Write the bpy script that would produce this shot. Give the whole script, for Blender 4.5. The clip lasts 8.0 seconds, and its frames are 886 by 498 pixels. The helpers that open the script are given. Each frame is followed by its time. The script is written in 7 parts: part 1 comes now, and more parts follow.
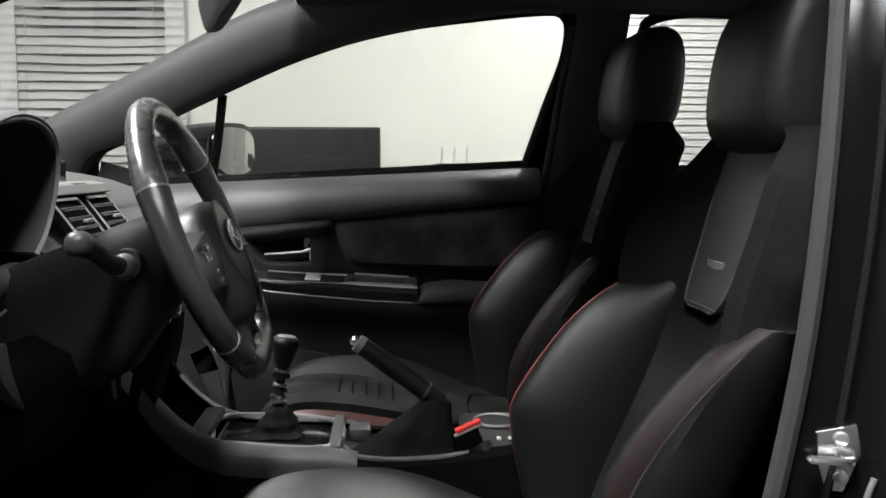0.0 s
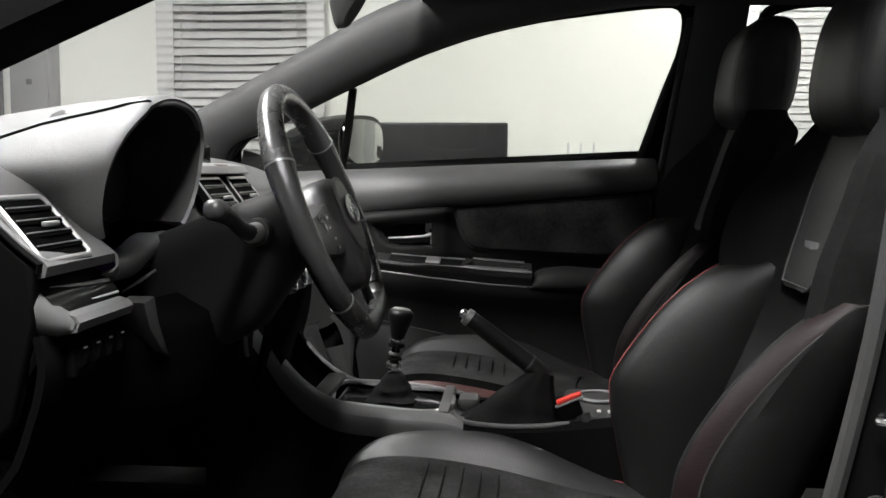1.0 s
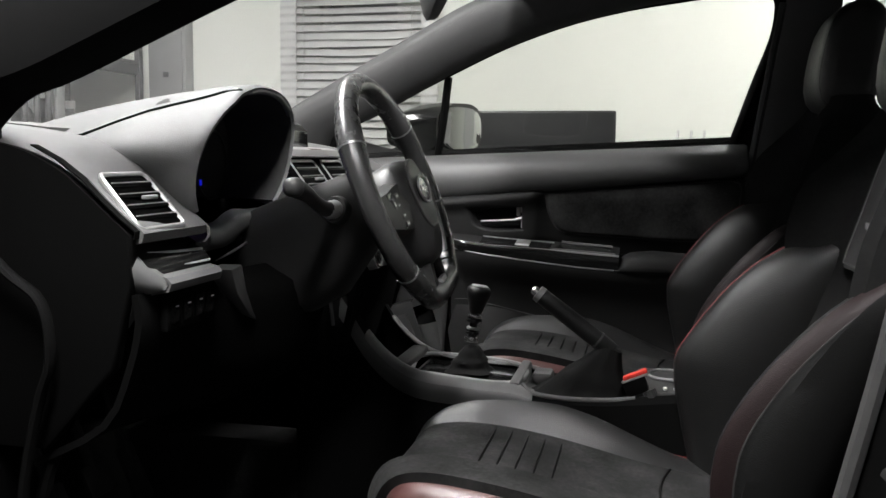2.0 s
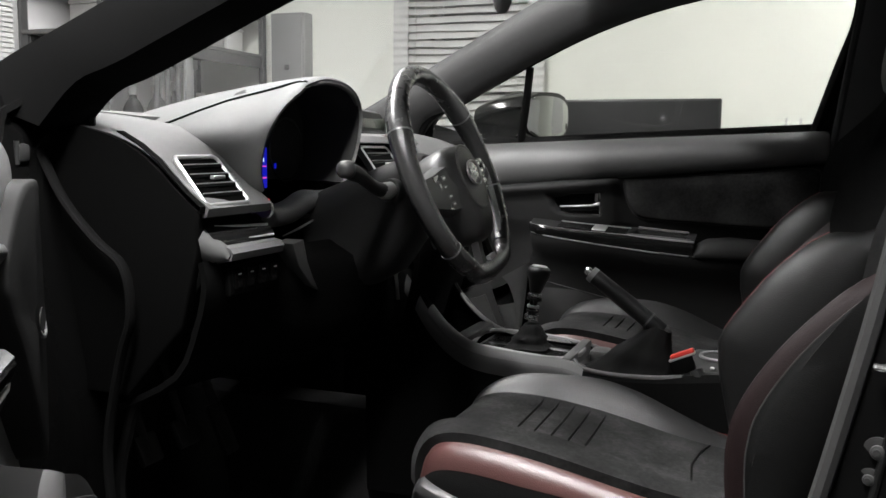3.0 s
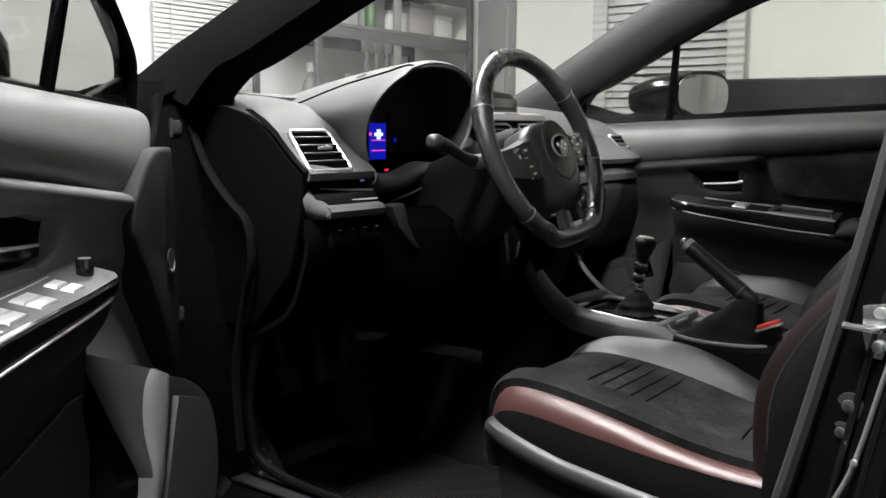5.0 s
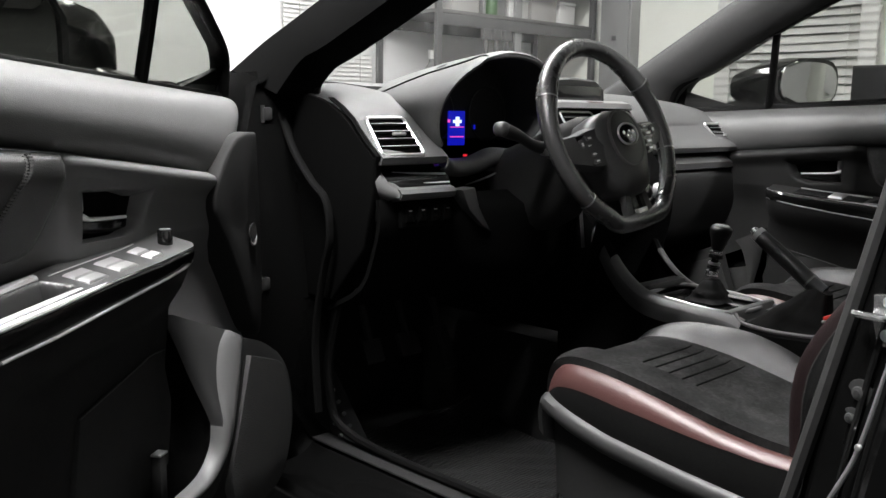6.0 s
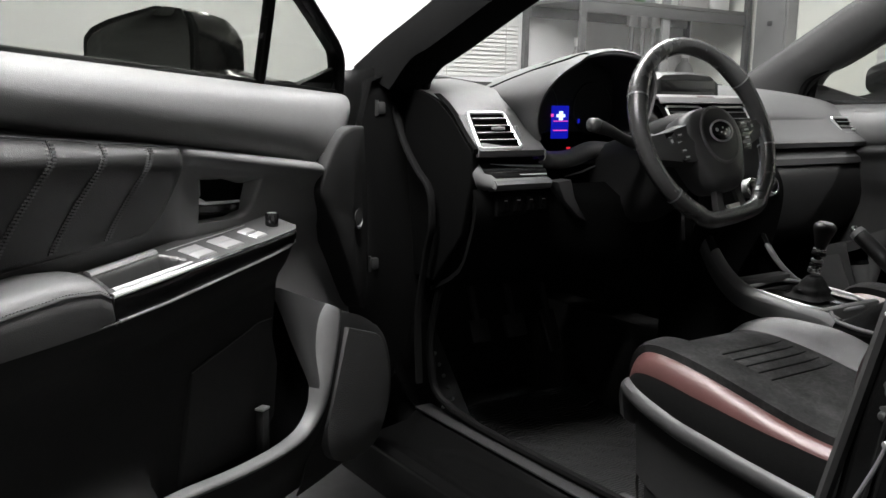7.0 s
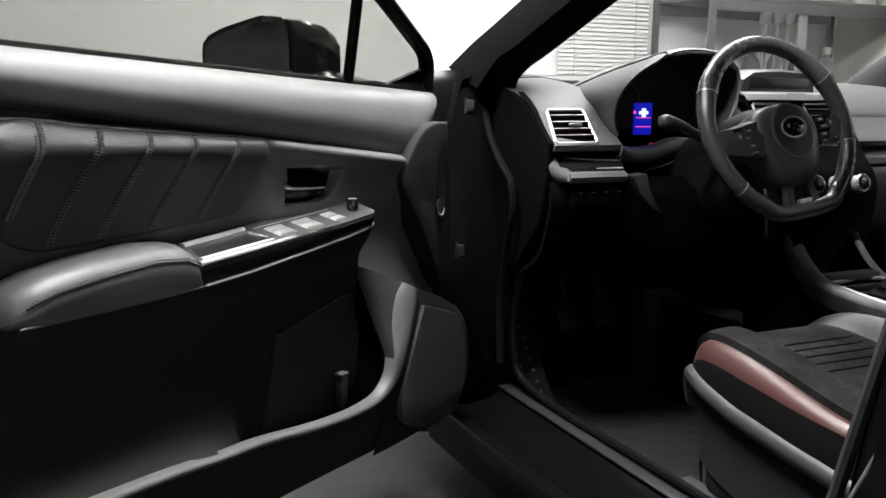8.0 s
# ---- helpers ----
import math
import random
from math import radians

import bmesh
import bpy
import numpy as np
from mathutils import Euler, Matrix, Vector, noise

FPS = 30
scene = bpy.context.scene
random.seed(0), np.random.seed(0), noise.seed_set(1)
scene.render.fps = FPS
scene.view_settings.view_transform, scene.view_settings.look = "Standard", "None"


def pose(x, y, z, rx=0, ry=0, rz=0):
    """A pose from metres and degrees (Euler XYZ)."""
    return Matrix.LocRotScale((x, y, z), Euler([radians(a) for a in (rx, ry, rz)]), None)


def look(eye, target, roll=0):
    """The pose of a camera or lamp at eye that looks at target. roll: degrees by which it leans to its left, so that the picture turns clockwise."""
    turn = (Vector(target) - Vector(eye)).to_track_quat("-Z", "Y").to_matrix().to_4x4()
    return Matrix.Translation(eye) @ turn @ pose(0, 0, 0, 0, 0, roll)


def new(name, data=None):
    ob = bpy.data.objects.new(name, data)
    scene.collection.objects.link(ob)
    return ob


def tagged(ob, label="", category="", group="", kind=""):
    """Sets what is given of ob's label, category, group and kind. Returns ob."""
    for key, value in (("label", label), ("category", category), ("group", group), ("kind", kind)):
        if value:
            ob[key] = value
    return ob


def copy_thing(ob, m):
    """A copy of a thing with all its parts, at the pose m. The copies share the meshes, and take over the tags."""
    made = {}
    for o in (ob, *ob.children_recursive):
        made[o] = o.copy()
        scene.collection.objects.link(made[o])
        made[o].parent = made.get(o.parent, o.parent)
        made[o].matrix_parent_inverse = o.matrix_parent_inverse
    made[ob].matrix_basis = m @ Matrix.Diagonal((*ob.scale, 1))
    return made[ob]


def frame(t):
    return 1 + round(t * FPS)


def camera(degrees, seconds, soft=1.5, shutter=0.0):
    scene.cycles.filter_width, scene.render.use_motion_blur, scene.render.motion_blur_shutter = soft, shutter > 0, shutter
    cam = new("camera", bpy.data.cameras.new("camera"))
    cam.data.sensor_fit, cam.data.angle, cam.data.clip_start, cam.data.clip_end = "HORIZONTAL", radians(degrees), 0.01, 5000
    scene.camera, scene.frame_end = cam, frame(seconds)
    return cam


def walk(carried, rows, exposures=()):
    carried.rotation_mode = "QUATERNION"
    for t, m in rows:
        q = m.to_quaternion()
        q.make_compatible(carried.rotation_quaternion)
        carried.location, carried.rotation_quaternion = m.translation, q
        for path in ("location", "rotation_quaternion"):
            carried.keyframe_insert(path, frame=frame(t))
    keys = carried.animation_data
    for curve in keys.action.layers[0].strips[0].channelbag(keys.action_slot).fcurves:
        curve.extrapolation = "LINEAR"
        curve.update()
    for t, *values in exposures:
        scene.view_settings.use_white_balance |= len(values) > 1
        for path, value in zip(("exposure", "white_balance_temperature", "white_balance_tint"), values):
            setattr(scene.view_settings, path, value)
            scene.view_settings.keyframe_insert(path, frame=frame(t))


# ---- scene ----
cam = camera(52.3, 8.0)
PATH = [
    (0, (0.218, -1.656, 1.03), (0.358, 0.331, 0.853), -0.0),
    (0.5, (0.235, -1.706, 1.014), (0.228, 0.286, 0.839), 0.3),
    (1, (0.268, -1.757, 0.998), (0.108, 0.229, 0.823), 0.4),
    (1.5, (0.312, -1.8, 0.991), (0.015, 0.169, 0.805), 0.5),
    (3, (0.552, -1.907, 0.98), (-0.163, -0.052, 0.756), 0.6),
    (3.5, (0.632, -1.929, 0.978), (-0.206, -0.129, 0.741), 0.6),
    (4, (0.724, -1.939, 0.974), (-0.241, -0.205, 0.728), 0.5),
    (5.5, (0.981, -1.924, 0.965), (-0.309, -0.422, 0.686), 0.6),
    (6, (1.07, -1.913, 0.973), (-0.34, -0.527, 0.674), 0.8),
    (6.5, (1.162, -1.9, 0.985), (-0.368, -0.652, 0.667), 0.9),
    (7, (1.258, -1.883, 1.005), (-0.375, -0.781, 0.661), 1.1),
    (7.5, (1.363, -1.853, 1.005), (-0.362, -0.902, 0.658), 0.9),
    (8, (1.468, -1.815, 1.005), (-0.328, -1.008, 0.655), 0.8),
]
walk(cam, [(t, look(eye, target, roll)) for t, eye, target, roll in PATH])

# ---- light and exposure ----
world = bpy.data.worlds.new("garage_night")
scene.world = world
world.use_nodes = True
world.node_tree.nodes["Background"].inputs[0].default_value = (0.6, 0.62, 0.65, 1)
world.node_tree.nodes["Background"].inputs[1].default_value = 0.02
scene.view_settings.exposure = 0.0


# ---- small tools ----
BASE = {}


def thing(name, base, label, category, group=""):
    ob = new(name)
    ob.location = base
    ob.empty_display_size = 0.05
    BASE[ob] = Vector(base)
    return tagged(ob, label, category, group)


def part(name, bm, material, parent=None, label="", sharp=35):
    """One mesh object from a bmesh in world places, under a thing or a part."""
    base = BASE.get(parent, Vector((0, 0, 0)))
    bmesh.ops.recalc_face_normals(bm, faces=bm.faces)
    bmesh.ops.translate(bm, verts=bm.verts, vec=-base)
    me = bpy.data.meshes.new(name)
    bm.to_mesh(me)
    bm.free()
    for p in me.polygons:
        p.use_smooth = True
    me.set_sharp_from_angle(angle=radians(sharp))
    me.materials.append(material)
    ob = new(name, me)
    if parent is not None:
        ob.parent = parent
        BASE[ob] = base
    if label:
        ob["label"] = label
    return ob


def lone(name, bm, material, label, category, group="", kind="", sharp=35):
    return tagged(part(name, bm, material, None, "", sharp), label, category, group, kind)


def spl(pts, n):
    """A smooth curve through the points, n steps to each span."""
    p = [np.array(q, float) for q in pts]
    p = [2 * p[0] - p[1]] + p + [2 * p[-1] - p[-2]]
    out = []
    for i in range(1, len(p) - 2):
        a, b, c, d = p[i - 1], p[i], p[i + 1], p[i + 2]
        for k in range(n):
            t = k / n
            out.append(0.5 * (2 * b + (c - a) * t + (2 * a - 5 * b + 4 * c - d) * t * t + (3 * b - a - 3 * c + d) * t ** 3))
    out.append(p[-2])
    return out


def loft(bm, rings, closed=True, caps=True):
    vs = [[bm.verts.new(tuple(q)) for q in r] for r in rings]
    n = len(vs[0])
    for a, b in zip(vs, vs[1:]):
        for i in range(n if closed else n - 1):
            j = (i + 1) % n
            bm.faces.new((a[i], a[j], b[j], b[i]))
    if caps and closed:
        bm.faces.new(vs[0])
        bm.faces.new(vs[-1][::-1])
    return bm


def sheet(rings, thick=0.004):
    """A skin from rows of points, given a thickness behind it."""
    g = [[Vector(tuple(q)) for q in r] for r in rings]
    n, m = len(g), len(g[0])
    nor = []
    for i in range(n):
        row = []
        for j in range(m):
            a = g[min(i + 1, n - 1)][j] - g[max(i - 1, 0)][j]
            b = g[i][min(j + 1, m - 1)] - g[i][max(j - 1, 0)]
            row.append(a.cross(b).normalized() * thick)
        nor.append(row)
    bm = bmesh.new()
    top = [[bm.verts.new(q) for q in r] for r in g]
    low = [[bm.verts.new(q - d) for q, d in zip(r, e)] for r, e in zip(g, nor)]
    for i in range(n - 1):
        for j in range(m - 1):
            bm.faces.new((top[i][j], top[i][j + 1], top[i + 1][j + 1], top[i + 1][j]))
            bm.faces.new((low[i][j], low[i + 1][j], low[i + 1][j + 1], low[i][j + 1]))
    edge = [(i, 0) for i in range(n)] + [(n - 1, j) for j in range(1, m)] + [(i, m - 1) for i in range(n - 2, -1, -1)] + [(0, j) for j in range(m - 2, 0, -1)]
    for (i, j), (k, l) in zip(edge, edge[1:] + edge[:1]):
        bm.faces.new((top[i][j], top[k][l], low[k][l], low[i][j]))
    return bm


def tube(pts, r, seg=10, bm=None, closed=False, flat=1.0, up=None):
    """A round bar along a line; r may be one radius or one for each point."""
    bm = bm or bmesh.new()
    p = [Vector(tuple(q)) for q in pts]
    n = len(p)
    rings, last = [], None
    for i in range(n):
        if closed:
            d = p[(i + 1) % n] - p[i - 1]
        else:
            d = p[min(i + 1, n - 1)] - p[max(i - 1, 0)]
        d.normalize()
        ref = Vector(up) if up else (last if last else (Vector((0, 0, 1)) if abs(d.z) < 0.9 else Vector((1, 0, 0))))
        a = (ref - d * ref.dot(d)).normalized()
        last = a
        b = d.cross(a)
        rr = r[i] if isinstance(r, (list, tuple)) else r
        rings.append([p[i] + a * (rr * math.cos(2 * math.pi * k / seg)) + b * (rr * flat * math.sin(2 * math.pi * k / seg)) for k in range(seg)])
    if closed:
        rings.append(rings[0])
        loft(bm, rings, True, False)
        bmesh.ops.remove_doubles(bm, verts=bm.verts, dist=1e-6)
    else:
        loft(bm, rings)
    return bm


def box(lo, hi, bevel=0.0, seg=2, bm=None, turn=None):
    bm = bm or bmesh.new()
    m = Matrix.LocRotScale(((Vector(lo) + Vector(hi)) / 2), None, Vector(hi) - Vector(lo))
    if turn:
        c = Matrix.Translation((Vector(lo) + Vector(hi)) / 2)
        m = c @ turn.to_4x4() @ c.inverted() @ m
    new_v = bmesh.ops.create_cube(bm, size=1, matrix=m)["verts"]
    if bevel:
        es = list({e for v in new_v for e in v.link_edges})
        bmesh.ops.bevel(bm, geom=es, offset=bevel, segments=seg, affect="EDGES", profile=0.5)
    return bm


def prism(poly, place, lo, hi, bevel=0.0, seg=2, bm=None):
    """A flat outline (a, b) pulled from lo to hi; place(a, b, c) gives the point."""
    bm = bm or bmesh.new()
    v0 = [bm.verts.new(tuple(place(a, b, lo))) for a, b in poly]
    v1 = [bm.verts.new(tuple(place(a, b, hi))) for a, b in poly]
    f0, f1 = bm.faces.new(v0), bm.faces.new(v1[::-1])
    n = len(poly)
    for i in range(n):
        bm.faces.new((v0[i], v1[i], v1[(i + 1) % n], v0[(i + 1) % n]))
    if bevel:
        bmesh.ops.bevel(bm, geom=list(set(f0.edges) | set(f1.edges)), offset=bevel, segments=seg, affect="EDGES", profile=0.5)
    return bm


def disc(center, normal, r, depth, seg=24, bevel=0.0, r2=None, bm=None):
    bm = bm or bmesh.new()
    q = Vector(normal).normalized().to_track_quat("Z", "Y").to_matrix().to_4x4()
    vs = bmesh.ops.create_cone(bm, cap_ends=True, segments=seg, radius1=r, radius2=r if r2 is None else r2, depth=depth, matrix=Matrix.Translation(center) @ q)["verts"]
    if bevel:
        fs = {f for v in vs for f in v.link_faces if len(f.verts) > 4}
        bmesh.ops.bevel(bm, geom=list({e for f in fs for e in f.edges}), offset=bevel, segments=2, affect="EDGES", profile=0.5)
    return bm


def ball(center, size, seg=16, bm=None, power=2.0, turn=None):
    """A soft lump; power above 2 squares it."""
    bm = bm or bmesh.new()
    vs = bmesh.ops.create_uvsphere(bm, u_segments=seg, v_segments=seg // 2 + 2, radius=1)["verts"]
    for v in vs:
        c = v.co.copy()
        k = (abs(c.x) ** power + abs(c.y) ** power + abs(c.z) ** power) ** (-1 / power)
        c = Vector((c.x * k * size[0], c.y * k * size[1], c.z * k * size[2]))
        if turn:
            c = turn @ c
        v.co = c + Vector(center)
    return bm


# ---- materials ----
def mat(name, color, rough=0.5, metal=0.0, grain=0.0, grain_scale=400.0, vary=0.12, spec=0.5, coat=0.0, sheen=0.0, kind="noise", blotch=6.0):
    m = bpy.data.materials.new(name)
    m.use_nodes = True
    nt = m.node_tree
    bsdf = nt.nodes["Principled BSDF"]
    bsdf.inputs["Metallic"].default_value = metal
    bsdf.inputs["Specular IOR Level"].default_value = spec
    bsdf.inputs["Coat Weight"].default_value = coat
    bsdf.inputs["Coat Roughness"].default_value = 0.08
    bsdf.inputs["Sheen Weight"].default_value = sheen
    bsdf.inputs["Sheen Roughness"].default_value = 0.45
    co = nt.nodes.new("ShaderNodeTexCoord")
    big = nt.nodes.new("ShaderNodeTexNoise")
    big.inputs["Scale"].default_value = blotch
    big.inputs["Detail"].default_value = 6
    fine = nt.nodes.new("ShaderNodeTexNoise")
    fine.inputs["Scale"].default_value = blotch * 14
    fine.inputs["Detail"].default_value = 4
    for n in (big, fine):
        nt.links.new(co.outputs["Object"], n.inputs["Vector"])
    add = nt.nodes.new("ShaderNodeMath")
    add.operation = "MULTIPLY_ADD"
    nt.links.new(fine.outputs["Fac"], add.inputs[0])
    add.inputs[1].default_value = 0.4
    nt.links.new(big.outputs["Fac"], add.inputs[2])
    ramp = nt.nodes.new("ShaderNodeMapRange")
    nt.links.new(add.outputs[0], ramp.inputs[0])
    ramp.inputs[1].default_value, ramp.inputs[2].default_value = 0.4, 1.0
    ramp.inputs[3].default_value, ramp.inputs[4].default_value = 1 - vary, 1 + vary
    mul = nt.nodes.new("ShaderNodeVectorMath")
    mul.operation = "SCALE"
    mul.inputs[0].default_value = color[:3]
    nt.links.new(ramp.outputs[0], mul.inputs["Scale"])
    nt.links.new(mul.outputs[0], bsdf.inputs["Base Color"])
    rr = nt.nodes.new("ShaderNodeMapRange")
    nt.links.new(add.outputs[0], rr.inputs[0])
    rr.inputs[1].default_value, rr.inputs[2].default_value = 0.4, 1.0
    rr.inputs[3].default_value, rr.inputs[4].default_value = rough * (1 + vary * 0.6), rough * (1 - vary * 0.6)
    nt.links.new(rr.outputs[0], bsdf.inputs["Roughness"])
    if grain:
        if kind == "cells":
            g = nt.nodes.new("ShaderNodeTexVoronoi")
            out = g.outputs["Distance"]
        elif kind == "wave":
            g = nt.nodes.new("ShaderNodeTexWave")
            g.inputs["Distortion"].default_value = 6
            out = g.outputs["Fac"]
        else:
            g = nt.nodes.new("ShaderNodeTexNoise")
            g.inputs["Detail"].default_value = 3
            out = g.outputs["Fac"]
        g.inputs["Scale"].default_value = grain_scale
        nt.links.new(co.outputs["Object"], g.inputs["Vector"])
        b = nt.nodes.new("ShaderNodeBump")
        b.inputs["Strength"].default_value = grain
        b.inputs["Distance"].default_value = 0.001 if grain_scale > 100 else 0.004
        nt.links.new(out, b.inputs["Height"])
        nt.links.new(b.outputs[0], bsdf.inputs["Normal"])
    return m


def glass_mat(name, tint, gloss=0.06):
    m = bpy.data.materials.new(name)
    m.use_nodes = True
    nt = m.node_tree
    nt.nodes.clear()
    out = nt.nodes.new("ShaderNodeOutputMaterial")
    mix = nt.nodes.new("ShaderNodeMixShader")
    tr = nt.nodes.new("ShaderNodeBsdfTransparent")
    tr.inputs[0].default_value = (*tint, 1)
    gl = nt.nodes.new("ShaderNodeBsdfGlossy")
    gl.inputs["Roughness"].default_value = 0.02
    fr = nt.nodes.new("ShaderNodeLayerWeight")
    fr.inputs[0].default_value = 0.5
    pw = nt.nodes.new("ShaderNodeMath")
    pw.operation = "POWER"
    pw.inputs[1].default_value = 5.0
    nt.links.new(fr.outputs["Facing"], pw.inputs[0])
    ma = nt.nodes.new("ShaderNodeMath")
    ma.operation = "MULTIPLY_ADD"
    ma.inputs[1].default_value = 0.5
    ma.inputs[2].default_value = gloss * 0.35
    nt.links.new(pw.outputs[0], ma.inputs[0])
    nt.links.new(ma.outputs[0], mix.inputs[0])
    nt.links.new(tr.outputs[0], mix.inputs[1])
    nt.links.new(gl.outputs[0], mix.inputs[2])
    nt.links.new(mix.outputs[0], out.inputs[0])
    return m


def glow_mat(name, color, strength):
    m = bpy.data.materials.new(name)
    m.use_nodes = True
    b = m.node_tree.nodes["Principled BSDF"]
    b.inputs["Base Color"].default_value = (0.02, 0.02, 0.02, 1)
    b.inputs["Emission Color"].default_value = (*color, 1)
    b.inputs["Emission Strength"].default_value = strength
    return m


# Base set below real black plastic: weak light on these panels is in the colour.
BLACK_SHADED = mat("black_shaded_plastic", (0.003, 0.003, 0.003), 0.95, grain=0.2, grain_scale=900, vary=0.12, spec=0.03)
SOFT = mat("soft_dash_grey", (0.09, 0.09, 0.09), 0.5, grain=0.25, grain_scale=700, kind="cells", vary=0.08, spec=0.35)
# Dash trim again in two tones: lightened for the open door, darkened for the passenger's.
PAD_LIT = mat("lit_soft_door_grey", (0.145, 0.145, 0.145), 0.42, grain=0.25, grain_scale=700, kind="cells", vary=0.08)
PAD_SHADED = mat("shaded_soft_door_grey", (0.075, 0.075, 0.075), 0.42, grain=0.25, grain_scale=700, kind="cells", vary=0.08)
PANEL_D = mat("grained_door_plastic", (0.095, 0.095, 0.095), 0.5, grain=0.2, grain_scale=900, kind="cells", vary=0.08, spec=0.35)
PAD_A = mat("grey_armrest_leather", (0.085, 0.085, 0.085), 0.36, grain=0.3, grain_scale=650, kind="cells", vary=0.1)
# Pale grey for edges that catch the lamp; the light is in the colour.
RIM_LIT = mat("lit_pocket_grey", (0.11, 0.11, 0.11), 0.4, grain=0.2, grain_scale=900, vary=0.1, spec=0.35)
PLASTIC = mat("black_plastic", (0.02, 0.02, 0.02), 0.42, grain=0.2, grain_scale=900, vary=0.12, spec=0.4)
PLASTIC_G = mat("grey_plastic", (0.075, 0.075, 0.075), 0.42, grain=0.15, grain_scale=900, vary=0.08, spec=0.25)
PLASTIC_M = mat("satin_black_plastic", (0.036, 0.036, 0.036), 0.38, grain=0.2, grain_scale=900, vary=0.1, spec=0.5)
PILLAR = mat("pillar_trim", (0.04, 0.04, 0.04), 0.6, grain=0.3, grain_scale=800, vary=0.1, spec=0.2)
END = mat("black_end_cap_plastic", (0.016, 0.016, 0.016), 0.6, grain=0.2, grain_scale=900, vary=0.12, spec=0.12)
JAMB = mat("satin_black_jamb", (0.003, 0.003, 0.003), 0.16, vary=0.1, spec=0.09)
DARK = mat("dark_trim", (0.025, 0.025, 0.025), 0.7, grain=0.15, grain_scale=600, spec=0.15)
LEATHER = mat("black_leather", (0.007, 0.007, 0.007), 0.4, grain=0.35, grain_scale=650, kind="cells", vary=0.15, spec=0.28)
LEATHER_A = mat("armrest_leather", (0.019, 0.019, 0.019), 0.36, grain=0.35, grain_scale=650, kind="cells", vary=0.12)
LEATHER_P = mat("grey_leather", (0.013, 0.013, 0.013), 0.36, grain=0.35, grain_scale=650, kind="cells", vary=0.12, spec=0.5)
HEADREST = mat("matte_headrest_cover", (0.014, 0.014, 0.014), 0.42, grain=0.4, grain_scale=900, vary=0.2, spec=0.4)
SIDE_L = mat("black_side_leather", (0.005, 0.005, 0.005), 0.65, grain=0.3, grain_scale=700, kind="cells", vary=0.25, spec=0.06)
# Cushion suede again, darkened for the lower light on the backrest.
SUEDE_SHADED = mat("shaded_black_suede", (0.0112, 0.0112, 0.0112), 0.95, grain=0.5, grain_scale=1200, vary=0.4, spec=0.04, sheen=0.0, blotch=9)
SUEDE = mat("black_suede", (0.0187, 0.0187, 0.0187), 0.95, grain=0.5, grain_scale=1200, vary=0.8, spec=0.04, sheen=0.02, blotch=10)
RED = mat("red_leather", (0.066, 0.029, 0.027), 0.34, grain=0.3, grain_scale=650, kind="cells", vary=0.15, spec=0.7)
WHEEL_T = mat("smooth_wheel_leather", (0.06, 0.06, 0.06), 0.27, grain=0.15, grain_scale=700, kind="cells", vary=0.1, spec=0.9)
WHEEL_L = mat("wheel_leather", (0.03, 0.03, 0.03), 0.26, grain=0.3, grain_scale=700, kind="cells", vary=0.15, spec=0.8)
RED_THREAD = mat("red_piping", (0.15, 0.025, 0.025), 0.6, vary=0.1)
THREAD = mat("grey_thread", (0.11, 0.11, 0.11), 0.7)
CHROME = mat("chrome", (0.8, 0.8, 0.8), 0.25, metal=1.0, vary=0.05)
SATIN = mat("satin_silver", (0.6, 0.6, 0.6), 0.34, metal=0.85, vary=0.06)
# Bright part-diffuse metal: the lamp's reflection is put into the base colour.
SILVER_LIT = mat("lit_silver", (0.62, 0.62, 0.62), 0.36, metal=0.4, vary=0.06)
SATIN_D = mat("dark_satin_silver", (0.3, 0.3, 0.3), 0.35, metal=0.7, vary=0.06)
GLOSS = mat("gloss_black", (0.008, 0.008, 0.008), 0.14, coat=0.2, vary=0.03)
PAINT = mat("black_car_paint", (0.0075, 0.0075, 0.0075), 0.16, spec=0.4, coat=0.3, vary=0.1)
RUBBER = mat("rubber_seal", (0.0035, 0.0035, 0.0035), 0.62, grain=0.2, grain_scale=500, spec=0.05)
SEAL = mat("grey_flocked_seal", (0.03, 0.03, 0.03), 0.75, grain=0.3, grain_scale=900, spec=0.08)
HEADLINER = mat("dark_headliner", (0.05, 0.05, 0.05), 0.9, grain=0.4, grain_scale=900, spec=0.05)
CARPET = mat("black_carpet", (0.02, 0.02, 0.02), 0.95, grain=0.8, grain_scale=500, vary=0.3, spec=0.05)
MATRUB = mat("black_rubber_mat", (0.0225, 0.0225, 0.0225), 0.45, grain=0.9, grain_scale=34, kind="wave", vary=0.2, spec=0.3)
BUCKLE_RED = mat("red_buckle", (0.42, 0.03, 0.02), 0.35, vary=0.04)
WHITE = mat("white_print", (0.6, 0.6, 0.6), 0.5)
MIRROR = mat("mirror_glass", (0.42, 0.43, 0.42), 0.02, metal=1.0, vary=0.0)
WALL = mat("painted_wall", (0.78, 0.79, 0.735), 0.75, grain=0.25, grain_scale=120, vary=0.03, blotch=1.5)
WHITEWALL = mat("white_painted_wall", (0.72, 0.72, 0.72), 0.75, grain=0.25, grain_scale=120, vary=0.03, blotch=1.5)
CEIL = mat("ceiling_paint", (0.55, 0.55, 0.54), 0.85, grain=0.3, grain_scale=90, vary=0.03, blotch=2)
# Far darker than bare concrete, since the shade beside the car is in the base.
CONCRETE = mat("shaded_concrete_floor", (0.02, 0.02, 0.02), 0.6, grain=0.5, grain_scale=160, vary=0.3, blotch=2)
SLAT = mat("white_blind_slat", (0.55, 0.55, 0.54), 0.5, vary=0.05)
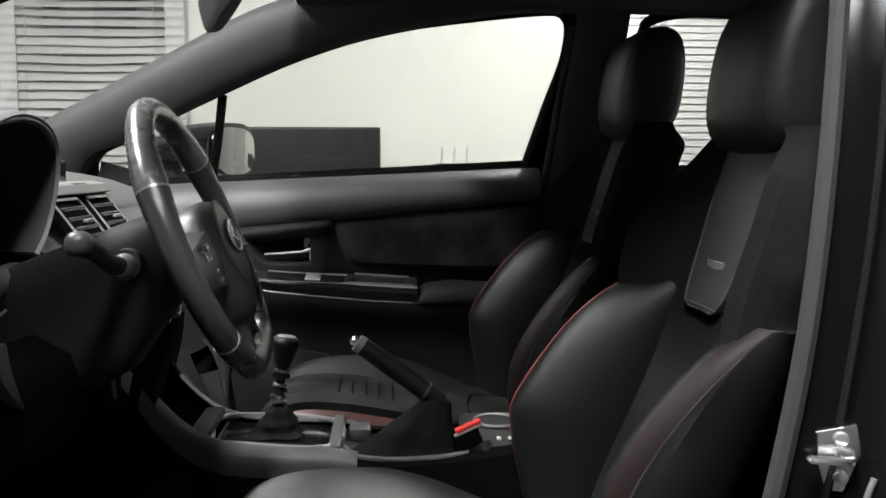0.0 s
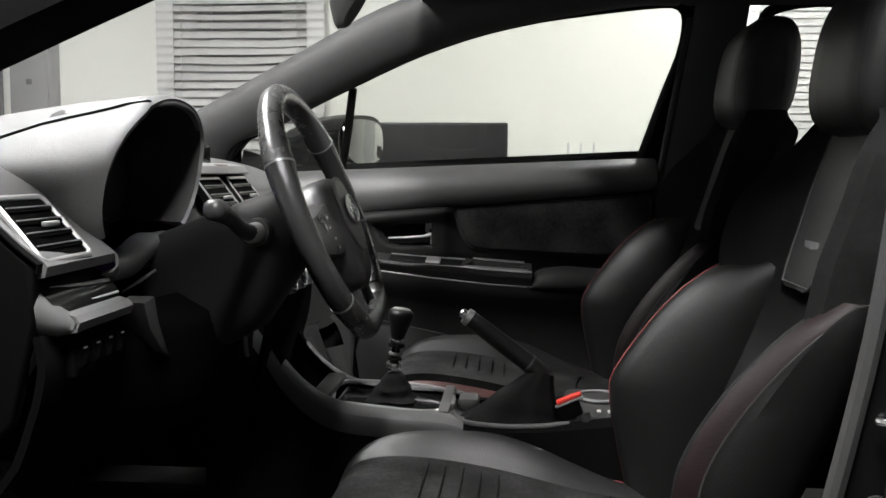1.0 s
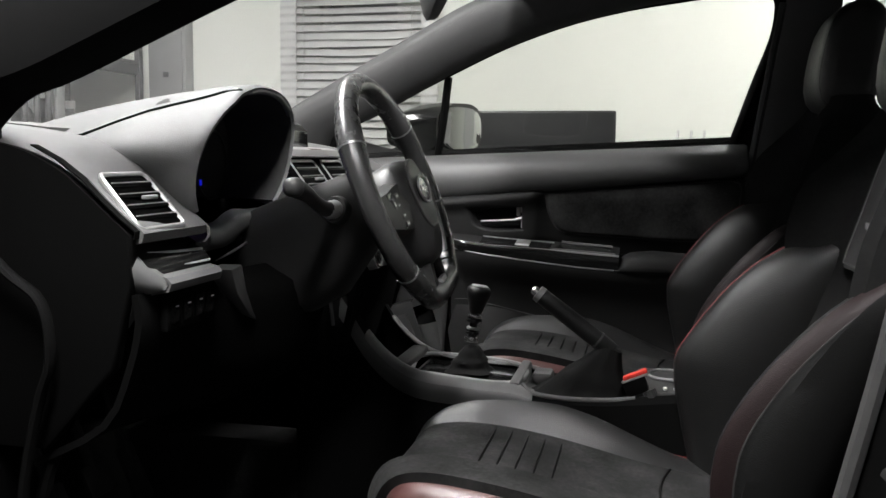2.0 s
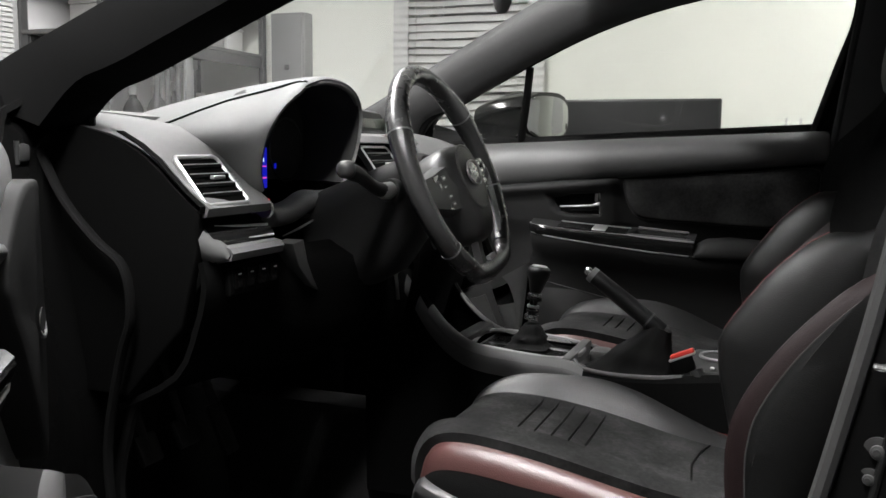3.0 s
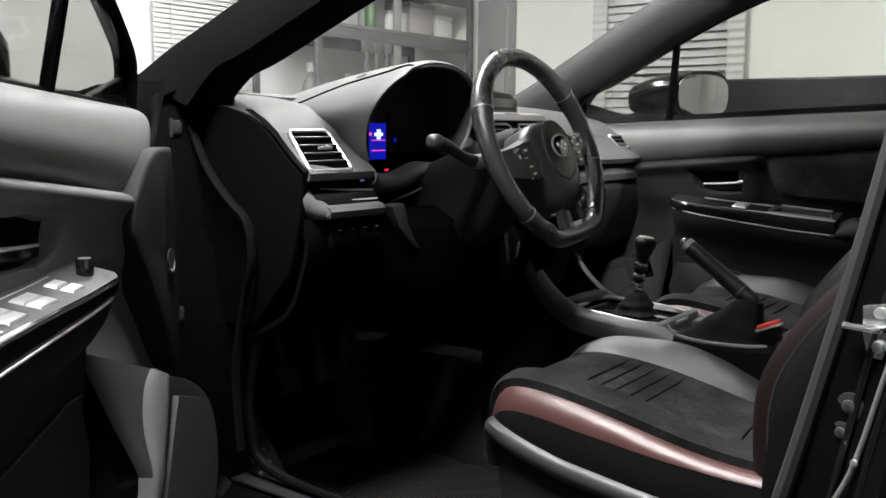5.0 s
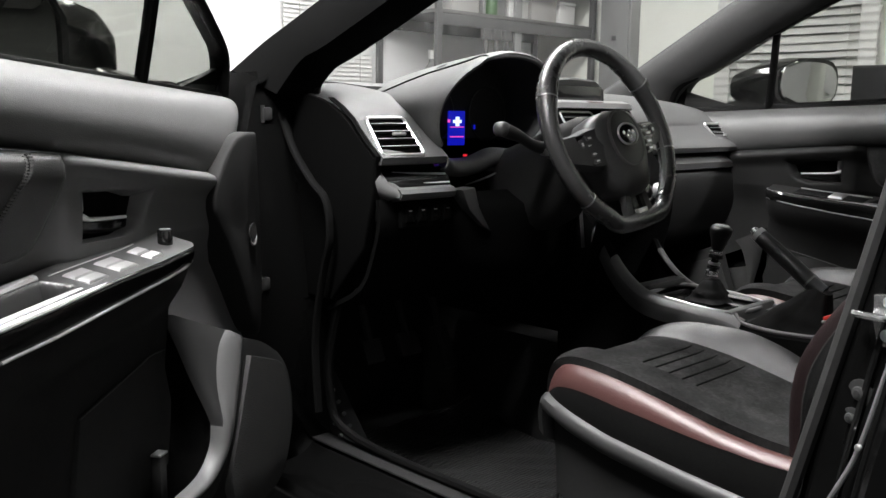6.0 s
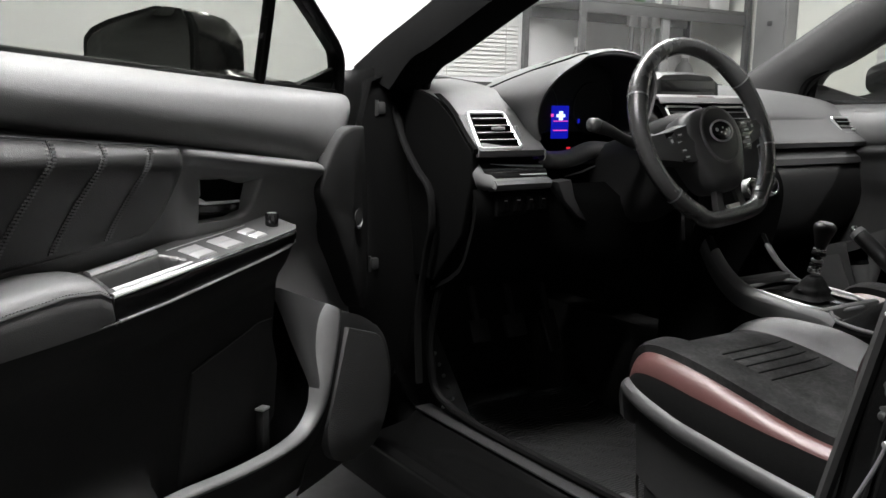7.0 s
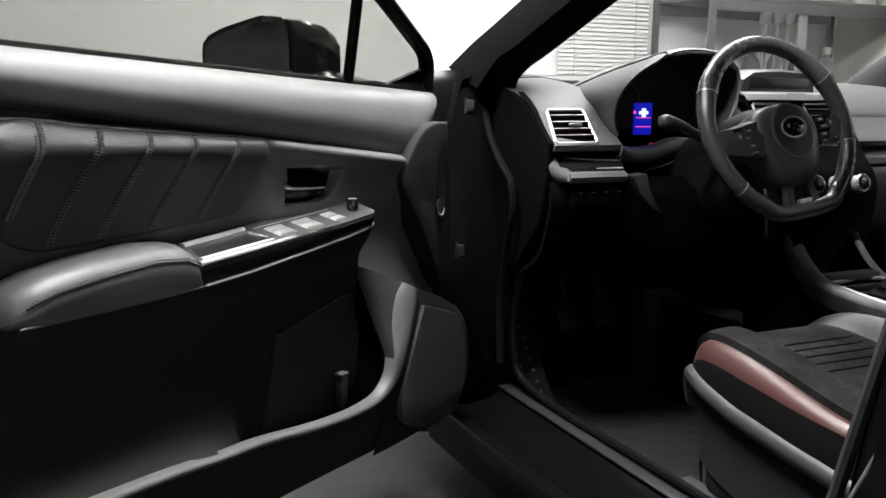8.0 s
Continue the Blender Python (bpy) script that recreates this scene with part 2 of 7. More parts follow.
WINFRAME = mat("white_window_frame", (0.70, 0.70, 0.69), 0.45, vary=0.04)
NIGHT = mat("grey_window_glass", (0.42, 0.42, 0.42), 0.12, vary=0.05)
STEEL = mat("grey_painted_steel", (0.22, 0.22, 0.22), 0.5, vary=0.1)
STEEL_D = mat("dark_painted_steel", (0.07, 0.07, 0.07), 0.5, vary=0.12)
BOARD = mat("shelf_board", (0.1, 0.098, 0.095), 0.7, grain=0.3, grain_scale=60, vary=0.2)
CARTON = mat("grey_carton", (0.34, 0.33, 0.32), 0.8, vary=0.15)
PALE = mat("pale_plastic", (0.6, 0.6, 0.59), 0.45, vary=0.08)
PANEL = mat("grey_seat_panel", (0.05, 0.05, 0.05), 0.5, grain=0.3, grain_scale=700, kind="cells", vary=0.12, spec=0.25)
PALE_D = mat("grey_tray_plastic", (0.05, 0.05, 0.05), 0.4)
GREEN = mat("green_plastic", (0.05, 0.11, 0.04), 0.4, vary=0.08)
SCREEN = mat("tv_screen", (0.012, 0.012, 0.013), 0.5, vary=0.02, spec=0.2)
TVCASE = mat("tv_case", (0.016, 0.016, 0.016), 0.35)
WOOD_D = mat("dark_stand_wood", (0.05, 0.045, 0.04), 0.5, grain=0.3, grain_scale=60, vary=0.3)
GLASS_SIDE = glass_mat("tinted_side_glass", (0.81, 0.817, 0.80))
GLASS_DOOR = glass_mat("darker_door_glass", (0.60, 0.61, 0.585))
GLASS_FRONT = glass_mat("windscreen_glass", (0.975, 0.98, 0.975), 0.04)
LCD_BLUE = glow_mat("lcd_blue", (0.006, 0.010, 0.55), 0.75)
LCD_WHITE = glow_mat("lcd_white", (0.6, 0.75, 1.0), 1.6)
LCD_RED = glow_mat("warning_red", (0.9, 0.03, 0.05), 0.8)
LCD_PINK = glow_mat("lcd_pink", (0.9, 0.08, 0.45), 1.1)
# Glow of the unseen ceiling lights; strengths tuned for brightness, the last fills the wall.
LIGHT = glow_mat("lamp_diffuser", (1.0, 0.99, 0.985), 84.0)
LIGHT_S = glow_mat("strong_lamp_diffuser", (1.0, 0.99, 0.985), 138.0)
LIGHT_W = glow_mat("wall_fill_diffuser", (1.0, 0.99, 0.985), 190.0)
WALL_DARKENED = mat("darkened_unseen_wall", (0.1, 0.1, 0.1), 0.9, grain=0.4, grain_scale=60, vary=0.2, spec=0.1)

# ---- the garage ----
X0, X1, Y0, Y1, ZC = -3.0, 4.2, -4.2, 2.97, 2.75


def structure(name, bm, material, label, category):
    return lone(name, bm, material, label, category, kind="structure")


structure("floor", box((X0 - 0.2, Y0 - 0.2, -0.15), (X1 + 0.2, Y1 + 0.2, 0)), CONCRETE, "garage floor with faint stains, darkened for the shade beside the car", "floor")
structure("ceiling", box((X0 - 0.2, Y0 - 0.2, ZC), (X1 + 0.2, Y1 + 0.2, ZC + 0.12)), CEIL, "plain white painted garage ceiling", "ceiling")


def pierced(axis, at, thick, lo, hi, hole):
    """A wall with one opening right through it, as four blocks in one mesh."""
    bm = bmesh.new()
    a0, a1, z0, z1 = hole

    def piece(p, q, r, s):
        if axis == "y":
            box((p, at, r), (q, at + thick, s), bm=bm)
        else:
            box((at - thick, p, r), (at, q, s), bm=bm)
    piece(lo, a0, 0, ZC)
    piece(a1, hi, 0, ZC)
    piece(a0, a1, 0, z0)
    piece(a0, a1, z1, ZC)
    bmesh.ops.remove_doubles(bm, verts=bm.verts, dist=1e-5)
    return bm


WIN_A = (-1.42, -0.94, 0.85, 2.05)
WIN_B = (0.98, 1.42, 0.8, 2.05)
structure("wall_east", pierced("y", Y1, 0.16, X0, X1, WIN_A), WALL, "pale painted garage wall behind the television", "wall")
structure("wall_north", pierced("x", X0, 0.16, Y0, Y1, WIN_B), WHITEWALL, "white painted garage wall in front of the car", "wall")
# Unseen wall, given a dark colour so black paint and trim reflect less.
structure("wall_west", box((X0, Y0 - 0.16, 0), (X1, Y0, ZC)), WALL_DARKENED, "plain unseen garage wall, darkened to keep reflections low", "wall")
structure("wall_south", box((X1, Y0, 0), (X1 + 0.16, Y1, ZC)), WHITEWALL, "plain painted garage wall", "wall")
structure("baseboard", box((X0 + 0.003, Y1 - 0.015, 0.001), (X1 - 0.01, Y1 - 0.001, 0.1), 0.004), WINFRAME, "white painted baseboard along the wall", "baseboard")

w = tagged(part("window_1", box((WIN_A[0], Y1 + 0.09, WIN_A[2]), (WIN_A[1], Y1 + 0.10, WIN_A[3])), NIGHT), "dark night window pane behind blinds", "window", kind="structure")
for lo, hi in (((WIN_A[0], Y1 + 0.07, WIN_A[2]), (WIN_A[0] + 0.05, Y1 + 0.12, WIN_A[3])), ((WIN_A[1] - 0.05, Y1 + 0.07, WIN_A[2]), (WIN_A[1], Y1 + 0.12, WIN_A[3])),
               ((WIN_A[0] + 0.05, Y1 + 0.07, WIN_A[3] - 0.05), (WIN_A[1] - 0.05, Y1 + 0.12, WIN_A[3])), ((WIN_A[0] + 0.05, Y1 + 0.07, WIN_A[2]), (WIN_A[1] - 0.05, Y1 + 0.12, WIN_A[2] + 0.05))):
    part("window_frame", box(lo, hi, 0.004), WINFRAME, w)
w = tagged(part("window_2", box((X0 - 0.10, WIN_B[0], WIN_B[2]), (X0 - 0.09, WIN_B[1], WIN_B[3])), NIGHT), "dark night window pane behind closed blinds", "window", kind="structure")
for lo, hi in (((X0 - 0.12, WIN_B[0], WIN_B[2]), (X0 - 0.07, WIN_B[0] + 0.05, WIN_B[3])), ((X0 - 0.12, WIN_B[1] - 0.05, WIN_B[2]), (X0 - 0.07, WIN_B[1], WIN_B[3]))):
    part("window_frame", box(lo, hi, 0.004), WINFRAME, w)


def blinds(base, length, top, bottom, pitch, tilt, along, label, sag, width):
    """Slatted blinds; along is 'x' or 'y', the slats hang at base."""
    th = thing("window_blinds", base, label, "blinds")
    b = Vector(base)
    ax = Vector((1, 0, 0)) if along == "x" else Vector((0, 1, 0))
    out = Vector((0, -1, 0)) if along == "x" else Vector((1, 0, 0))
    rnd = random.Random(5)
    z, k = top - 0.06, 0
    ca, sa = math.cos(radians(tilt)), math.sin(radians(tilt))
    while z > bottom:
        bow = sag * (0.4 + rnd.random()) * (1 if k % 3 else 0.5)
        lean = rnd.uniform(-0.006, 0.006) * (sag > 0)
        dt = radians(tilt + (rnd.uniform(-14, 14) if sag else rnd.uniform(-1.5, 1.5)))
        ca, sa = math.cos(dt), math.sin(dt)
        rows = []
        for i in range(9):
            u = i / 8
            c = b + ax * (u * length) + Vector((0, 0, z - b.z + lean * (u - 0.5) - bow * math.sin(math.pi * u) + 0.3 * bow * math.sin(3 * math.pi * u + k)))
            rows.append([c + out * (ca * s * width / 2) + Vector((0, 0, -sa * s * width / 2 + 0.003 * (1 - s * s))) for s in (-1, 0, 1)])
        part("slat", sheet(rows, 0.0025), SLAT, th)
        z -= pitch
        k += 1
    e = b + ax * length
    part("head_rail", box(tuple(Vector((min(b.x, e.x), min(b.y, e.y), top - 0.04)) - (Vector((0, 0.025, 0)) if along == "x" else Vector((0.025, 0, 0)))),
                          tuple(Vector((max(b.x, e.x), max(b.y, e.y), top)) + (Vector((0, 0.025, 0)) if along == "x" else Vector((0.025, 0, 0)))), 0.004), SLAT, th)
    if sag:
        for u in (0.06, 0.95):
            tape = bmesh.new()
            c = b + ax * (u * length) + out * (width / 2 + 0.002)
            box((c.x - 0.045, c.y - 0.0015, top - 0.06 - k * pitch), (c.x + 0.045, c.y + 0.0015, top - 0.04), bm=tape)
            bmesh.ops.subdivide_edges(tape, edges=[e for e in tape.edges if abs(e.verts[0].co.z - e.verts[1].co.z) > 0.1], cuts=k * 3, use_grid_fill=True)
            for v in tape.verts:
                v.co += out * (0.008 * math.sin((v.co.z - top) / pitch * 2 * math.pi))
            part("ladder_tape", tape, SLAT, th, "", 80)
    for u in (0.16, 0.84):
        c = b + ax * (u * length) + out * (width / 2 + 0.004)
        part("ladder_cord", tube([(c.x, c.y, top - 0.04), (c.x, c.y, bottom)], 0.002, 6), SLAT, th)
    return th


blinds((-1.63, Y1 - 0.035, 0.75), 0.90, 2.2, 0.78, 0.044, 56, "x", "white slatted window blinds with bent slats, half open", 0.006, 0.05)
blinds((1.27, Y1 - 0.035, 0.75), 0.9, 2.2, 0.78, 0.036, 74, "x", "white slatted window blinds, nearly closed", 0.0, 0.045)
blinds((X0 + 0.035, 0.86, 0.72), 0.60, 2.15, 0.75, 0.024, 62, "y", "white narrow-slat window blinds, closed", 0.0, 0.027)


# Lights out of view, added and placed by how the car and walls are lit.
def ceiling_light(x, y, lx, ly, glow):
    th = thing("ceiling_light", (x, y, ZC), "unseen ceiling light with a long white diffuser", "ceiling light", "ceiling lights")
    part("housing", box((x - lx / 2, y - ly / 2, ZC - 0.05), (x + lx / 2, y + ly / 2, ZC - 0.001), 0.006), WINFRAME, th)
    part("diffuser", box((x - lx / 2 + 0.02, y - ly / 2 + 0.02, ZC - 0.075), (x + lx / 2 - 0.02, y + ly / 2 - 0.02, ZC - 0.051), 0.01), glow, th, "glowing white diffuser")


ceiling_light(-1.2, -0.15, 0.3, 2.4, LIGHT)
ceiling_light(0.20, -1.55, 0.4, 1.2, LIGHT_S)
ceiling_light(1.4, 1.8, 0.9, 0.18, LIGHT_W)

# ---- things along the garage walls ----


def television():
    th = thing("television", (-0.2, 2.54, 0.62), "large flat black television standing on a low stand", "television")
    part("case", box((-0.70, 2.545, 0.66), (0.225, 2.585, 1.222), 0.008), TVCASE, th)
    part("screen", box((-0.69, 2.540, 0.675), (0.215, 2.5449, 1.212), 0.002), SCREEN, th, "dark switched-off screen")
    part("stand_foot", box((-0.40, 2.46, 0.621), (-0.08, 2.68, 0.635), 0.004), TVCASE, th)
    part("stand_neck", box((-0.28, 2.565, 0.635), (-0.20, 2.60, 0.70), 0.004), TVCASE, th)
    st = thing("media_stand", (-0.2, 2.58, 0), "low dark wooden media stand under the television", "media stand")
    part("top", box((-0.85, 2.36, 0.58), (0.38, 2.80, 0.62), 0.004), WOOD_D, st)
    for x in (-0.83, -0.24, 0.34):
        part("side_panel", box((x, 2.38, 0.0), (x + 0.025, 2.79, 0.58), 0.002), WOOD_D, st)
    part("shelf", box((-0.80, 2.39, 0.28), (-0.243, 2.78, 0.30), 0.002), WOOD_D, st)
    part("shelf", box((-0.212, 2.39, 0.28), (0.338, 2.78, 0.30), 0.002), WOOD_D, st)
    sp = thing("side_cabinet", (0.57, 2.56, 0), "tall dark narrow cabinet beside the television", "cabinet")
    part("body", box((0.42, 2.40, 0.0), (0.74, 2.74, 1.02), 0.006), WOOD_D, sp)
    part("door", box((0.43, 2.385, 0.05), (0.73, 2.399, 1.0), 0.004), WOOD_D, sp)
    r = thing("wireless_router", (0.57, 2.52, 1.02), "small dark router with pale antennas on the cabinet", "router")
    part("body", box((0.475, 2.47, 1.021), (0.665, 2.60, 1.055), 0.006), TVCASE, r)
    for x in (0.51, 0.57, 0.63):
        part("antenna", tube([(x, 2.585, 1.05), (x + 0.004, 2.59, 1.13)], 0.006, 8), PALE, r)
    part("status_label", box((0.52, 2.4665, 1.03), (0.60, 2.4699, 1.045), 0.001), PALE, r)


television()


def garage_shelf():
    th = thing("shelf_unit", (-2.62, 2.1, 0), "grey steel storage rack with loaded wooden shelves", "shelf unit")
    xa, xb, ya, yb = -2.93, -2.47, 1.50, 2.86
    for x in (xa, xb):
        for y in (ya, yb):
            bm = box((x - 0.02, y - 0.002, 0.001), (x + 0.02, y + 0.002, 2.2))
            box((x - (0.02 if x == xa else -0.016), y - 0.02, 0.001), (x - (0.016 if x == xa else -0.02), y + 0.02, 2.2), bm=bm)
            part("post", bm, STEEL_D, th)
    part("post", box((xb - 0.02, 2.13, 1.0), (xb - 0.002, 2.19, 2.2), 0.002), STEEL, th)
    for z in (0.35, 0.95, 1.50, 1.78):
        part("shelf_board", box((xa - 0.02, ya - 0.01, z), (xb + 0.016, yb + 0.01, z + 0.02), 0.002), BOARD, th)
        for x in (xa, xb):
            part("beam", box((x - 0.012, ya + 0.021, z - 0.06), (x + 0.012, yb - 0.021, z - 0.001), 0.002), STEEL_D, th)
    rnd = random.Random(3)

    def crate(y, z, w, h, d, m, label, x=-2.58):
        t = thing("storage_box", (x - d / 2, y + w / 2, z), label, "box", "boxes on the rack")
        part("body", box((x - d, y, z + 0.001), (x, y + w, z + h * 0.88), 0.006), m, t)
        part("lid", box((x - d - 0.004, y - 0.004, z + h * 0.88 + 0.0005), (x + 0.004, y + w + 0.004, z + h), 0.004), m, t)

    def bottle(y, z, r, h, m, label, x=-2.66):
        t = thing("bottle", (x, y, z), label, "bottle", "bottles on the rack")
        prof = [(r * 0.96, 0.001), (r, 0.01), (r, h * 0.62), (r * 0.7, h * 0.74), (r * 0.38, h * 0.8), (r * 0.38, h * 0.86)]
        part("body", loft(bmesh.new(), [[(x + a * math.cos(2 * math.pi * k / 14), y + a * math.sin(2 * math.pi * k / 14), z + b) for k in range(14)] for a, b in prof]), m, t)
        part("cap", disc((x, y, z + h * 0.93), (0, 0, 1), r * 0.44, h * 0.138, 14, 0.002), PALE if m != PALE else STEEL_D, t)

    y = 1.72
    for w, h, m in ((0.22, 0.17, CARTON), (0.20, 0.22, STEEL), (0.17, 0.13, PALE), (0.24, 0.2, CARTON), (0.16, 0.15, PALE)):
        crate(y, 1.52, w, h, 0.28, m, "stacked storage box on a rack shelf")
        y += w + 0.03
    bottle(2.02, 1.52, 0.035, 0.2, GREEN, "green plastic bottle on a rack shelf", -2.56)
    for y, r, h, m in ((1.78, 0.05, 0.24, STEEL), (2.10, 0.055, 0.20, STEEL_D), (2.30, 0.06, 0.22, STEEL), (2.46, 0.05, 0.25, STEEL_D), (2.70, 0.06, 0.2, STEEL)):
        bottle(y, 0.97, r, h + 0.12, m, "dull grey bottle standing on a rack shelf", -2.8)
    y = 1.72
    for w, h, m in ((0.3, 0.2, CARTON), (0.26, 0.24, STEEL), (0.3, 0.18, CARTON)):
        crate(y, 1.80, w, h, 0.3, m, "closed storage box on the top rack shelf")
        y += w + 0.04
    y = 1.74
    for w, h, m in ((0.4, 0.35, CARTON), (0.45, 0.3, STEEL)):
        crate(y, 0.37, w, h, 0.32, m, "large storage box on the low rack shelf")
        y += w + 0.05
    for k in range(3):
        bar = thing("hanging_tool", (-2.455, 1.86 + k * 0.085, 1.46), "dark long-handled tool hanging from the rack", "tool", "hanging tools")
        part("handle", tube([(-2.45, 1.86 + k * 0.085, 1.38), (-2.45, 1.86 + k * 0.085, 1.04)], 0.014, 8), STEEL_D, bar)
        part("head", box((-2.465, 1.83 + k * 0.085, 1.38), (-2.435, 1.89 + k * 0.085, 1.439), 0.004), STEEL_D, bar)


garage_shelf()
th = thing("electrical_panel", (-2.30, Y1 - 0.05, 1.2), "grey metal electrical panel box on the wall", "electrical panel")
part("body", box((-2.41, Y1 - 0.10, 1.05), (-2.18, Y1 - 0.001, 1.765), 0.006), STEEL, th)
part("door", box((-2.395, Y1 - 0.112, 1.07), (-2.195, Y1 - 0.1005, 1.745), 0.004), STEEL, th)
part("latch", box((-2.31, Y1 - 0.118, 1.43), (-2.275, Y1 - 0.1125, 1.46), 0.002), STEEL_D, th)

# ---- the car's shell ----
YC = -0.03          # middle of the car
BELT_F, BELT_R = 0.99, 1.05
car = thing("sedan", (0, YC, 0), "black sedan body with the driver's door standing open", "car body")


def mir(p):
    return (p[0], 2 * YC - p[1], p[2])


def both(p, side):
    """p is given for the passenger's side."""
    return p if side > 0 else mir(p)


# side windows' outline on the passenger's side, from the dashboard round to the centre pillar
SIDE = [(-0.53, 0.695, 1.00), (-0.476, 0.673, 1.067), (-0.397, 0.661, 1.10), (-0.173, 0.622, 1.209), (0.028, 0.592, 1.293), (0.24, 0.570, 1.354), (0.533, 0.553, 1.400), (0.66, 0.553, 1.404)]
INNER = [(-0.78, 0.66, 1.035), (-0.66, 0.635, 1.085), (-0.557, 0.617, 1.138), (-0.279, 0.567, 1.277), (-0.054, 0.530, 1.385), (0.12, 0.50, 1.425), (0.5, 0.48, 1.45), (0.66, 0.48, 1.455)]
for side in (1, -1):
    a, b = spl(SIDE, 4), spl(INNER, 4)
    rings = []
    for p, q in zip(a, b):
        p, q = Vector(tuple(p)), Vector(tuple(q))
        if side < 0:
            p = p + Vector((0.012, -0.004, -0.006))
        o = Vector((-0.005, 0.085, 0.012))
        rings.append([both(tuple(v), side) for v in (p, p * 0.7 + q * 0.3 + Vector((0, -0.022, -0.012)), p * 0.35 + q * 0.65 + Vector((0, -0.02, -0.004)), q, q + Vector((-0.03, 0.05, 0.025)), p * 0.45 + q * 0.55 + o + Vector((-0.02, 0.02, 0.03)), p + o)])
    part("windscreen_pillar", loft(bmesh.new(), rings), PILLAR if side > 0 else BLACK_SHADED, car, "grey trimmed windscreen pillar" if side > 0 else "dark windscreen pillar and door jamb", 80)

outer = [[both(tuple(Vector(tuple(q)) + Vector(d)), -1) for d in ((0.004, 0.004, -0.004), (-0.030, 0.022, 0.014), (-0.058, 0.040, 0.022), (-0.064, 0.052, 0.012), (-0.040, 0.058, -0.012))] for q in spl(INNER, 4)]
part("windscreen_moulding", loft(bmesh.new(), outer), RUBBER, car, "dark moulding along the windscreen", 70)

# roof, headliner
rows = [[(x, YC + u * (0.53 - 0.03 * (x < 0.2)), 1.462 + 0.03 * (1 - u * u) - 0.02 * ((x - 0.9) / 1.0) ** 2) for u in (-1, -0.9, -0.5, 0, 0.5, 0.9, 1)] for x in (0.05, 0.25, 0.6, 1.0, 1.4, 1.75)]
part("roof", sheet(rows, 0.02), PAINT, car)
rows = [[(x, YC + u * 0.56, 1.425 + 0.012 * (1 - u * u)) for u in (-1, -0.5, 0, 0.5, 1)] for x in (0.03, 0.4, 0.9, 1.7)]
part("headliner", sheet(rows, 0.012), HEADLINER, car)

part("windscreen_band", tube([(-0.80 - 0.07 * (1 - v * v), YC + v * 0.66, 1.040) for v in (-1, -0.7, -0.35, 0, 0.35, 0.7, 1)], 0.008, 8), DARK, car, "black band at the foot of the windscreen")
# windscreen
rows = []
for k in range(9):
    u = k / 8
    xb, zb, wb = -0.93 + 0.97 * u, 1.035 + 0.415 * u, 0.70 - 0.17 * u
    rows.append([(xb + 0.10 * (v * v) * (1 - u * 0.5), YC + v * wb, zb) for v in (-1, -0.75, -0.4, 0, 0.4, 0.75, 1)])
g = part("windscreen", sheet(rows, 0.005), GLASS_FRONT, car, "clear curved windscreen glass")
g.visible_shadow = False

# bonnet, wings, firewall, floor, sills
rows = []
for k in range(10):
    u = k / 9
    x, z, w = -2.05 + 1.15 * u, 0.78 + 0.215 * math.sin(u * 1.45), 0.66 + 0.07 * u
    rows.append([(x + 0.12 * v * v * (1 - u), YC + v * w, z - 0.05 * v * v) for v in (-1, -0.7, -0.35, 0, 0.35, 0.7, 1)])
part("bonnet", sheet(rows, 0.012), PAINT, car)
for side in (1, -1):
    rows = []
    for x in (-2.0, -1.7, -1.3, -0.95, -0.75, -0.56):
        u = (x + 2.0) / 1.44
        rows.append([both((x, y, z), side) for y, z in ((0.70 + 0.02 * u, 0.74 + 0.22 * math.sin(u * 1.5) + 0.10 * max(0, u - 0.72) / 0.28), (0.80, 0.73 + 0.21 * math.sin(u * 1.5) + 0.085 * max(0, u - 0.72) / 0.28), (0.87, 0.64 + 0.12 * u), (0.895, 0.45), (0.87, 0.22))])
    part("wing", sheet(rows, 0.012), PAINT, car)
part("firewall", box((-0.95, YC - 0.72, 0.08), (-0.90, YC + 0.72, 1.02), 0.01), CARPET, car)
part("floor_pan", box((-0.90, YC - 0.66, 0.08), (1.9, YC + 0.66, 0.11), 0.004), CARPET, car, "black carpeted floor")
part("tunnel", prism([(-0.11, 0.11), (-0.09, 0.30), (-0.05, 0.38), (0.05, 0.38), (0.09, 0.30), (0.11, 0.11)], lambda a, b, c: (c, YC + a, b), -0.89, 1.5, 0.0), CARPET, car)
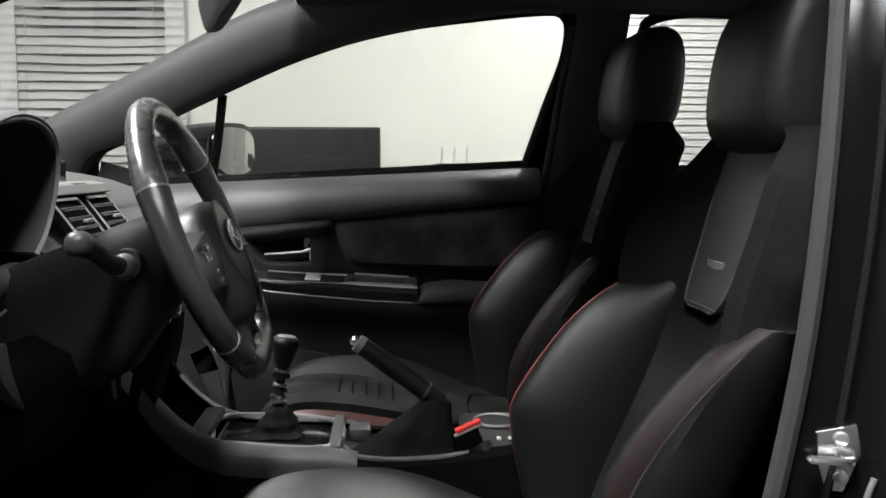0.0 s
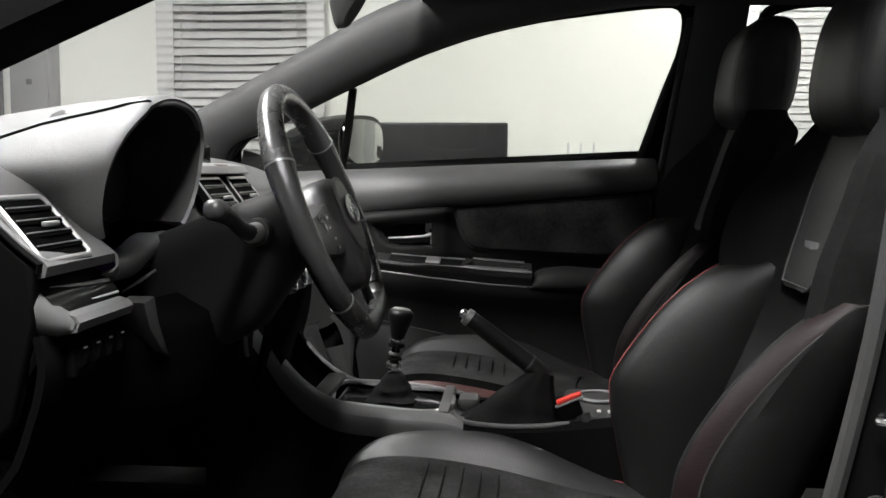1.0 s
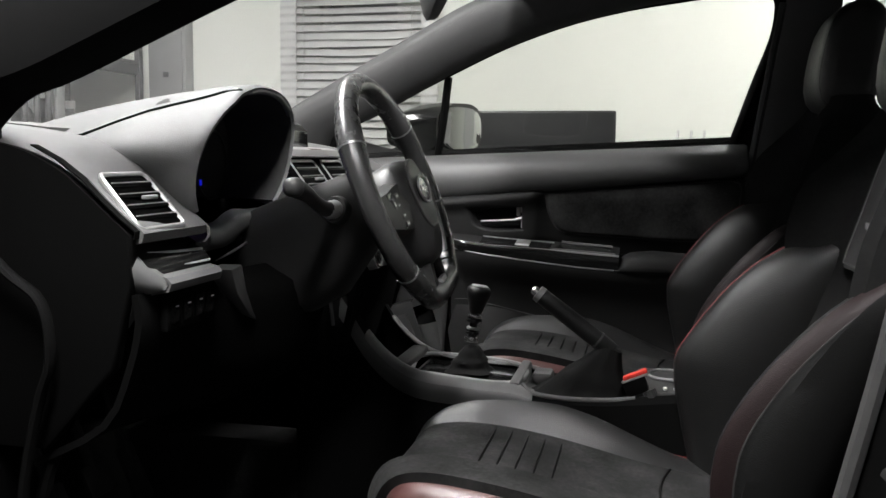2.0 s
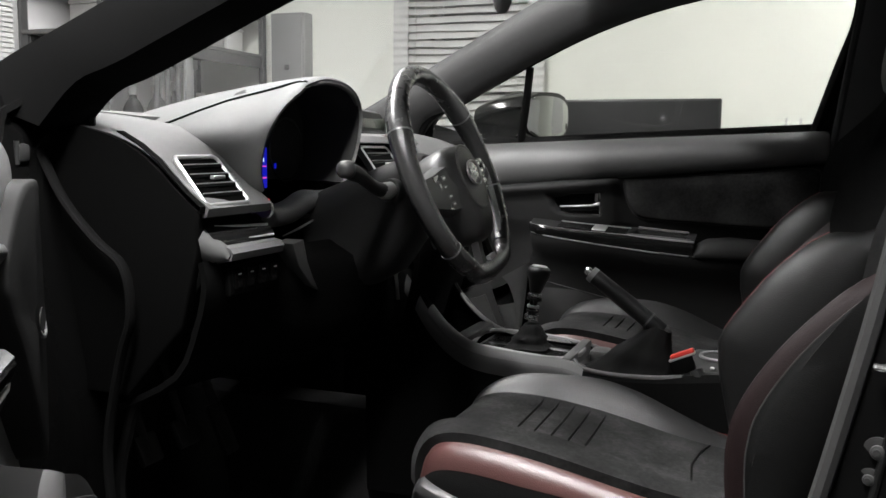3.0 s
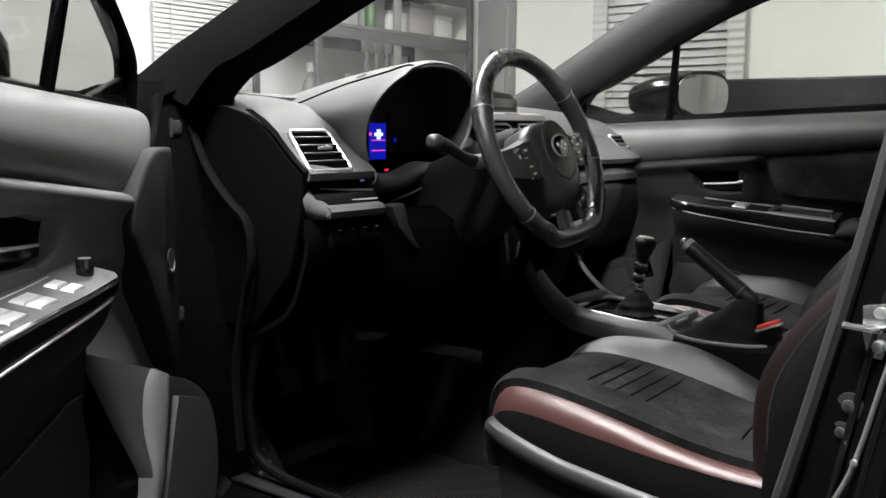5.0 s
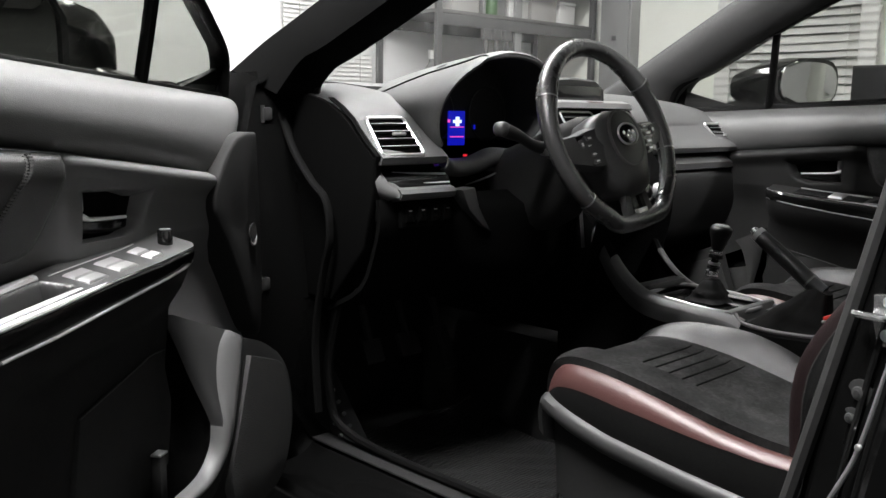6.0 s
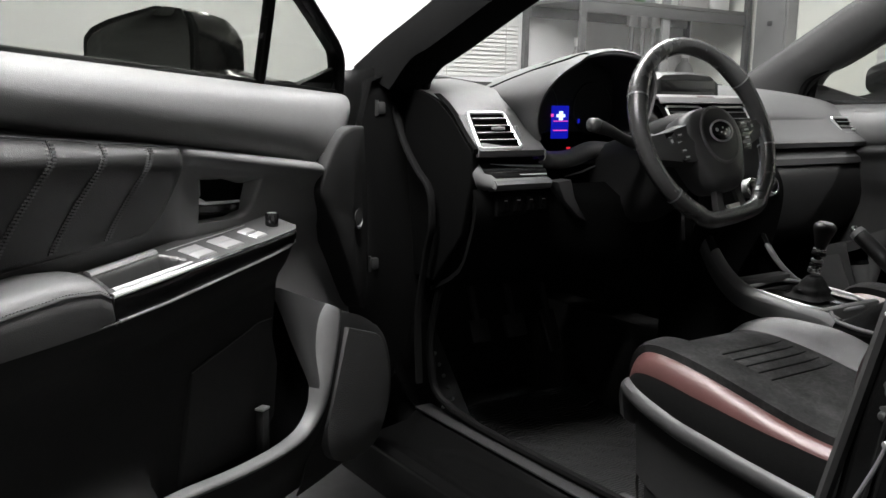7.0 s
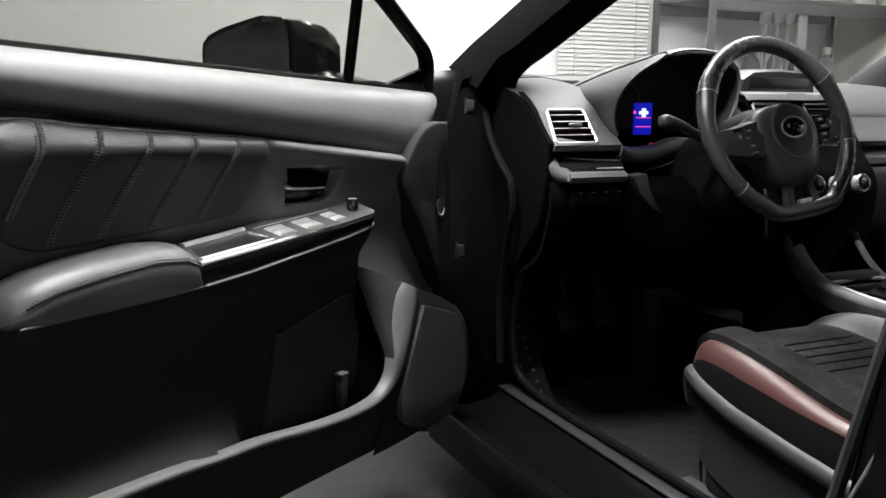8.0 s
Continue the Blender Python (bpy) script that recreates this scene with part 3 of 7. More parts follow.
for side in (1, -1):
    prof = [(0.63, 0.10), (0.645, 0.225), (0.665, 0.25), (0.70, 0.25), (0.735, 0.225), (0.81, 0.215), (0.865, 0.24), (0.885, 0.235), (0.895, 0.21), (0.875, 0.12), (0.80, 0.07), (0.64, 0.07)]
    part("sill", loft(bmesh.new(), [[both((x, y, z), side) for y, z in prof] for x in (-0.56, -0.2, 0.3, 0.72, 1.6)]), JAMB, car)
    part("sill_plate", box(*[tuple(v) for v in ((Vector(both((-0.50, 0.665, 0.251), side)), Vector(both((0.62, 0.71, 0.256), side))))], 0.0) if side > 0 else
         box((-0.50, mir((0, 0.71, 0))[1], 0.251), (0.62, mir((0, 0.665, 0))[1], 0.256), 0.001), PLASTIC, car)
    # jamb in front of the door
    prof = [(-0.60, 0.12), (-0.50, 0.22), (-0.50, 0.60), (-0.54, 0.85), (-0.56, 1.0), (-0.60, 1.06), (-0.78, 1.03), (-0.78, 0.12)]
    part("hinge_pillar", loft(bmesh.new(), [[both((x, y, z), side) for x, z in [(a - 0.035 * max(0, y - 0.8) / 0.08, b - 0.015 * max(0, y - 0.7) / 0.18) for a, b in prof]] for y in (0.66, 0.72, 0.80, 0.885)]), JAMB, car, "satin black hinge pillar", 60)
    lo, hi = sorted((both((0, 0.69, 0), side)[1], both((0, 0.705, 0), side)[1]))
    part("kick_panel", box((-0.95, lo, 0.10), (-0.52, hi, 1.0), 0.003), CARPET, car)
    # centre pillar
    rings = []
    for x, y, z in spl([(0.55, 0.735, 0.22), (0.575, 0.735, 0.40), (0.60, 0.735, 0.60), (0.64, 0.725, 0.82), (0.665, 0.70, 1.0), (0.69, 0.655, 1.2), (0.715, 0.59, 1.41)], 4):
        wd = 0.17 - 0.05 * (z - 0.33)
        x += (0.022 + 0.035 * (z - 0.6)) * (side < 0)
        rings.append([both(q, side) for q in ((x - 0.012, y - 0.035, z), (x + 0.02, y - 0.052, z), (x + wd, y - 0.05, z), (x + wd, y + 0.10, z), (x + 0.10, y + 0.085, z), (x + 0.062, y + 0.004, z), (x + 0.045, y - 0.014, z), (x + 0.012, y - 0.020, z))])
    part("centre_pillar", loft(bmesh.new(), rings), JAMB if side < 0 else PLASTIC, car, "satin black centre pillar" if side < 0 else "black centre pillar trim")
    seal = [both((x - 0.016 + (0.024 + 0.035 * (z - 0.6)) * (side < 0 and x > 0.5), y - 0.028, z), side) for x, y, z in spl([(0.55, 0.735, 0.30), (0.56, 0.735, 0.40), (0.60, 0.735, 0.60), (0.64, 0.725, 0.82), (0.665, 0.70, 1.0), (0.69, 0.655, 1.2), (0.712, 0.60, 1.38)], 5)]
    part("door_seal", tube(seal, 0.011, 8, up=(0, 1, 0)), SEAL, car, "grey flocked door seal")
    seal = [both((x, y - 0.028, z), side) for x, y, z in spl([(0.70, 0.60, 1.39), (0.62, 0.585, 1.41), (0.24, 0.60, 1.365), (0.028, 0.622, 1.303), (-0.173, 0.652, 1.22), (-0.397, 0.69, 1.112), (-0.50, 0.70, 1.055)] + ([(-0.500, 0.72, 1.0), (-0.455, 0.72, 0.950), (-0.405, 0.72, 0.893), (-0.370, 0.72, 0.843), (-0.297, 0.72, 0.790), (-0.302, 0.72, 0.760), (-0.387, 0.72, 0.639), (-0.44, 0.72, 0.52)] if side < 0 else [(-0.535, 0.715, 0.95), (-0.50, 0.72, 0.84), (-0.43, 0.72, 0.74), (-0.44, 0.72, 0.55)]) + [(-0.46, 0.72, 0.38), (-0.38, 0.705, 0.275), (0.2, 0.70, 0.268), (0.47, 0.715, 0.275), (0.54, 0.735, 0.30)], 5)]
    part("door_seal", tube(seal, 0.010, 8, up=(0, 1, 0)), RUBBER, car, "black rubber door seal")

# behind the front seats, passenger's side: rear door with its window, and the rear of the cabin
part("rear_bulkhead", box((1.55, YC - 0.66, 0.11), (1.60, YC + 0.66, 1.02), 0.01), CARPET, car)
for side in (1, -1):
    bm = bmesh.new()
    rows = [[both((x, y, z), side) for y, z in ((0.70, 0.12), (0.715, 0.7), (0.70, 1.035 + 0.02 * (x - 0.8)))] for x in (0.70 if side > 0 else 0.82, 1.1, 1.5)]
    part("rear_door_panel", sheet(rows, 0.03), PLASTIC, car)
    fr = [(0.845, 0.69, 1.04), (0.855, 0.645, 1.20), (0.87, 0.59, 1.35), (0.90, 0.572, 1.40), (1.05, 0.567, 1.415), (1.35, 0.58, 1.38), (1.50, 0.63, 1.22), (1.54, 0.69, 1.07)]
    part("rear_window_frame", tube([both(p, side) for p in spl(fr, 4)], 0.014, 8), RUBBER, car)
    rows = [[both((x, 0.69 - (z - 1.04) * 0.36, z), side) for z in (1.03, 1.2, 1.41)] for x in (0.86, 1.1, 1.52)]
    g = part("rear_side_glass", sheet(rows, 0.004), GLASS_SIDE, car, "tinted rear side glass")
    g.visible_shadow = False
    rows = [[both((x, y, z), side) for y, z in ((0.553, 1.405), (0.53, 1.43), (0.49, 1.455))] for x in (0.66, 1.0, 1.4, 1.75)]
    part("roof_rail", sheet(rows, 0.02), HEADLINER, car)
rows = [[(x, YC + v * 0.5, z) for v in (-1, 0, 1)] for x, z in ((1.75, 1.43), (2.1, 1.2), (2.3, 1.04))]
g = part("rear_screen", sheet(rows, 0.005), GLASS_FRONT, car)
g.visible_shadow = False

# driver's-side pillar fittings
part("jamb_flange", tube(spl([(-0.56, -0.80, 0.97), (-0.511, -0.803, 0.892), (-0.449, -0.803, 0.83), (-0.399, -0.803, 0.791), (-0.388, -0.803, 0.716), (-0.41, -0.803, 0.646), (-0.44, -0.803, 0.50), (-0.43, -0.803, 0.34)], 4), 0.006, 8, flat=1.6), RUBBER, car)
# Thin silver bar stands in for the gleam on the painted body edge.
be = part("edge_highlight", tube(spl([(0.712, -0.807, 0.72), (0.703, -0.806, 0.690), (0.676, -0.805, 0.575), (0.648, -0.803, 0.505), (0.60, -0.803, 0.40)], 4), 0.0035, 8), SATIN, car, "silver bar for the highlight on the body edge behind the door opening")
part("edge_clip", disc((0.676, -0.810, 0.575), (-0.3, -1, 0), 0.005, 0.006, 10, 0.002), SATIN, be)
for hx, hy, hz in ((-0.548, -0.842, 0.965), (-0.500, -0.885, 0.615)):
    hg = part("door_hinge", box((hx - 0.014, hy - 0.008, hz - 0.014), (hx + 0.000, hy + 0.014, hz + 0.014), 0.005), DARK, car, "dark steel door hinge")
    part("hinge_pin", tube([(hx - 0.006, hy - 0.008, hz - 0.018), (hx - 0.006, hy - 0.008, hz + 0.018)], 0.004, 10), PLASTIC, hg)
part("jamb_strip", tube([mir((x + 0.075, y + 0.034, z)) for x, y, z in spl([(0.60, 0.735, 0.45), (0.625, 0.735, 0.60), (0.665, 0.725, 0.82), (0.70, 0.70, 1.0), (0.733, 0.655, 1.2), (0.765, 0.59, 1.41)], 4)], 0.007, 8), RUBBER, car)
part("jamb_strip", tube([mir((x + 0.036, y - 0.014, z)) for x, y, z in spl([(0.60, 0.735, 0.45), (0.625, 0.735, 0.60), (0.665, 0.725, 0.82), (0.70, 0.70, 1.0), (0.733, 0.655, 1.2), (0.765, 0.59, 1.41)], 4)], 0.005, 8), PAINT, car)
SQ = Matrix.Translation((0.687, -0.778, 0.735)) @ Matrix.Scale(0.82, 4) @ Euler((0, 0, radians(-16))).to_matrix().to_4x4()


def onjamb(bm):
    bmesh.ops.transform(bm, matrix=SQ, verts=bm.verts)
    return bm


st = part("striker_plate", onjamb(prism([(-0.026, 0.030), (0.022, 0.042), (0.030, 0.0), (0.020, -0.046), (-0.014, -0.044), (-0.022, -0.01)], lambda a, b, c: (a, c, b), -0.004, 0.006, 0.002)), CHROME, car, "bright steel door striker")
part("striker_loop", onjamb(tube(spl([(0.018, 0.0, 0.004), (0.012, -0.030, 0.004), (-0.030, -0.034, 0.003), (-0.036, -0.028, 0.003), (-0.030, -0.022, 0.0), (-0.006, -0.022, 0.0), (0.004, 0.0, 0.0)], 5), 0.0052, 8)), CHROME, st)
for z in (0.024, -0.026):
    part("screw", onjamb(disc((0.004, -0.008, z), (0, -1, 0), 0.009, 0.007, 14, 0.002)), SATIN, st)
for x, z, r in ((0.660, 0.634, 0.011), (0.652, 0.600, 0.0085)):
    bt = part("bolt", disc((x, -0.781, z), (-0.25, -1, 0), r * 0.8, 0.005, 20, 0.002), PLASTIC_M, car)
    part("washer", disc((x + 0.001, -0.777, z), (-0.25, -1, 0), r * 1.6, 0.003, 20, 0.001), PLASTIC, bt)
    part("bolt_socket", disc((x - 0.001, -0.7835, z), (-0.25, -1, 0), r * 0.4, 0.002, 8), DARK, bt)

# ---- front doors ----
def zip_spl(rings, n):
    """Smooth a loft's rings along its length."""
    cols = [spl([r[i] for r in rings], n) for i in range(len(rings[0]))]
    return [[c[k] for c in cols] for k in range(len(cols[0]))]


HINGE = (-0.765, -0.847)
OPEN = -56.0


def belt(x, drv):
    return 0.995 + 0.055 * (x + 0.45) if drv else 0.978 + 0.045 * (x + 0.45)


def door(side):
    """A front door; drawn closed on the driver's side, mirrored for the passenger."""
    drv = side < 0
    S = (lambda x, y, z: (x, -y, z)) if drv else (lambda x, y, z: (x, y + 0.012, z))
    SP = lambda a, b, c: S(a, c, b)
    rise = 0.130 if drv else 0.092
    base = (HINGE[0], HINGE[1], 0.3) if drv else (-0.45, 0.75, 0.3)
    th = thing("front_door_assembly", base, "open front car door with black trim and stitched leather panel" if drv else "closed front car door with black trim and suede insert", "car door", "front doors")

    def P(name, pts_rows, m, thick=0.006, label="", parent=th):
        return part(name, sheet([[S(*q) for q in r] for r in pts_rows], thick), m, parent, label)

    # metal skin
    prof = [(0.70, 1.0), (0.80, 0.98), (0.845, 0.80), (0.85, 0.55), (0.83, 0.26), (0.78, 0.23), (0.665, 0.24)]
    part("door_shell", loft(bmesh.new(), [[S(x, y, z + (0.05 * (x + 0.45) if z > 0.9 else 0)) for y, z in prof] for x in (-0.51, -0.2, 0.2, 0.64)]), PAINT, th, "gloss black outer door skin")
    # upper pad, its front end cut back towards the bottom
    rows = []
    for x in ((-0.515, -0.503, -0.475) if drv else (-0.475, -0.462)) + (-0.44, -0.40, -0.3, -0.1, 0.15, 0.4, 0.60, 0.625, 0.635):
        e = 0.022 if x in (-0.515, 0.635) or (x == -0.475 and not drv) else (0.006 if x in (-0.503, -0.462, 0.625) else 0)
        cut = float(np.interp(x, (-0.515, -0.475, -0.40, -0.3, -0.1), (0.193, 0.152, 0.110, 0.045, 0.0))) if drv else 0.0
        b, lo = belt(x, drv), 0.862 + rise * (x + 0.32)
        h = b - lo
        rows.append([S(x + cut * max(0.0, b - z) / h, y + e, z) for y, z in spl([(0.712, b - 0.01), (0.702, b), (0.682, b + 0.003), (0.658, b - 0.06 * h), (0.640, b - 0.22 * h), (0.630, b - 0.43 * h), (0.628, b - 0.61 * h), (0.634, b - 0.80 * h), (0.648, b - 0.95 * h), (0.672, lo), (0.70, lo - 0.004)], 3)])
    part("upper_pad", sheet(rows, 0.004), PAD_LIT if drv else PAD_SHADED, th, "soft grey upper door pad", 60)
    part("belt_seal", tube([S(x, 0.703, belt(x, drv) + 0.004) for x in (-0.50, -0.2, 0.1, 0.4, 0.64)], 0.009, 8), RUBBER, th)
    lipz = lambda x: 0.862 + rise * (x + 0.32) - (0.0415 if drv else 0.018) * max(0.0, x - 0.1)
    front_y = lambda x: float(np.interp(x, (-0.46, -0.33, -0.30, -0.2, -0.05, 0.08, 0.10, 0.64), (0.634, 0.630, 0.628, 0.632, 0.640, 0.648, 0.664, 0.668)))
    smooth = lambda k: (lambda c: c * c * (3 - 2 * c))(max(0.0, min(1.0, k)))
    # middle panel with the handle bowl sunk into it
    bowl = [(0.046, 0.860), (-0.120, 0.854), (-0.113, 0.834), (-0.099, 0.806), (-0.079, 0.790), (-0.05, 0.786), (0.044, 0.789)]

    def inset(poly, x, z):
        """How far a point lies inside an outline; below zero outside."""
        best, inside = 9.0, False
        for (ax, az), (bx, bz) in zip(poly, poly[1:] + poly[:1]):
            k = max(0.0, min(1.0, ((x - ax) * (bx - ax) + (z - az) * (bz - az)) / ((bx - ax) ** 2 + (bz - az) ** 2)))
            best = min(best, math.hypot(x - ax - k * (bx - ax), z - az - k * (bz - az)))
            if (az > z) != (bz > z) and x < ax + (z - az) / (bz - az) * (bx - ax):
                inside = not inside
        return best if inside else -best

    rows = []
    xs = [-0.46, -0.43, -0.40, -0.36, -0.325, -0.315, -0.305, -0.295, -0.28, -0.24, -0.20, -0.17, -0.145] + [-0.135 + 0.004 * k for k in range(48)] + [0.07, 0.085, 0.10, 0.2, 0.35, 0.5, 0.64]
    for x in xs:
        lz, yf = lipz(x), front_y(x)
        zb = float(np.interp(x, (-0.46, -0.4, -0.3, -0.235, -0.163, -0.1, 0.1), (0.485, 0.51, 0.545, 0.573, 0.625, 0.65, 0.665)))
        yb = float(np.interp(x, (-0.46, -0.3, -0.235, -0.163, 0.1), (0.640, 0.636, 0.632, 0.645, 0.66)))
        shelf = 0.020 * max(0.0, min(1.0, (0.10 - x) / 0.02)) * smooth((x + 0.31) / 0.02)
        row = [(0.70, lz + 0.004), (yf + 0.006, lz + 0.001), (yf - shelf * 0.75, lz - 0.005), (yf - shelf, lz - 0.012), (yf - shelf * 0.92, lz - 0.018), (yf - shelf * 0.45, lz - 0.028)]
        for k in range(1, 29):
            z = lz - 0.028 - (lz - 0.028 - 0.772) * k / 28
            row.append((yf - shelf * 0.45 * max(0.0, 1 - k / 9) ** 2 + 0.006 * (k / 28) ** 2, z))
        row += [(yf + 0.012, 0.755), (yf + 0.022, 0.735), (yf + 0.03, 0.70 if zb < 0.69 else zb + 0.01), (yb + 0.004, zb + 0.02 * (zb < 0.66)), (yb, zb)]
        out = []
        for y, z in row:
            d = inset(bowl, x, z)
            wide = float(np.interp(x, (-0.08, -0.04), (0.020, 0.006)))
            out.append(S(x, y + 0.036 * smooth(d / wide), z))
        rows.append(out)
    # Passenger's panel goes near-black in place of the weaker light on that side.
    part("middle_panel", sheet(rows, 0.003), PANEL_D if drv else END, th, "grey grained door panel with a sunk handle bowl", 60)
    # Near-black plate over the bowl floor paints the shade of the recess.
    part("bowl_shade", prism([(x - 0.001, 0.823 + (z - 0.823) * 0.97) for x, z in bowl], SP, 0.690, 0.663), JAMB, th, "dark plate for the shade inside the handle bowl")
    # stitched insert, rolled over along its top
    ztop = lambda x: lipz(x) - 0.004
    out = spl([(0.102, ztop(0.102)), (0.2, ztop(0.2)), (0.45, ztop(0.45)), (0.60, ztop(0.60)), (0.622, 0.90), (0.606, 0.81), (0.557, 0.777), (0.513, 0.772), (0.418, 0.773), (0.31, 0.778), (0.2, 0.783), (0.160, 0.787), (0.136, 0.80), (0.118, 0.832), (0.108, 0.872), (0.102, ztop(0.102))], 3)[:-1]
    lean = lambda z: (0.044 if drv else 0.010) * max(0.0, min(1.0, (z - 0.79) / 0.12)) ** 1.4
    roll = lambda x, z: (0.024 if drv else 0.012) * max(0.0, min(1.0, 1 - (ztop(x) - z) / 0.036)) ** 1.6
    face_y = lambda x, z: 0.652 - lean(z) + roll(x, z)
    cx, cz = 0.36, 0.855
    bm = bmesh.new()
    rings = [[S(cx + (x - cx) * k, (0.69 if base_y else face_y(cx + (x - cx) * k, cz + (z - cz) * k) + dy), cz + (z - cz) * k) for x, z in out] for k, base_y, dy in ((1.0, 1, 0), (1.0, 0, 0.014), (0.992, 0, 0.008), (0.975, 0, 0.003), (0.94, 0, 0.001), (0.89, 0, 0), (0.83, 0, 0), (0.77, 0, 0), (0.70, 0, 0), (0.62, 0, 0), (0.52, 0, 0), (0.35, 0, 0), (0.12, 0, 0))]
    loft(bm, rings)
    ins = part("leather_insert" if drv else "suede_insert", bm, LEATHER_A if drv else SUEDE, th, "dark stitched leather insert" if drv else "dark suede insert", 60)
    part("insert_border", tube([S(x, face_y(x, z) + 0.010, z) for x, z in out], 0.0030, 6, closed=True), PANEL_D if drv else PLASTIC, th)
    if drv:
        for x0, z0, x1, z1 in ((0.549, 0.953, 0.589, 0.826), (0.456, 0.943, 0.527, 0.783), (0.367, 0.935, 0.441, 0.783), (0.277, 0.927, 0.347, 0.787), (0.184, 0.917, 0.246, 0.791)):
            n_ = [(x0 + (x1 - x0) * k / 20, z0 + (z1 - z0) * k / 20) for k in range(21)]
            part("seam", tube([S(x, face_y(x, z) - 0.0004, z) for x, z in n_], 0.0014, 6), LEATHER, ins)
            bm = bmesh.new()
            n = 36
            for k in range(n):
                u = (k + 0.5) / n
                x, z = x0 + (x1 - x0) * u, z0 + (z1 - z0) * u
                y = face_y(x, z)
                for d, e in ((-0.0042, 0.0014), (0.0042, -0.0014)):
                    box(S(x + d - 0.0032, y + 0.001, z + e - 0.0012), S(x + d + 0.0032, y - 0.0016, z + e + 0.0012), bm=bm)
            part("stitching", bm, THREAD, ins, "grey double stitching")
    # inner handle: a flap with a bright top edge, its hinge block and the lock tab
    lv = part("handle_lever", loft(bmesh.new(), [[S(x, y, z) for y, z in ((0.670, zt), (0.657, zt + 0.001), (0.653, zt - 0.004), (0.655, zt - 0.014), (0.664, zt - 0.022), (0.672, zt - 0.022))] for x, zt in ((-0.074, 0.8125), (-0.06, 0.8135), (0.0, 0.816), (0.03, 0.819), (0.036, 0.819))]), GLOSS, th, "dark glossy door release lever with chrome edges")
    # Bright bar carries the reflection along the flap's top edge.
    part("lever_edge", tube([S(-0.076, 0.656, 0.8125), S(-0.03, 0.6545, 0.815), (S(0.02, 0.654, 0.8185)), S(0.034, 0.654, 0.823), S(0.05, 0.656, 0.826)], [0.0024, 0.0028, 0.0032, 0.005, 0.0045], 8), SILVER_LIT, lv)
    part("lever_foot", tube([S(0.040, 0.668, 0.792), S(-0.02, 0.666, 0.7925), S(-0.06, 0.667, 0.797), S(-0.078, 0.670, 0.803)], 0.0016, 6), SATIN, lv)
    part("lever_block", box(*sorted_box(S(0.038, 0.682, 0.795), S(0.051, 0.656, 0.828)), 0.003), SILVER_LIT, lv)
    part("hinge_column", box(*sorted_box(S(0.024, 0.682, 0.828), S(0.036, 0.658, 0.858)), 0.004), SATIN_D, lv)
    part("lock_tab", box(*sorted_box(S(0.036, 0.680, 0.838), S(0.046, 0.658, 0.858)), 0.003), SATIN, lv)
    # armrest: a sloping top with the sunk pull cup, a gloss face and bright edges
    out_y = lambda x: float(np.interp(x, (-0.153, -0.150, -0.142, -0.12, -0.05, 0.05, 0.32), (0.632, 0.602, 0.584, 0.570, 0.574, 0.580, 0.585)))
    out_z = lambda x: float(np.interp(x, (-0.153, -0.13, -0.033, 0.114, 0.22, 0.318), (0.766, 0.763, 0.752, 0.743, 0.735, 0.729)))
    low_z = lambda x: float(np.interp(x, (-0.15, -0.067, 0.049, 0.195, 0.32, 0.38, 0.63), (0.744, 0.729, 0.715, 0.700, 0.692, 0.691, 0.692)))
    top_z = lambda x, v: out_z(x) + 0.019 * v
    top_p = lambda x, v, dz=0.0: S(x, out_y(x) + (0.662 - out_y(x)) * v, top_z(x, v) + dz)
    cup = [(0.300, 0.22), (0.134, 0.22), (0.154, 0.74), (0.286, 0.74)]
    rows = []
    for x in [-0.153, -0.150, -0.146, -0.142, -0.13, -0.12, -0.08, -0.04, 0.0, 0.04, 0.08] + [0.096 + 0.004 * k for k in range(55)]:
        row = []
        for k in range(29):
            v = k / 28
            d = inset([(a, b * 0.07) for a, b in cup], x, v * 0.07) if x > 0.09 else -1
            row.append(top_p(x, v, -0.032 * smooth(d / 0.006)))
        rows.append(row)
    # END on the passenger's armrest puts its lower light into the colour.
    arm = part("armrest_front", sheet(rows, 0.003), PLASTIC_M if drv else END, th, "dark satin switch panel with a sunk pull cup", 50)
    xs = [-0.153, -0.150, -0.146, -0.142, -0.13, -0.12, -0.08, -0.03, 0.02, 0.08, 0.14, 0.2, 0.26, 0.312]
    part("armrest_face", sheet([[S(x, out_y(x) + 0.001, out_z(x) + 0.0005), S(x, out_y(x) - 0.002, out_z(x) - 0.004), S(x, out_y(x) - 0.001, (out_z(x) + low_z(max(x, -0.15))) / 2), S(x, out_y(x) + 0.004, low_z(max(x, -0.15)))] for x in xs], 0.003), GLOSS, arm, "gloss black armrest face")
    # Passenger's strips get duller material for the light they miss.
    part("silver_strip", tube([S(x, out_y(x) + 0.0015, out_z(x) + 0.001) for x in xs], [0.0018] * 9 + [0.0022, 0.0036, 0.0044, 0.0044, 0.0044], 8), SILVER_LIT if drv else SATIN_D, arm, "bright satin edge strip")
    part("cup_strip", tube([top_p(0.302, 0.14, 0.002), top_p(0.2, 0.15, 0.002), top_p(0.140, 0.15, 0.001), top_p(0.128, 0.13, 0.0)], [0.0038, 0.0036, 0.0030, 0.0015], 8, flat=1.3), SILVER_LIT if drv else PLASTIC_G, arm, "bright satin strip beside the pull cup")
    part("cup_strip", tube([top_p(0.292, 0.82, 0.003), top_p(0.22, 0.83, 0.003), top_p(0.154, 0.84, 0.003)], [0.0055, 0.0058, 0.0055], 8, flat=1.4), SILVER_LIT if drv else PLASTIC_G, arm, "bright satin strip beside the pull cup")
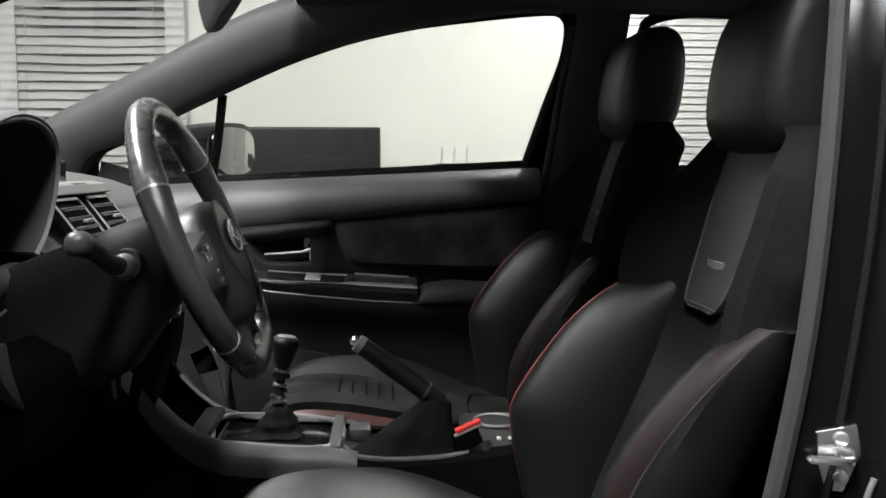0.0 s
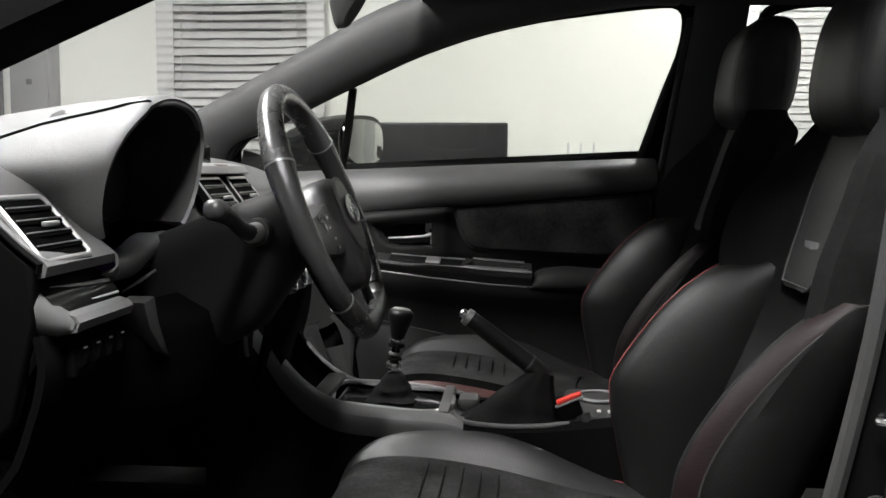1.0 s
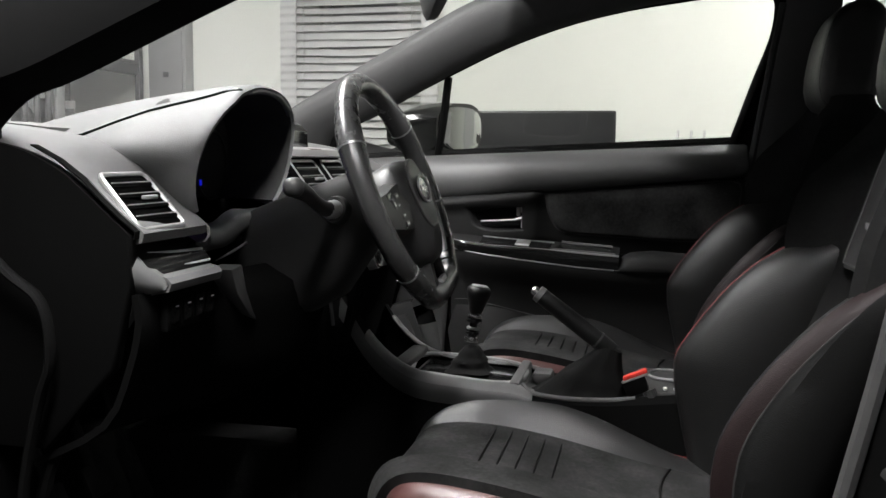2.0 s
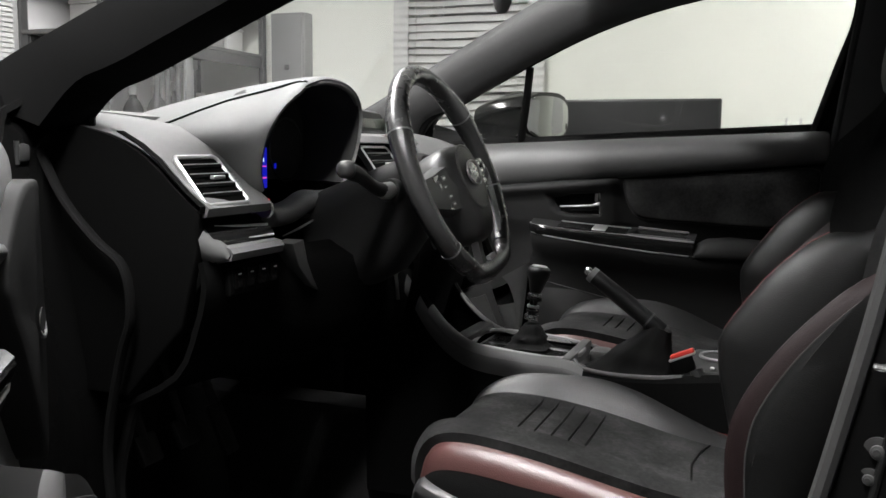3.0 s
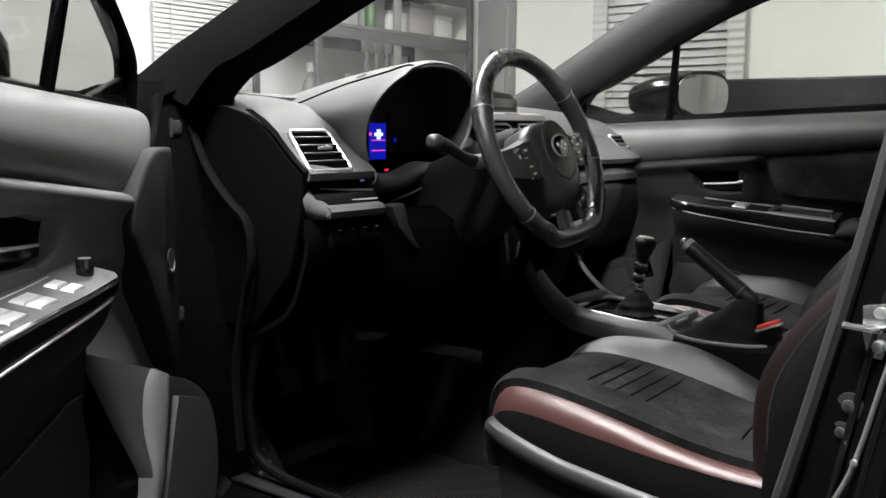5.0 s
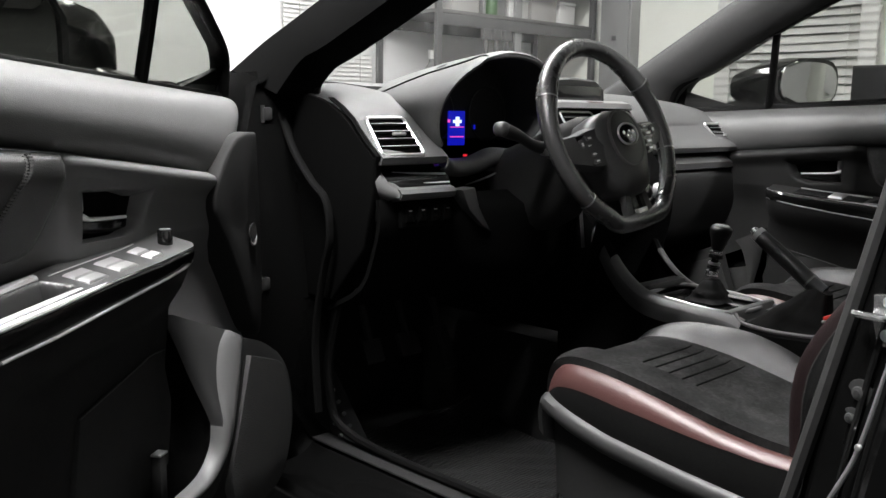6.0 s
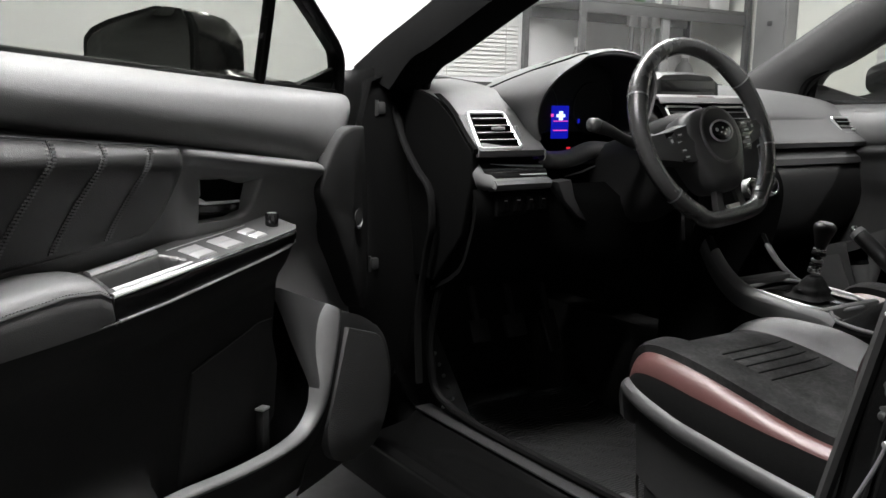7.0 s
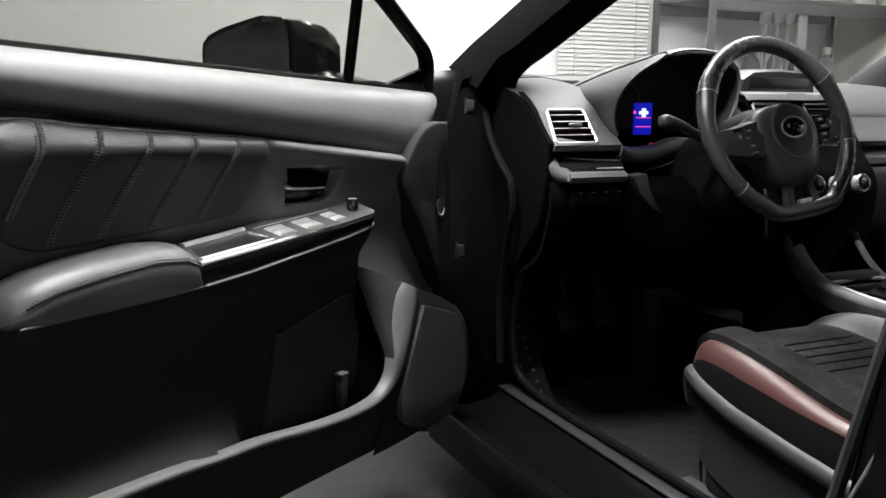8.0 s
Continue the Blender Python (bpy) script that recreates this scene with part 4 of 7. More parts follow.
    part("lower_lip", tube([S(x, (out_y(x) if x < 0.3 else 0.585) + 0.002, low_z(x)) for x in [-0.148, -0.142, -0.13, -0.10, -0.05, 0.0, 0.05, 0.1, 0.2, 0.30]], [0.0012, 0.0018] + [0.0023] * 8, 8), SATIN, th, "thin bright lip under the armrest")
    part("lower_lip_rear", tube([S(x, 0.586, low_z(x)) for x in (0.302, 0.4, 0.5, 0.62)], 0.0022, 8), PLASTIC_G, th)
    # window switches in their black recess
    bz = [(0.128, 0.72), (-0.065, 0.70), (-0.067, 0.10), (0.126, 0.10)]
    at = lambda u, w: (bz[0][0] + (bz[1][0] - bz[0][0]) * u + (bz[3][0] - bz[0][0]) * w + (bz[0][0] - bz[1][0] + bz[2][0] - bz[3][0]) * u * w, bz[0][1] + (bz[1][1] - bz[0][1]) * u + (bz[3][1] - bz[0][1]) * w + (bz[0][1] - bz[1][1] + bz[2][1] - bz[3][1]) * u * w)
    bm = bmesh.new()
    loft(bm, [[top_p(*at(u, w), dz) for u, w in ((0, 0), (0.5, 0), (1, 0), (1, 1), (0.5, 1), (0, 1))] for dz in (0.0, 0.0016)])
    part("switch_recess", bm, GLOSS, arm)
    part("switch_bezel", tube([top_p(*at(u, -0.06), 0.0028) for u in (-0.03, 0.3, 0.7, 1.0)], 0.0014, 6), SATIN, arm)

    def switch(u0, u1, w0, w1, m, hgt):
        b_ = bmesh.new()
        loft(b_, [[top_p(*at(u0 + (u1 - u0) * a, w0 + (w1 - w0) * b), dz) for a, b in ((s, s), (1 - s, s), (1 - s, 1 - s), (s, 1 - s))] for s, dz in ((0.0, 0.0016), (0.02, hgt * 0.7), (0.10, hgt))])
        return part("window_switch", b_, m, arm)

    for u0 in ((0.03, 0.39) if drv else (0.3,)):
        for w0 in ((0.16, 0.56) if drv else (0.1,)):
            switch(u0, u0 + (0.235 if drv else 0.20), w0, w0 + (0.37 if drv else 0.7), SATIN, 0.006)
    if drv:
        for w0 in (0.17, 0.58):
            switch(0.80, 0.955, w0, w0 + 0.33, SATIN, 0.006)
        part("mirror_knob", disc(top_p(-0.103, 0.40, 0.012), (0, 0, 1), 0.0115, 0.024, 20, 0.002), GLOSS, arm, "small black mirror adjuster knob")
        part("knob_top", disc(top_p(-0.103, 0.40, 0.0242), (0, 0, 1), 0.0085, 0.0012, 20), SATIN_D, arm)
    # armrest pad
    rows = []
    drop = 0.0 if drv else 0.03
    for x, zt, yo in ((0.304, 0.700, 0.594), (0.308, 0.722, 0.588), (0.318, 0.744, 0.583), (0.342, 0.757, 0.580), (0.40, 0.763, 0.578), (0.50, 0.757, 0.578), (0.57, 0.748, 0.580), (0.61, 0.734, 0.586), (0.628, 0.720, 0.600), (0.637, 0.70, 0.63)):
        zt = max(0.697, zt - drop)
        rows.append([S(x, y, z) for y, z in spl([(0.672, zt), (0.650, zt + 0.007), (yo + 0.030, zt + 0.006), (yo + 0.010, zt - 0.003), (yo, zt - 0.018), (yo - 0.001, zt - 0.034 if zt > 0.735 else 0.6955), (yo + 0.004, 0.691)], 2)])
    # The passenger's pad is near-black here, again for shade rather than another leather.
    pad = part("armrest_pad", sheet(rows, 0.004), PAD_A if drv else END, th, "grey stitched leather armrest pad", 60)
    if drv:
        part("seam", tube([S(x, y, z) for x, y, z in ((0.318, 0.5825, 0.728), (0.342, 0.5795, 0.740), (0.40, 0.5775, 0.746), (0.50, 0.5775, 0.740), (0.57, 0.5795, 0.731), (0.61, 0.5855, 0.717))], 0.0014, 6), DARK, pad)
        bm = bmesh.new()
        for k in range(54):
            u = k / 53
            x = 0.325 + 0.28 * u
            yy, zz = float(np.interp(x, (0.318, 0.342, 0.40, 0.50, 0.57, 0.61), (0.5825, 0.5795, 0.5775, 0.5775, 0.5795, 0.5855))), float(np.interp(x, (0.318, 0.342, 0.40, 0.50, 0.57, 0.61), (0.728, 0.740, 0.746, 0.740, 0.731, 0.717)))
            box(S(x - 0.0016, yy + 0.001, zz + 0.0042), S(x + 0.0016, yy - 0.0012, zz + 0.0054), bm=bm)
        part("stitching", bm, THREAD, pad)
    # lower panel: it falls in under the armrest, then sweeps out to the pocket lip behind the pocket
    rows = []
    for x in (-0.155, -0.14, -0.11, -0.06, 0.0, 0.1, 0.16, 0.185, 0.21, 0.3, 0.4, 0.5, 0.58, 0.62, 0.637):
        e = 0.03 if x == 0.637 else 0
        f = smooth((x - 0.17) / 0.06)
        lz, yo = low_z(max(x, -0.148)), (out_y(x) if x < 0.3 else 0.585)
        sweep = ((0.646, 0.50), (0.644, 0.465), (0.634, 0.442), (0.614, 0.427), (0.590, 0.419 - 0.01 * (x < 0.3)), (0.566, 0.412 + 0.03 * max(0, x - 0.25)))
        deep = ((0.646, 0.50), (0.648, 0.45), (0.649, 0.42), (0.650, 0.38), (0.652, 0.34), (0.66, 0.30))
        rows.append([S(x, y + e, z) for y, z in ((yo + 0.006, lz - 0.001), (yo + 0.006, lz - 0.012), (yo + 0.016, lz - 0.034), (yo + 0.036, lz - 0.062), (0.634, lz - 0.088), (0.643, 0.565)) + tuple((a * f + c * (1 - f), b * f + d * (1 - f)) for (a, b), (c, d) in zip(sweep, deep))])
    part("lower_panel", sheet(rows, 0.004), END, th, "", 60)
    # pocket rim: a thin lip along the pocket that widens into a bright upright face
    inn = spl([(0.63, 0.570, 0.428), (0.42, 0.567, 0.421), (0.30, 0.565, 0.412), (0.205, 0.563, 0.408), (0.088, 0.559, 0.394), (0.01, 0.556, 0.388), (-0.058, 0.553, 0.388), (-0.115, 0.550, 0.397), (-0.150, 0.548, 0.424), (-0.160, 0.547, 0.455), (-0.161, 0.552, 0.480), (-0.162, 0.582, 0.540), (-0.163, 0.610, 0.602), (-0.163, 0.632, 0.644)], 4)
    oun = spl([(0.63, 0.572, 0.421), (0.42, 0.569, 0.414), (0.30, 0.567, 0.405), (0.205, 0.565, 0.401), (0.088, 0.560, 0.387), (0.01, 0.557, 0.381), (-0.060, 0.554, 0.380), (-0.121, 0.551, 0.387), (-0.167, 0.549, 0.412), (-0.194, 0.548, 0.444), (-0.207, 0.548, 0.472), (-0.228, 0.549, 0.525), (-0.243, 0.551, 0.565), (-0.252, 0.555, 0.590)], 4)
    rows, kick, inside = [], [], []
    for i, (p, q) in enumerate(zip(inn, oun)):
        u = i / (len(inn) - 1)
        p, q = Vector(tuple(p)), Vector(tuple(q))
        w = smooth((u - 0.72) / 0.28)
        c = 0.66 * max(0.0, (u - 0.72) / 0.28)
        lip = [p + (q - p) * (c + (1 - c) * k) + Vector((0, -b, 0)) for k, b in ((0.0, 0.016 * w), (0.3, 0.003 + 0.013 * w), (0.6, 0.003 + 0.009 * w), (0.85, 0.002 + 0.004 * w), (1.0, -0.001), (1.03, -0.010))]
        rows.append([S(*v) for v in [lip[0] + Vector((0.002, 0.02 - 0.012 * w, 0))] + lip])
        if u > 0.70:
            inside.append([S(*v) for v in (p + Vector((0.002, 0.02, 0)), p, p + (q - p) * c * 0.5 + Vector((0, -0.005 * w, 0)), p + (q - p) * c + Vector((0, -0.0145 * w, 0)))])
        if u < 0.76:
            kick.append([S(q.x, q.y + 0.004, q.z), S(q.x, q.y + 0.010, q.z - 0.03), S(q.x, q.y + 0.033, 0.32), S(q.x, q.y + 0.068, 0.25)])
    # One moulding in two tones: the face turned from the light dark, the strip pale.
    part("pocket_shaded_face", sheet(inside, 0.002), PLASTIC if drv else DARK, th, "map pocket face, dark for the shade on it", 80)
    # Passenger's rim drops to dark trim to stand in for footwell shade.
    part("pocket_rim", sheet(rows if drv else rows[:-8], 0.003), RIM_LIT if drv else DARK, th, "curved map pocket rim, pale for the light on it", 80)
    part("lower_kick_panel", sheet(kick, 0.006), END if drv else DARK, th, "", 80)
    part("pocket_back", prism([(0.085, 0.554), (-0.060, 0.582), (-0.094, 0.592), (-0.14, 0.590), (-0.165, 0.50), (-0.15, 0.40), (-0.09, 0.36), (0.12, 0.37)], SP, 0.660, 0.638, 0.004), DARK, th)
    part("pocket_edge", tube([S(x, 0.637, z) for x, z in spl([(0.088, 0.553), (0.0, 0.571), (-0.075, 0.586), (-0.10, 0.592), (-0.145, 0.591)], 3)], 0.0012, 6), PLASTIC_G, th)
    if drv:
        part("pocket_clip", box(*sorted_box(S(-0.084, 0.622, 0.365), S(-0.064, 0.606, 0.444)), 0.002), DARK, th)
        part("clip_tip", box(*sorted_box(S(-0.086, 0.622, 0.443), S(-0.062, 0.605, 0.447)), 0.001), SATIN, th)
    # speaker panel in front of the pocket, and its grille
    rear = spl([(-0.252, 0.557, 0.588), (-0.243, 0.553, 0.563), (-0.228, 0.551, 0.523), (-0.207, 0.550, 0.470), (-0.194, 0.550, 0.442), (-0.165, 0.556, 0.38), (-0.15, 0.590, 0.25)], 3)
    fore = spl([(-0.400, 0.549, 0.525), (-0.428, 0.545, 0.495), (-0.442, 0.541, 0.455), (-0.447, 0.539, 0.41), (-0.443, 0.540, 0.355), (-0.425, 0.552, 0.30), (-0.39, 0.590, 0.25)], 3)
    rows = []
    for v, (p, q) in enumerate(zip(rear, fore)):
        p, q = Vector(tuple(p)), Vector(tuple(q))
        rows.append([S(*(p + (q - p) * (k / 12) + Vector((0, -0.003 * math.sin(math.pi * k / 12), 0.008 * math.sin(math.pi * k / 12) * (v < 3))))) for k in range(13)] + [S(q.x - 0.006, q.y + 0.004, q.z + 0.001), S(q.x - 0.012, q.y + 0.016, q.z + 0.002), S(q.x - 0.016, q.y + 0.07, q.z + 0.002)])
    rows.insert(0, [(a, b + (0.03 if not drv else -0.03), c + 0.003) for a, b, c in rows[0]])
    part("speaker_panel", sheet(rows, 0.003), END, th, "", 60)
    sp = spl([(-0.264, 0.556), (-0.33, 0.534), (-0.389, 0.510), (-0.414, 0.475), (-0.428, 0.43), (-0.430, 0.38), (-0.41, 0.32), (-0.36, 0.283), (-0.265, 0.285), (-0.20, 0.32), (-0.190, 0.38), (-0.213, 0.44), (-0.239, 0.50), (-0.264, 0.556)], 3)[:-1]
    cx, cz = -0.32, 0.42
    spk_y = lambda x, z: float(np.interp(x, (-0.45, -0.19), (0.539, 0.5495)))
    bm = bmesh.new()
    loft(bm, [[S(cx + (x - cx) * k, spk_y(cx + (x - cx) * k, z) + dy, cz + (z - cz) * k) for x, z in sp] for k, dy in ((1.0, 0.012), (1.0, -0.0045), (0.99, -0.0055), (0.6, -0.0075), (0.1, -0.008))])
    # Passenger's grille is darkened likewise, as the dash would shade it.
    part("speaker_grille", bm, GRILLE if drv else DARK, th, "fine perforated speaker grille")
    # front end cap with its stop hole
    cap = spl([(-0.455, 0.932), (-0.39, 0.930), (-0.350, 0.910), (-0.312, 0.866), (-0.292, 0.838), (-0.286, 0.806), (-0.305, 0.772), (-0.335, 0.731), (-0.372, 0.668), (-0.43, 0.566), (-0.468, 0.56), (-0.475, 0.75), (-0.455, 0.932)], 3)[:-1]
    cap_y = lambda x: float(np.interp(x, (-0.48, -0.40, -0.30), (0.612, 0.606, 0.614)))
    bm = bmesh.new()
    loft(bm, [[S(-0.40 + (x + 0.40) * k, cap_y(x) + dy, 0.75 + (z - 0.75) * k) for x, z in cap] for k, dy in ((1.0, 0.06), (1.0, 0.003), (0.985, -0.001), (0.95, -0.003), (0.5, -0.004), (0.1, -0.004))])
    part("front_end_cap", bm, END, th, "", 60)
    # Flat dark disc for the shade in the hole, pale crescent for its lit lower edge.
    part("end_hole", disc(S(-0.418, 0.6015, 0.748), (0, 1 if drv else -1, 0), 0.016, 0.002, 20, 0.0), DARK, th)
    part("end_hole_glint", tube([S(-0.418 + 0.0155 * math.cos(a), 0.601, 0.748 + 0.023 * math.sin(a)) for a in [math.pi * (1.05 + 0.75 * k / 12) for k in range(13)]], [0.0006 + 0.0032 * math.sin(math.pi * k / 12) for k in range(13)], 6), RIM_LIT, th)
    # window frame, quarter post, glass
    fr = [(-0.515, 0.71, 1.0), (-0.50, 0.70, 1.075), (-0.397, 0.675, 1.125), (-0.173, 0.637, 1.228), (0.028, 0.606, 1.312), (0.24, 0.584, 1.372), (0.533, 0.565, 1.416), (0.672, 0.567, 1.412), (0.690, 0.60, 1.32), (0.648, 0.65, 1.18), (0.600, 0.705, 1.02)]
    part("window_frame", tube([S(*p) for p in spl(fr, 4)], 0.016, 10, flat=1.25), RUBBER, th, "black rubber-edged window frame")
    part("frame_post", sheet([[S(x, y, z) for x, y, z in r] for r in (((0.597, 0.712, 1.0), (0.70, 0.712, 1.0)), ((0.644, 0.657, 1.18), (0.74, 0.657, 1.18)), ((0.690, 0.60, 1.34), (0.79, 0.60, 1.34)), ((0.675, 0.568, 1.43), (0.80, 0.568, 1.43)))], 0.012), RUBBER, th)
    part("quarter_post", tube([S(-0.215, 0.708, 0.99), S(-0.19, 0.672, 1.10), S(-0.170, 0.640, 1.212)], 0.0115, 8), RUBBER, th)
    rows = []
    for x, zt in ((-0.49, 1.06), (-0.397, 1.115), (-0.173, 1.22), (0.028, 1.305), (0.24, 1.365), (0.533, 1.408), (0.685, 1.405)):
        xb = x * 0.97
        rows.append([S(xb + (x - xb) * k, 0.712 - (0.985 + k * (zt - 0.985) - 0.985) * 0.36, 0.985 + k * (zt - 0.985)) for k in (0, 0.35, 0.7, 1)])
    gl = part("window_glass", sheet(rows, 0.004), GLASS_DOOR if drv else GLASS_SIDE, th, "clear tinted side glass")
    gl.visible_shadow = False
    part("sail_panel", prism([(-0.50, 1.0), (-0.49, 1.05), (-0.38, 1.02), (-0.27, 0.995)], SP, 0.715, 0.70, 0.003), PLASTIC, th)
    # outside mirror
    tilt, mx = (0.12, 0.0) if drv else (0.38, -0.045)
    dz, pw = (0.018, 4.4) if drv else (0.0, 3.2)
    top, low = (1.2, 0.72) if drv else (1.0, 0.0)
    rings = []
    for x, yc, zc, hy, hz in ((-0.345, 0.905, 1.070, 0.05, 0.03), (-0.32, 0.91, 1.073, 0.095, 0.058), (-0.26, 0.915, 1.077, 0.118, 0.074), (-0.19, 0.918, 1.080, 0.125, 0.080), (-0.150, 0.918, 1.080, 0.122, 0.078)):
        r = []
        for k in range(24):
            a = 2 * math.pi * k / 24
            c, s = math.cos(a), math.sin(a)
            q = (abs(c) ** pw + abs(s) ** pw) ** (-1 / pw)
            r.append(S(x + mx + tilt * hy * c * q, yc + hy * c * q, zc - dz + (hz + dz) * s * q * (1 - 0.12 * (c * q < -0.3)) * ((top - low * 0.5 * (c * q + 1)) if s > 0 else 1) + 0.006 * c * q))
        rings.append(r)
    mr = part("mirror_housing", loft(bmesh.new(), rings), PAINT, th, "gloss black door mirror housing")
    outl = []
    for k in range(24):
        a = 2 * math.pi * k / 24
        c, s = math.cos(a), math.sin(a)
        q = (abs(c) ** pw + abs(s) ** pw) ** (-1 / pw)
        outl.append((0.918 + 0.108 * c * q, 1.080 - dz + (0.066 + dz) * s * q * ((top - low * 0.5 * (c * q + 1)) if s > 0 else 1)))
    part("mirror_glass", prism(outl, lambda a, b, c: S(-0.146 + mx + c + tilt * (a - 0.918), a, b), 0.0, 0.004, 0.001), MIRROR, mr, "reflecting mirror glass")
    foot = []
    for y, xc, zc, hx, hz in ((0.705, -0.30, 1.008, 0.062, 0.012), (0.74, -0.29, 1.014, 0.056, 0.012), (0.79, -0.265, 1.026, 0.048, 0.013), (0.85, -0.25, 1.040, 0.045, 0.018)):
        foot.append([S(xc + mx * (y - 0.705) / 0.145 + hx * math.cos(a), y, zc + hz * math.sin(a)) for a in [2 * math.pi * k / 16 for k in range(16)]])
    part("mirror_foot", loft(bmesh.new(), zip_spl(foot, 3)), PAINT, mr, "", 60)
    if drv:
        th.rotation_euler = (0, 0, radians(OPEN))
    return th


def sorted_box(a, b):
    return tuple(min(p, q) for p, q in zip(a, b)), tuple(max(p, q) for p, q in zip(a, b))


GRILLE = mat("speaker_mesh", (0.03, 0.03, 0.03), 0.55, grain=1.0, grain_scale=420, kind="cells", vary=0.1)
door(-1)
door(1)

# ---- seats ----
FZ = spl([(0.42, 0.52), (0.50, 0.545), (0.60, 0.585), (0.70, 0.63), (0.80, 0.675), (0.90, 0.712), (1.0, 0.745), (1.08, 0.775)], 4)


def backx(z):
    zs = [p[0] for p in FZ]
    return float(np.interp(z, zs, [p[1] for p in FZ]))


def seat(yc, label):
    th = thing("sports_seat", (0.3, yc, 0.11), label, "car seat", "front seats")
    Y = lambda u: yc + u
    # cushion: stations along x, height of the middle and of the side bolsters
    st = [(-0.052, 0.405, 0.0, 0.82), (-0.047, 0.445, 0.0, 0.87), (-0.03, 0.478, 0.003, 0.925), (0.0, 0.494, 0.010, 0.97), (0.05, 0.498, 0.020, 0.995), (0.12, 0.492, 0.030, 1.0), (0.20, 0.480, 0.040, 1.0), (0.28, 0.465, 0.036, 1.0), (0.36, 0.450, 0.020, 1.0), (0.44, 0.440, 0.0, 1.0), (0.52, 0.436, -0.02, 1.0)]
    st = [(q[0] + 0.045 * (1 - q[0] / 0.52), *q[1:]) for q in spl(st, 3)]

    def rise(u):
        if u < 0:
            return float(np.interp(-u, (0.10, 0.15, 0.185, 0.203), (0, 0.10, 0.12, 0.0)))
        return float(np.interp(abs(u), (0.10, 0.123, 0.14, 0.155, 0.17, 0.182, 0.195, 0.203), (0, 0.10, 0.45, 0.85, 1.0, 0.82, 0.30, -0.05)))

    def prof(us):
        ahead = lambda x, u: 0.036 * max(0.0, 1 - max(0.0, x) / 0.14) * float(np.interp(u, (-0.203, -0.17, -0.10, 0.15, 0.203), (0.1, 0.6, 1, 1, 0.3)))
        return [[(x - ahead(x, u), Y(u * w), z + (b + 0.014) * rise(u) * (1 if u > 0 else 0.4)) for u in us] for x, z, b, w in st]
    c = part("cushion_pad", sheet(prof([-0.124, -0.11, -0.08, -0.04, 0, 0.04, 0.08, 0.11, 0.124]), 0.03), SUEDE, th, "black suede seat cushion centre")
    for k in range(5):
        x = 0.125 + 0.030 * k
        z = float(np.interp(x, [s[0] for s in st], [s[1] for s in st]))
        part("pleat_seam", tube([(x, Y(u), z + 0.0006 + 0.1 * (b + 0.014) * max(0.0, (abs(u) - 0.10) / 0.023) * (1 if u > 0 else 0.4)) for b in (0.03,) for u in (-0.122, -0.09, -0.05, 0, 0.05, 0.09, 0.112)], [0.0008, 0.0018, 0.0022, 0.0022, 0.0022, 0.0018, 0.0006], 6), SIDE_L, c)
    z = float(np.interp(0.415, [s[0] for s in st], [s[1] for s in st]))
    part("rear_seam", tube([(0.415 + 0.02 * (u / 0.12) ** 2, Y(u), z + 0.0006) for u in (-0.12, -0.07, 0, 0.07, 0.12)], 0.0022, 6), SIDE_L, c)
    for s in (-1, 1):
        part("cushion_bolster", sheet(prof([s * u for u in (0.124, 0.14, 0.155, 0.17, 0.185, 0.195, 0.203)]), 0.02), LEATHER_P if s > 0 else SUEDE, th)
        rows, seamline, low, trim, skirt = [], [], [], [], []
        for x, z, b, w in st:
            zt = z - (b + 0.014) * 0.05
            y0 = 0.203 * w
            drop = float(np.interp(x, (0, 0.18, 0.28, 0.40, 0.5), (0.034, 0.033, 0.025, 0.013, 0.009)))
            zb = zt - drop
            rows.append([(x, Y(s * (y0 - 0.002)), zt - 0.002), (x, Y(s * (y0 + 0.004)), zt + 0.0005), (x - 0.001, Y(s * (y0 + 0.012)), zt - drop * 0.10), (x - 0.001, Y(s * (y0 + 0.018)), zt - drop * 0.32), (x - 0.001, Y(s * (y0 + 0.0225)), zt - drop * 0.65), (x, Y(s * (y0 + 0.024)), zb)])
            seamline.append((x, Y(s * (y0 + 0.0245)), zb))
            zl = min(float(np.interp(x, (0, 0.08, 0.167, 0.315, 0.478), (0.436, 0.412, 0.390, 0.370, 0.353))), zb - 0.006)
            low.append([(x, Y(s * (y0 + 0.023)), zb), (x, Y(s * (y0 + 0.029)), zb * 0.6 + zl * 0.4), (x, Y(s * (y0 + 0.030)), zl), (x, Y(s * (y0 + 0.026)), zl - 0.02)])
            trim.append([(x - 0.003, Y(s * (y0 + 0.024)), zl + 0.006), (x - 0.006, Y(s * (y0 + 0.034)), zl + 0.005), (x - 0.008, Y(s * (y0 + 0.041)), zl - 0.001), (x - 0.009, Y(s * (y0 + 0.043)), zl - 0.009), (x - 0.008, Y(s * (y0 + 0.040)), zl - 0.019), (x - 0.005, Y(s * (y0 + 0.030)), zl - 0.028), (x - 0.002, Y(s * (y0 + 0.014)), zl - 0.034)])
            skirt.append([(x + 0.004, Y(s * (y0 + 0.012)), zl - 0.020), (x + 0.010, Y(s * (y0 + 0.006)), zl - 0.12), (x + 0.012, Y(s * (y0 + 0.004)), zl - 0.20)])
        part("red_bolster_stripe", sheet(rows, 0.006), RED, th, "red leather bolster stripe")
        if s > 0:
            part("red_piping", tube([(x, Y(0.197 * w), z + (b + 0.014) * 0.26 + 0.001) for x, z, b, w in st[9:]], 0.0022, 6), RED_THREAD, th, "thin dark red piping")
        sd = part("cushion_side", sheet(low, 0.006), SIDE_L, th, "black leather cushion side")
        part("side_seam", tube(seamline, 0.0024, 6), DARK, sd)
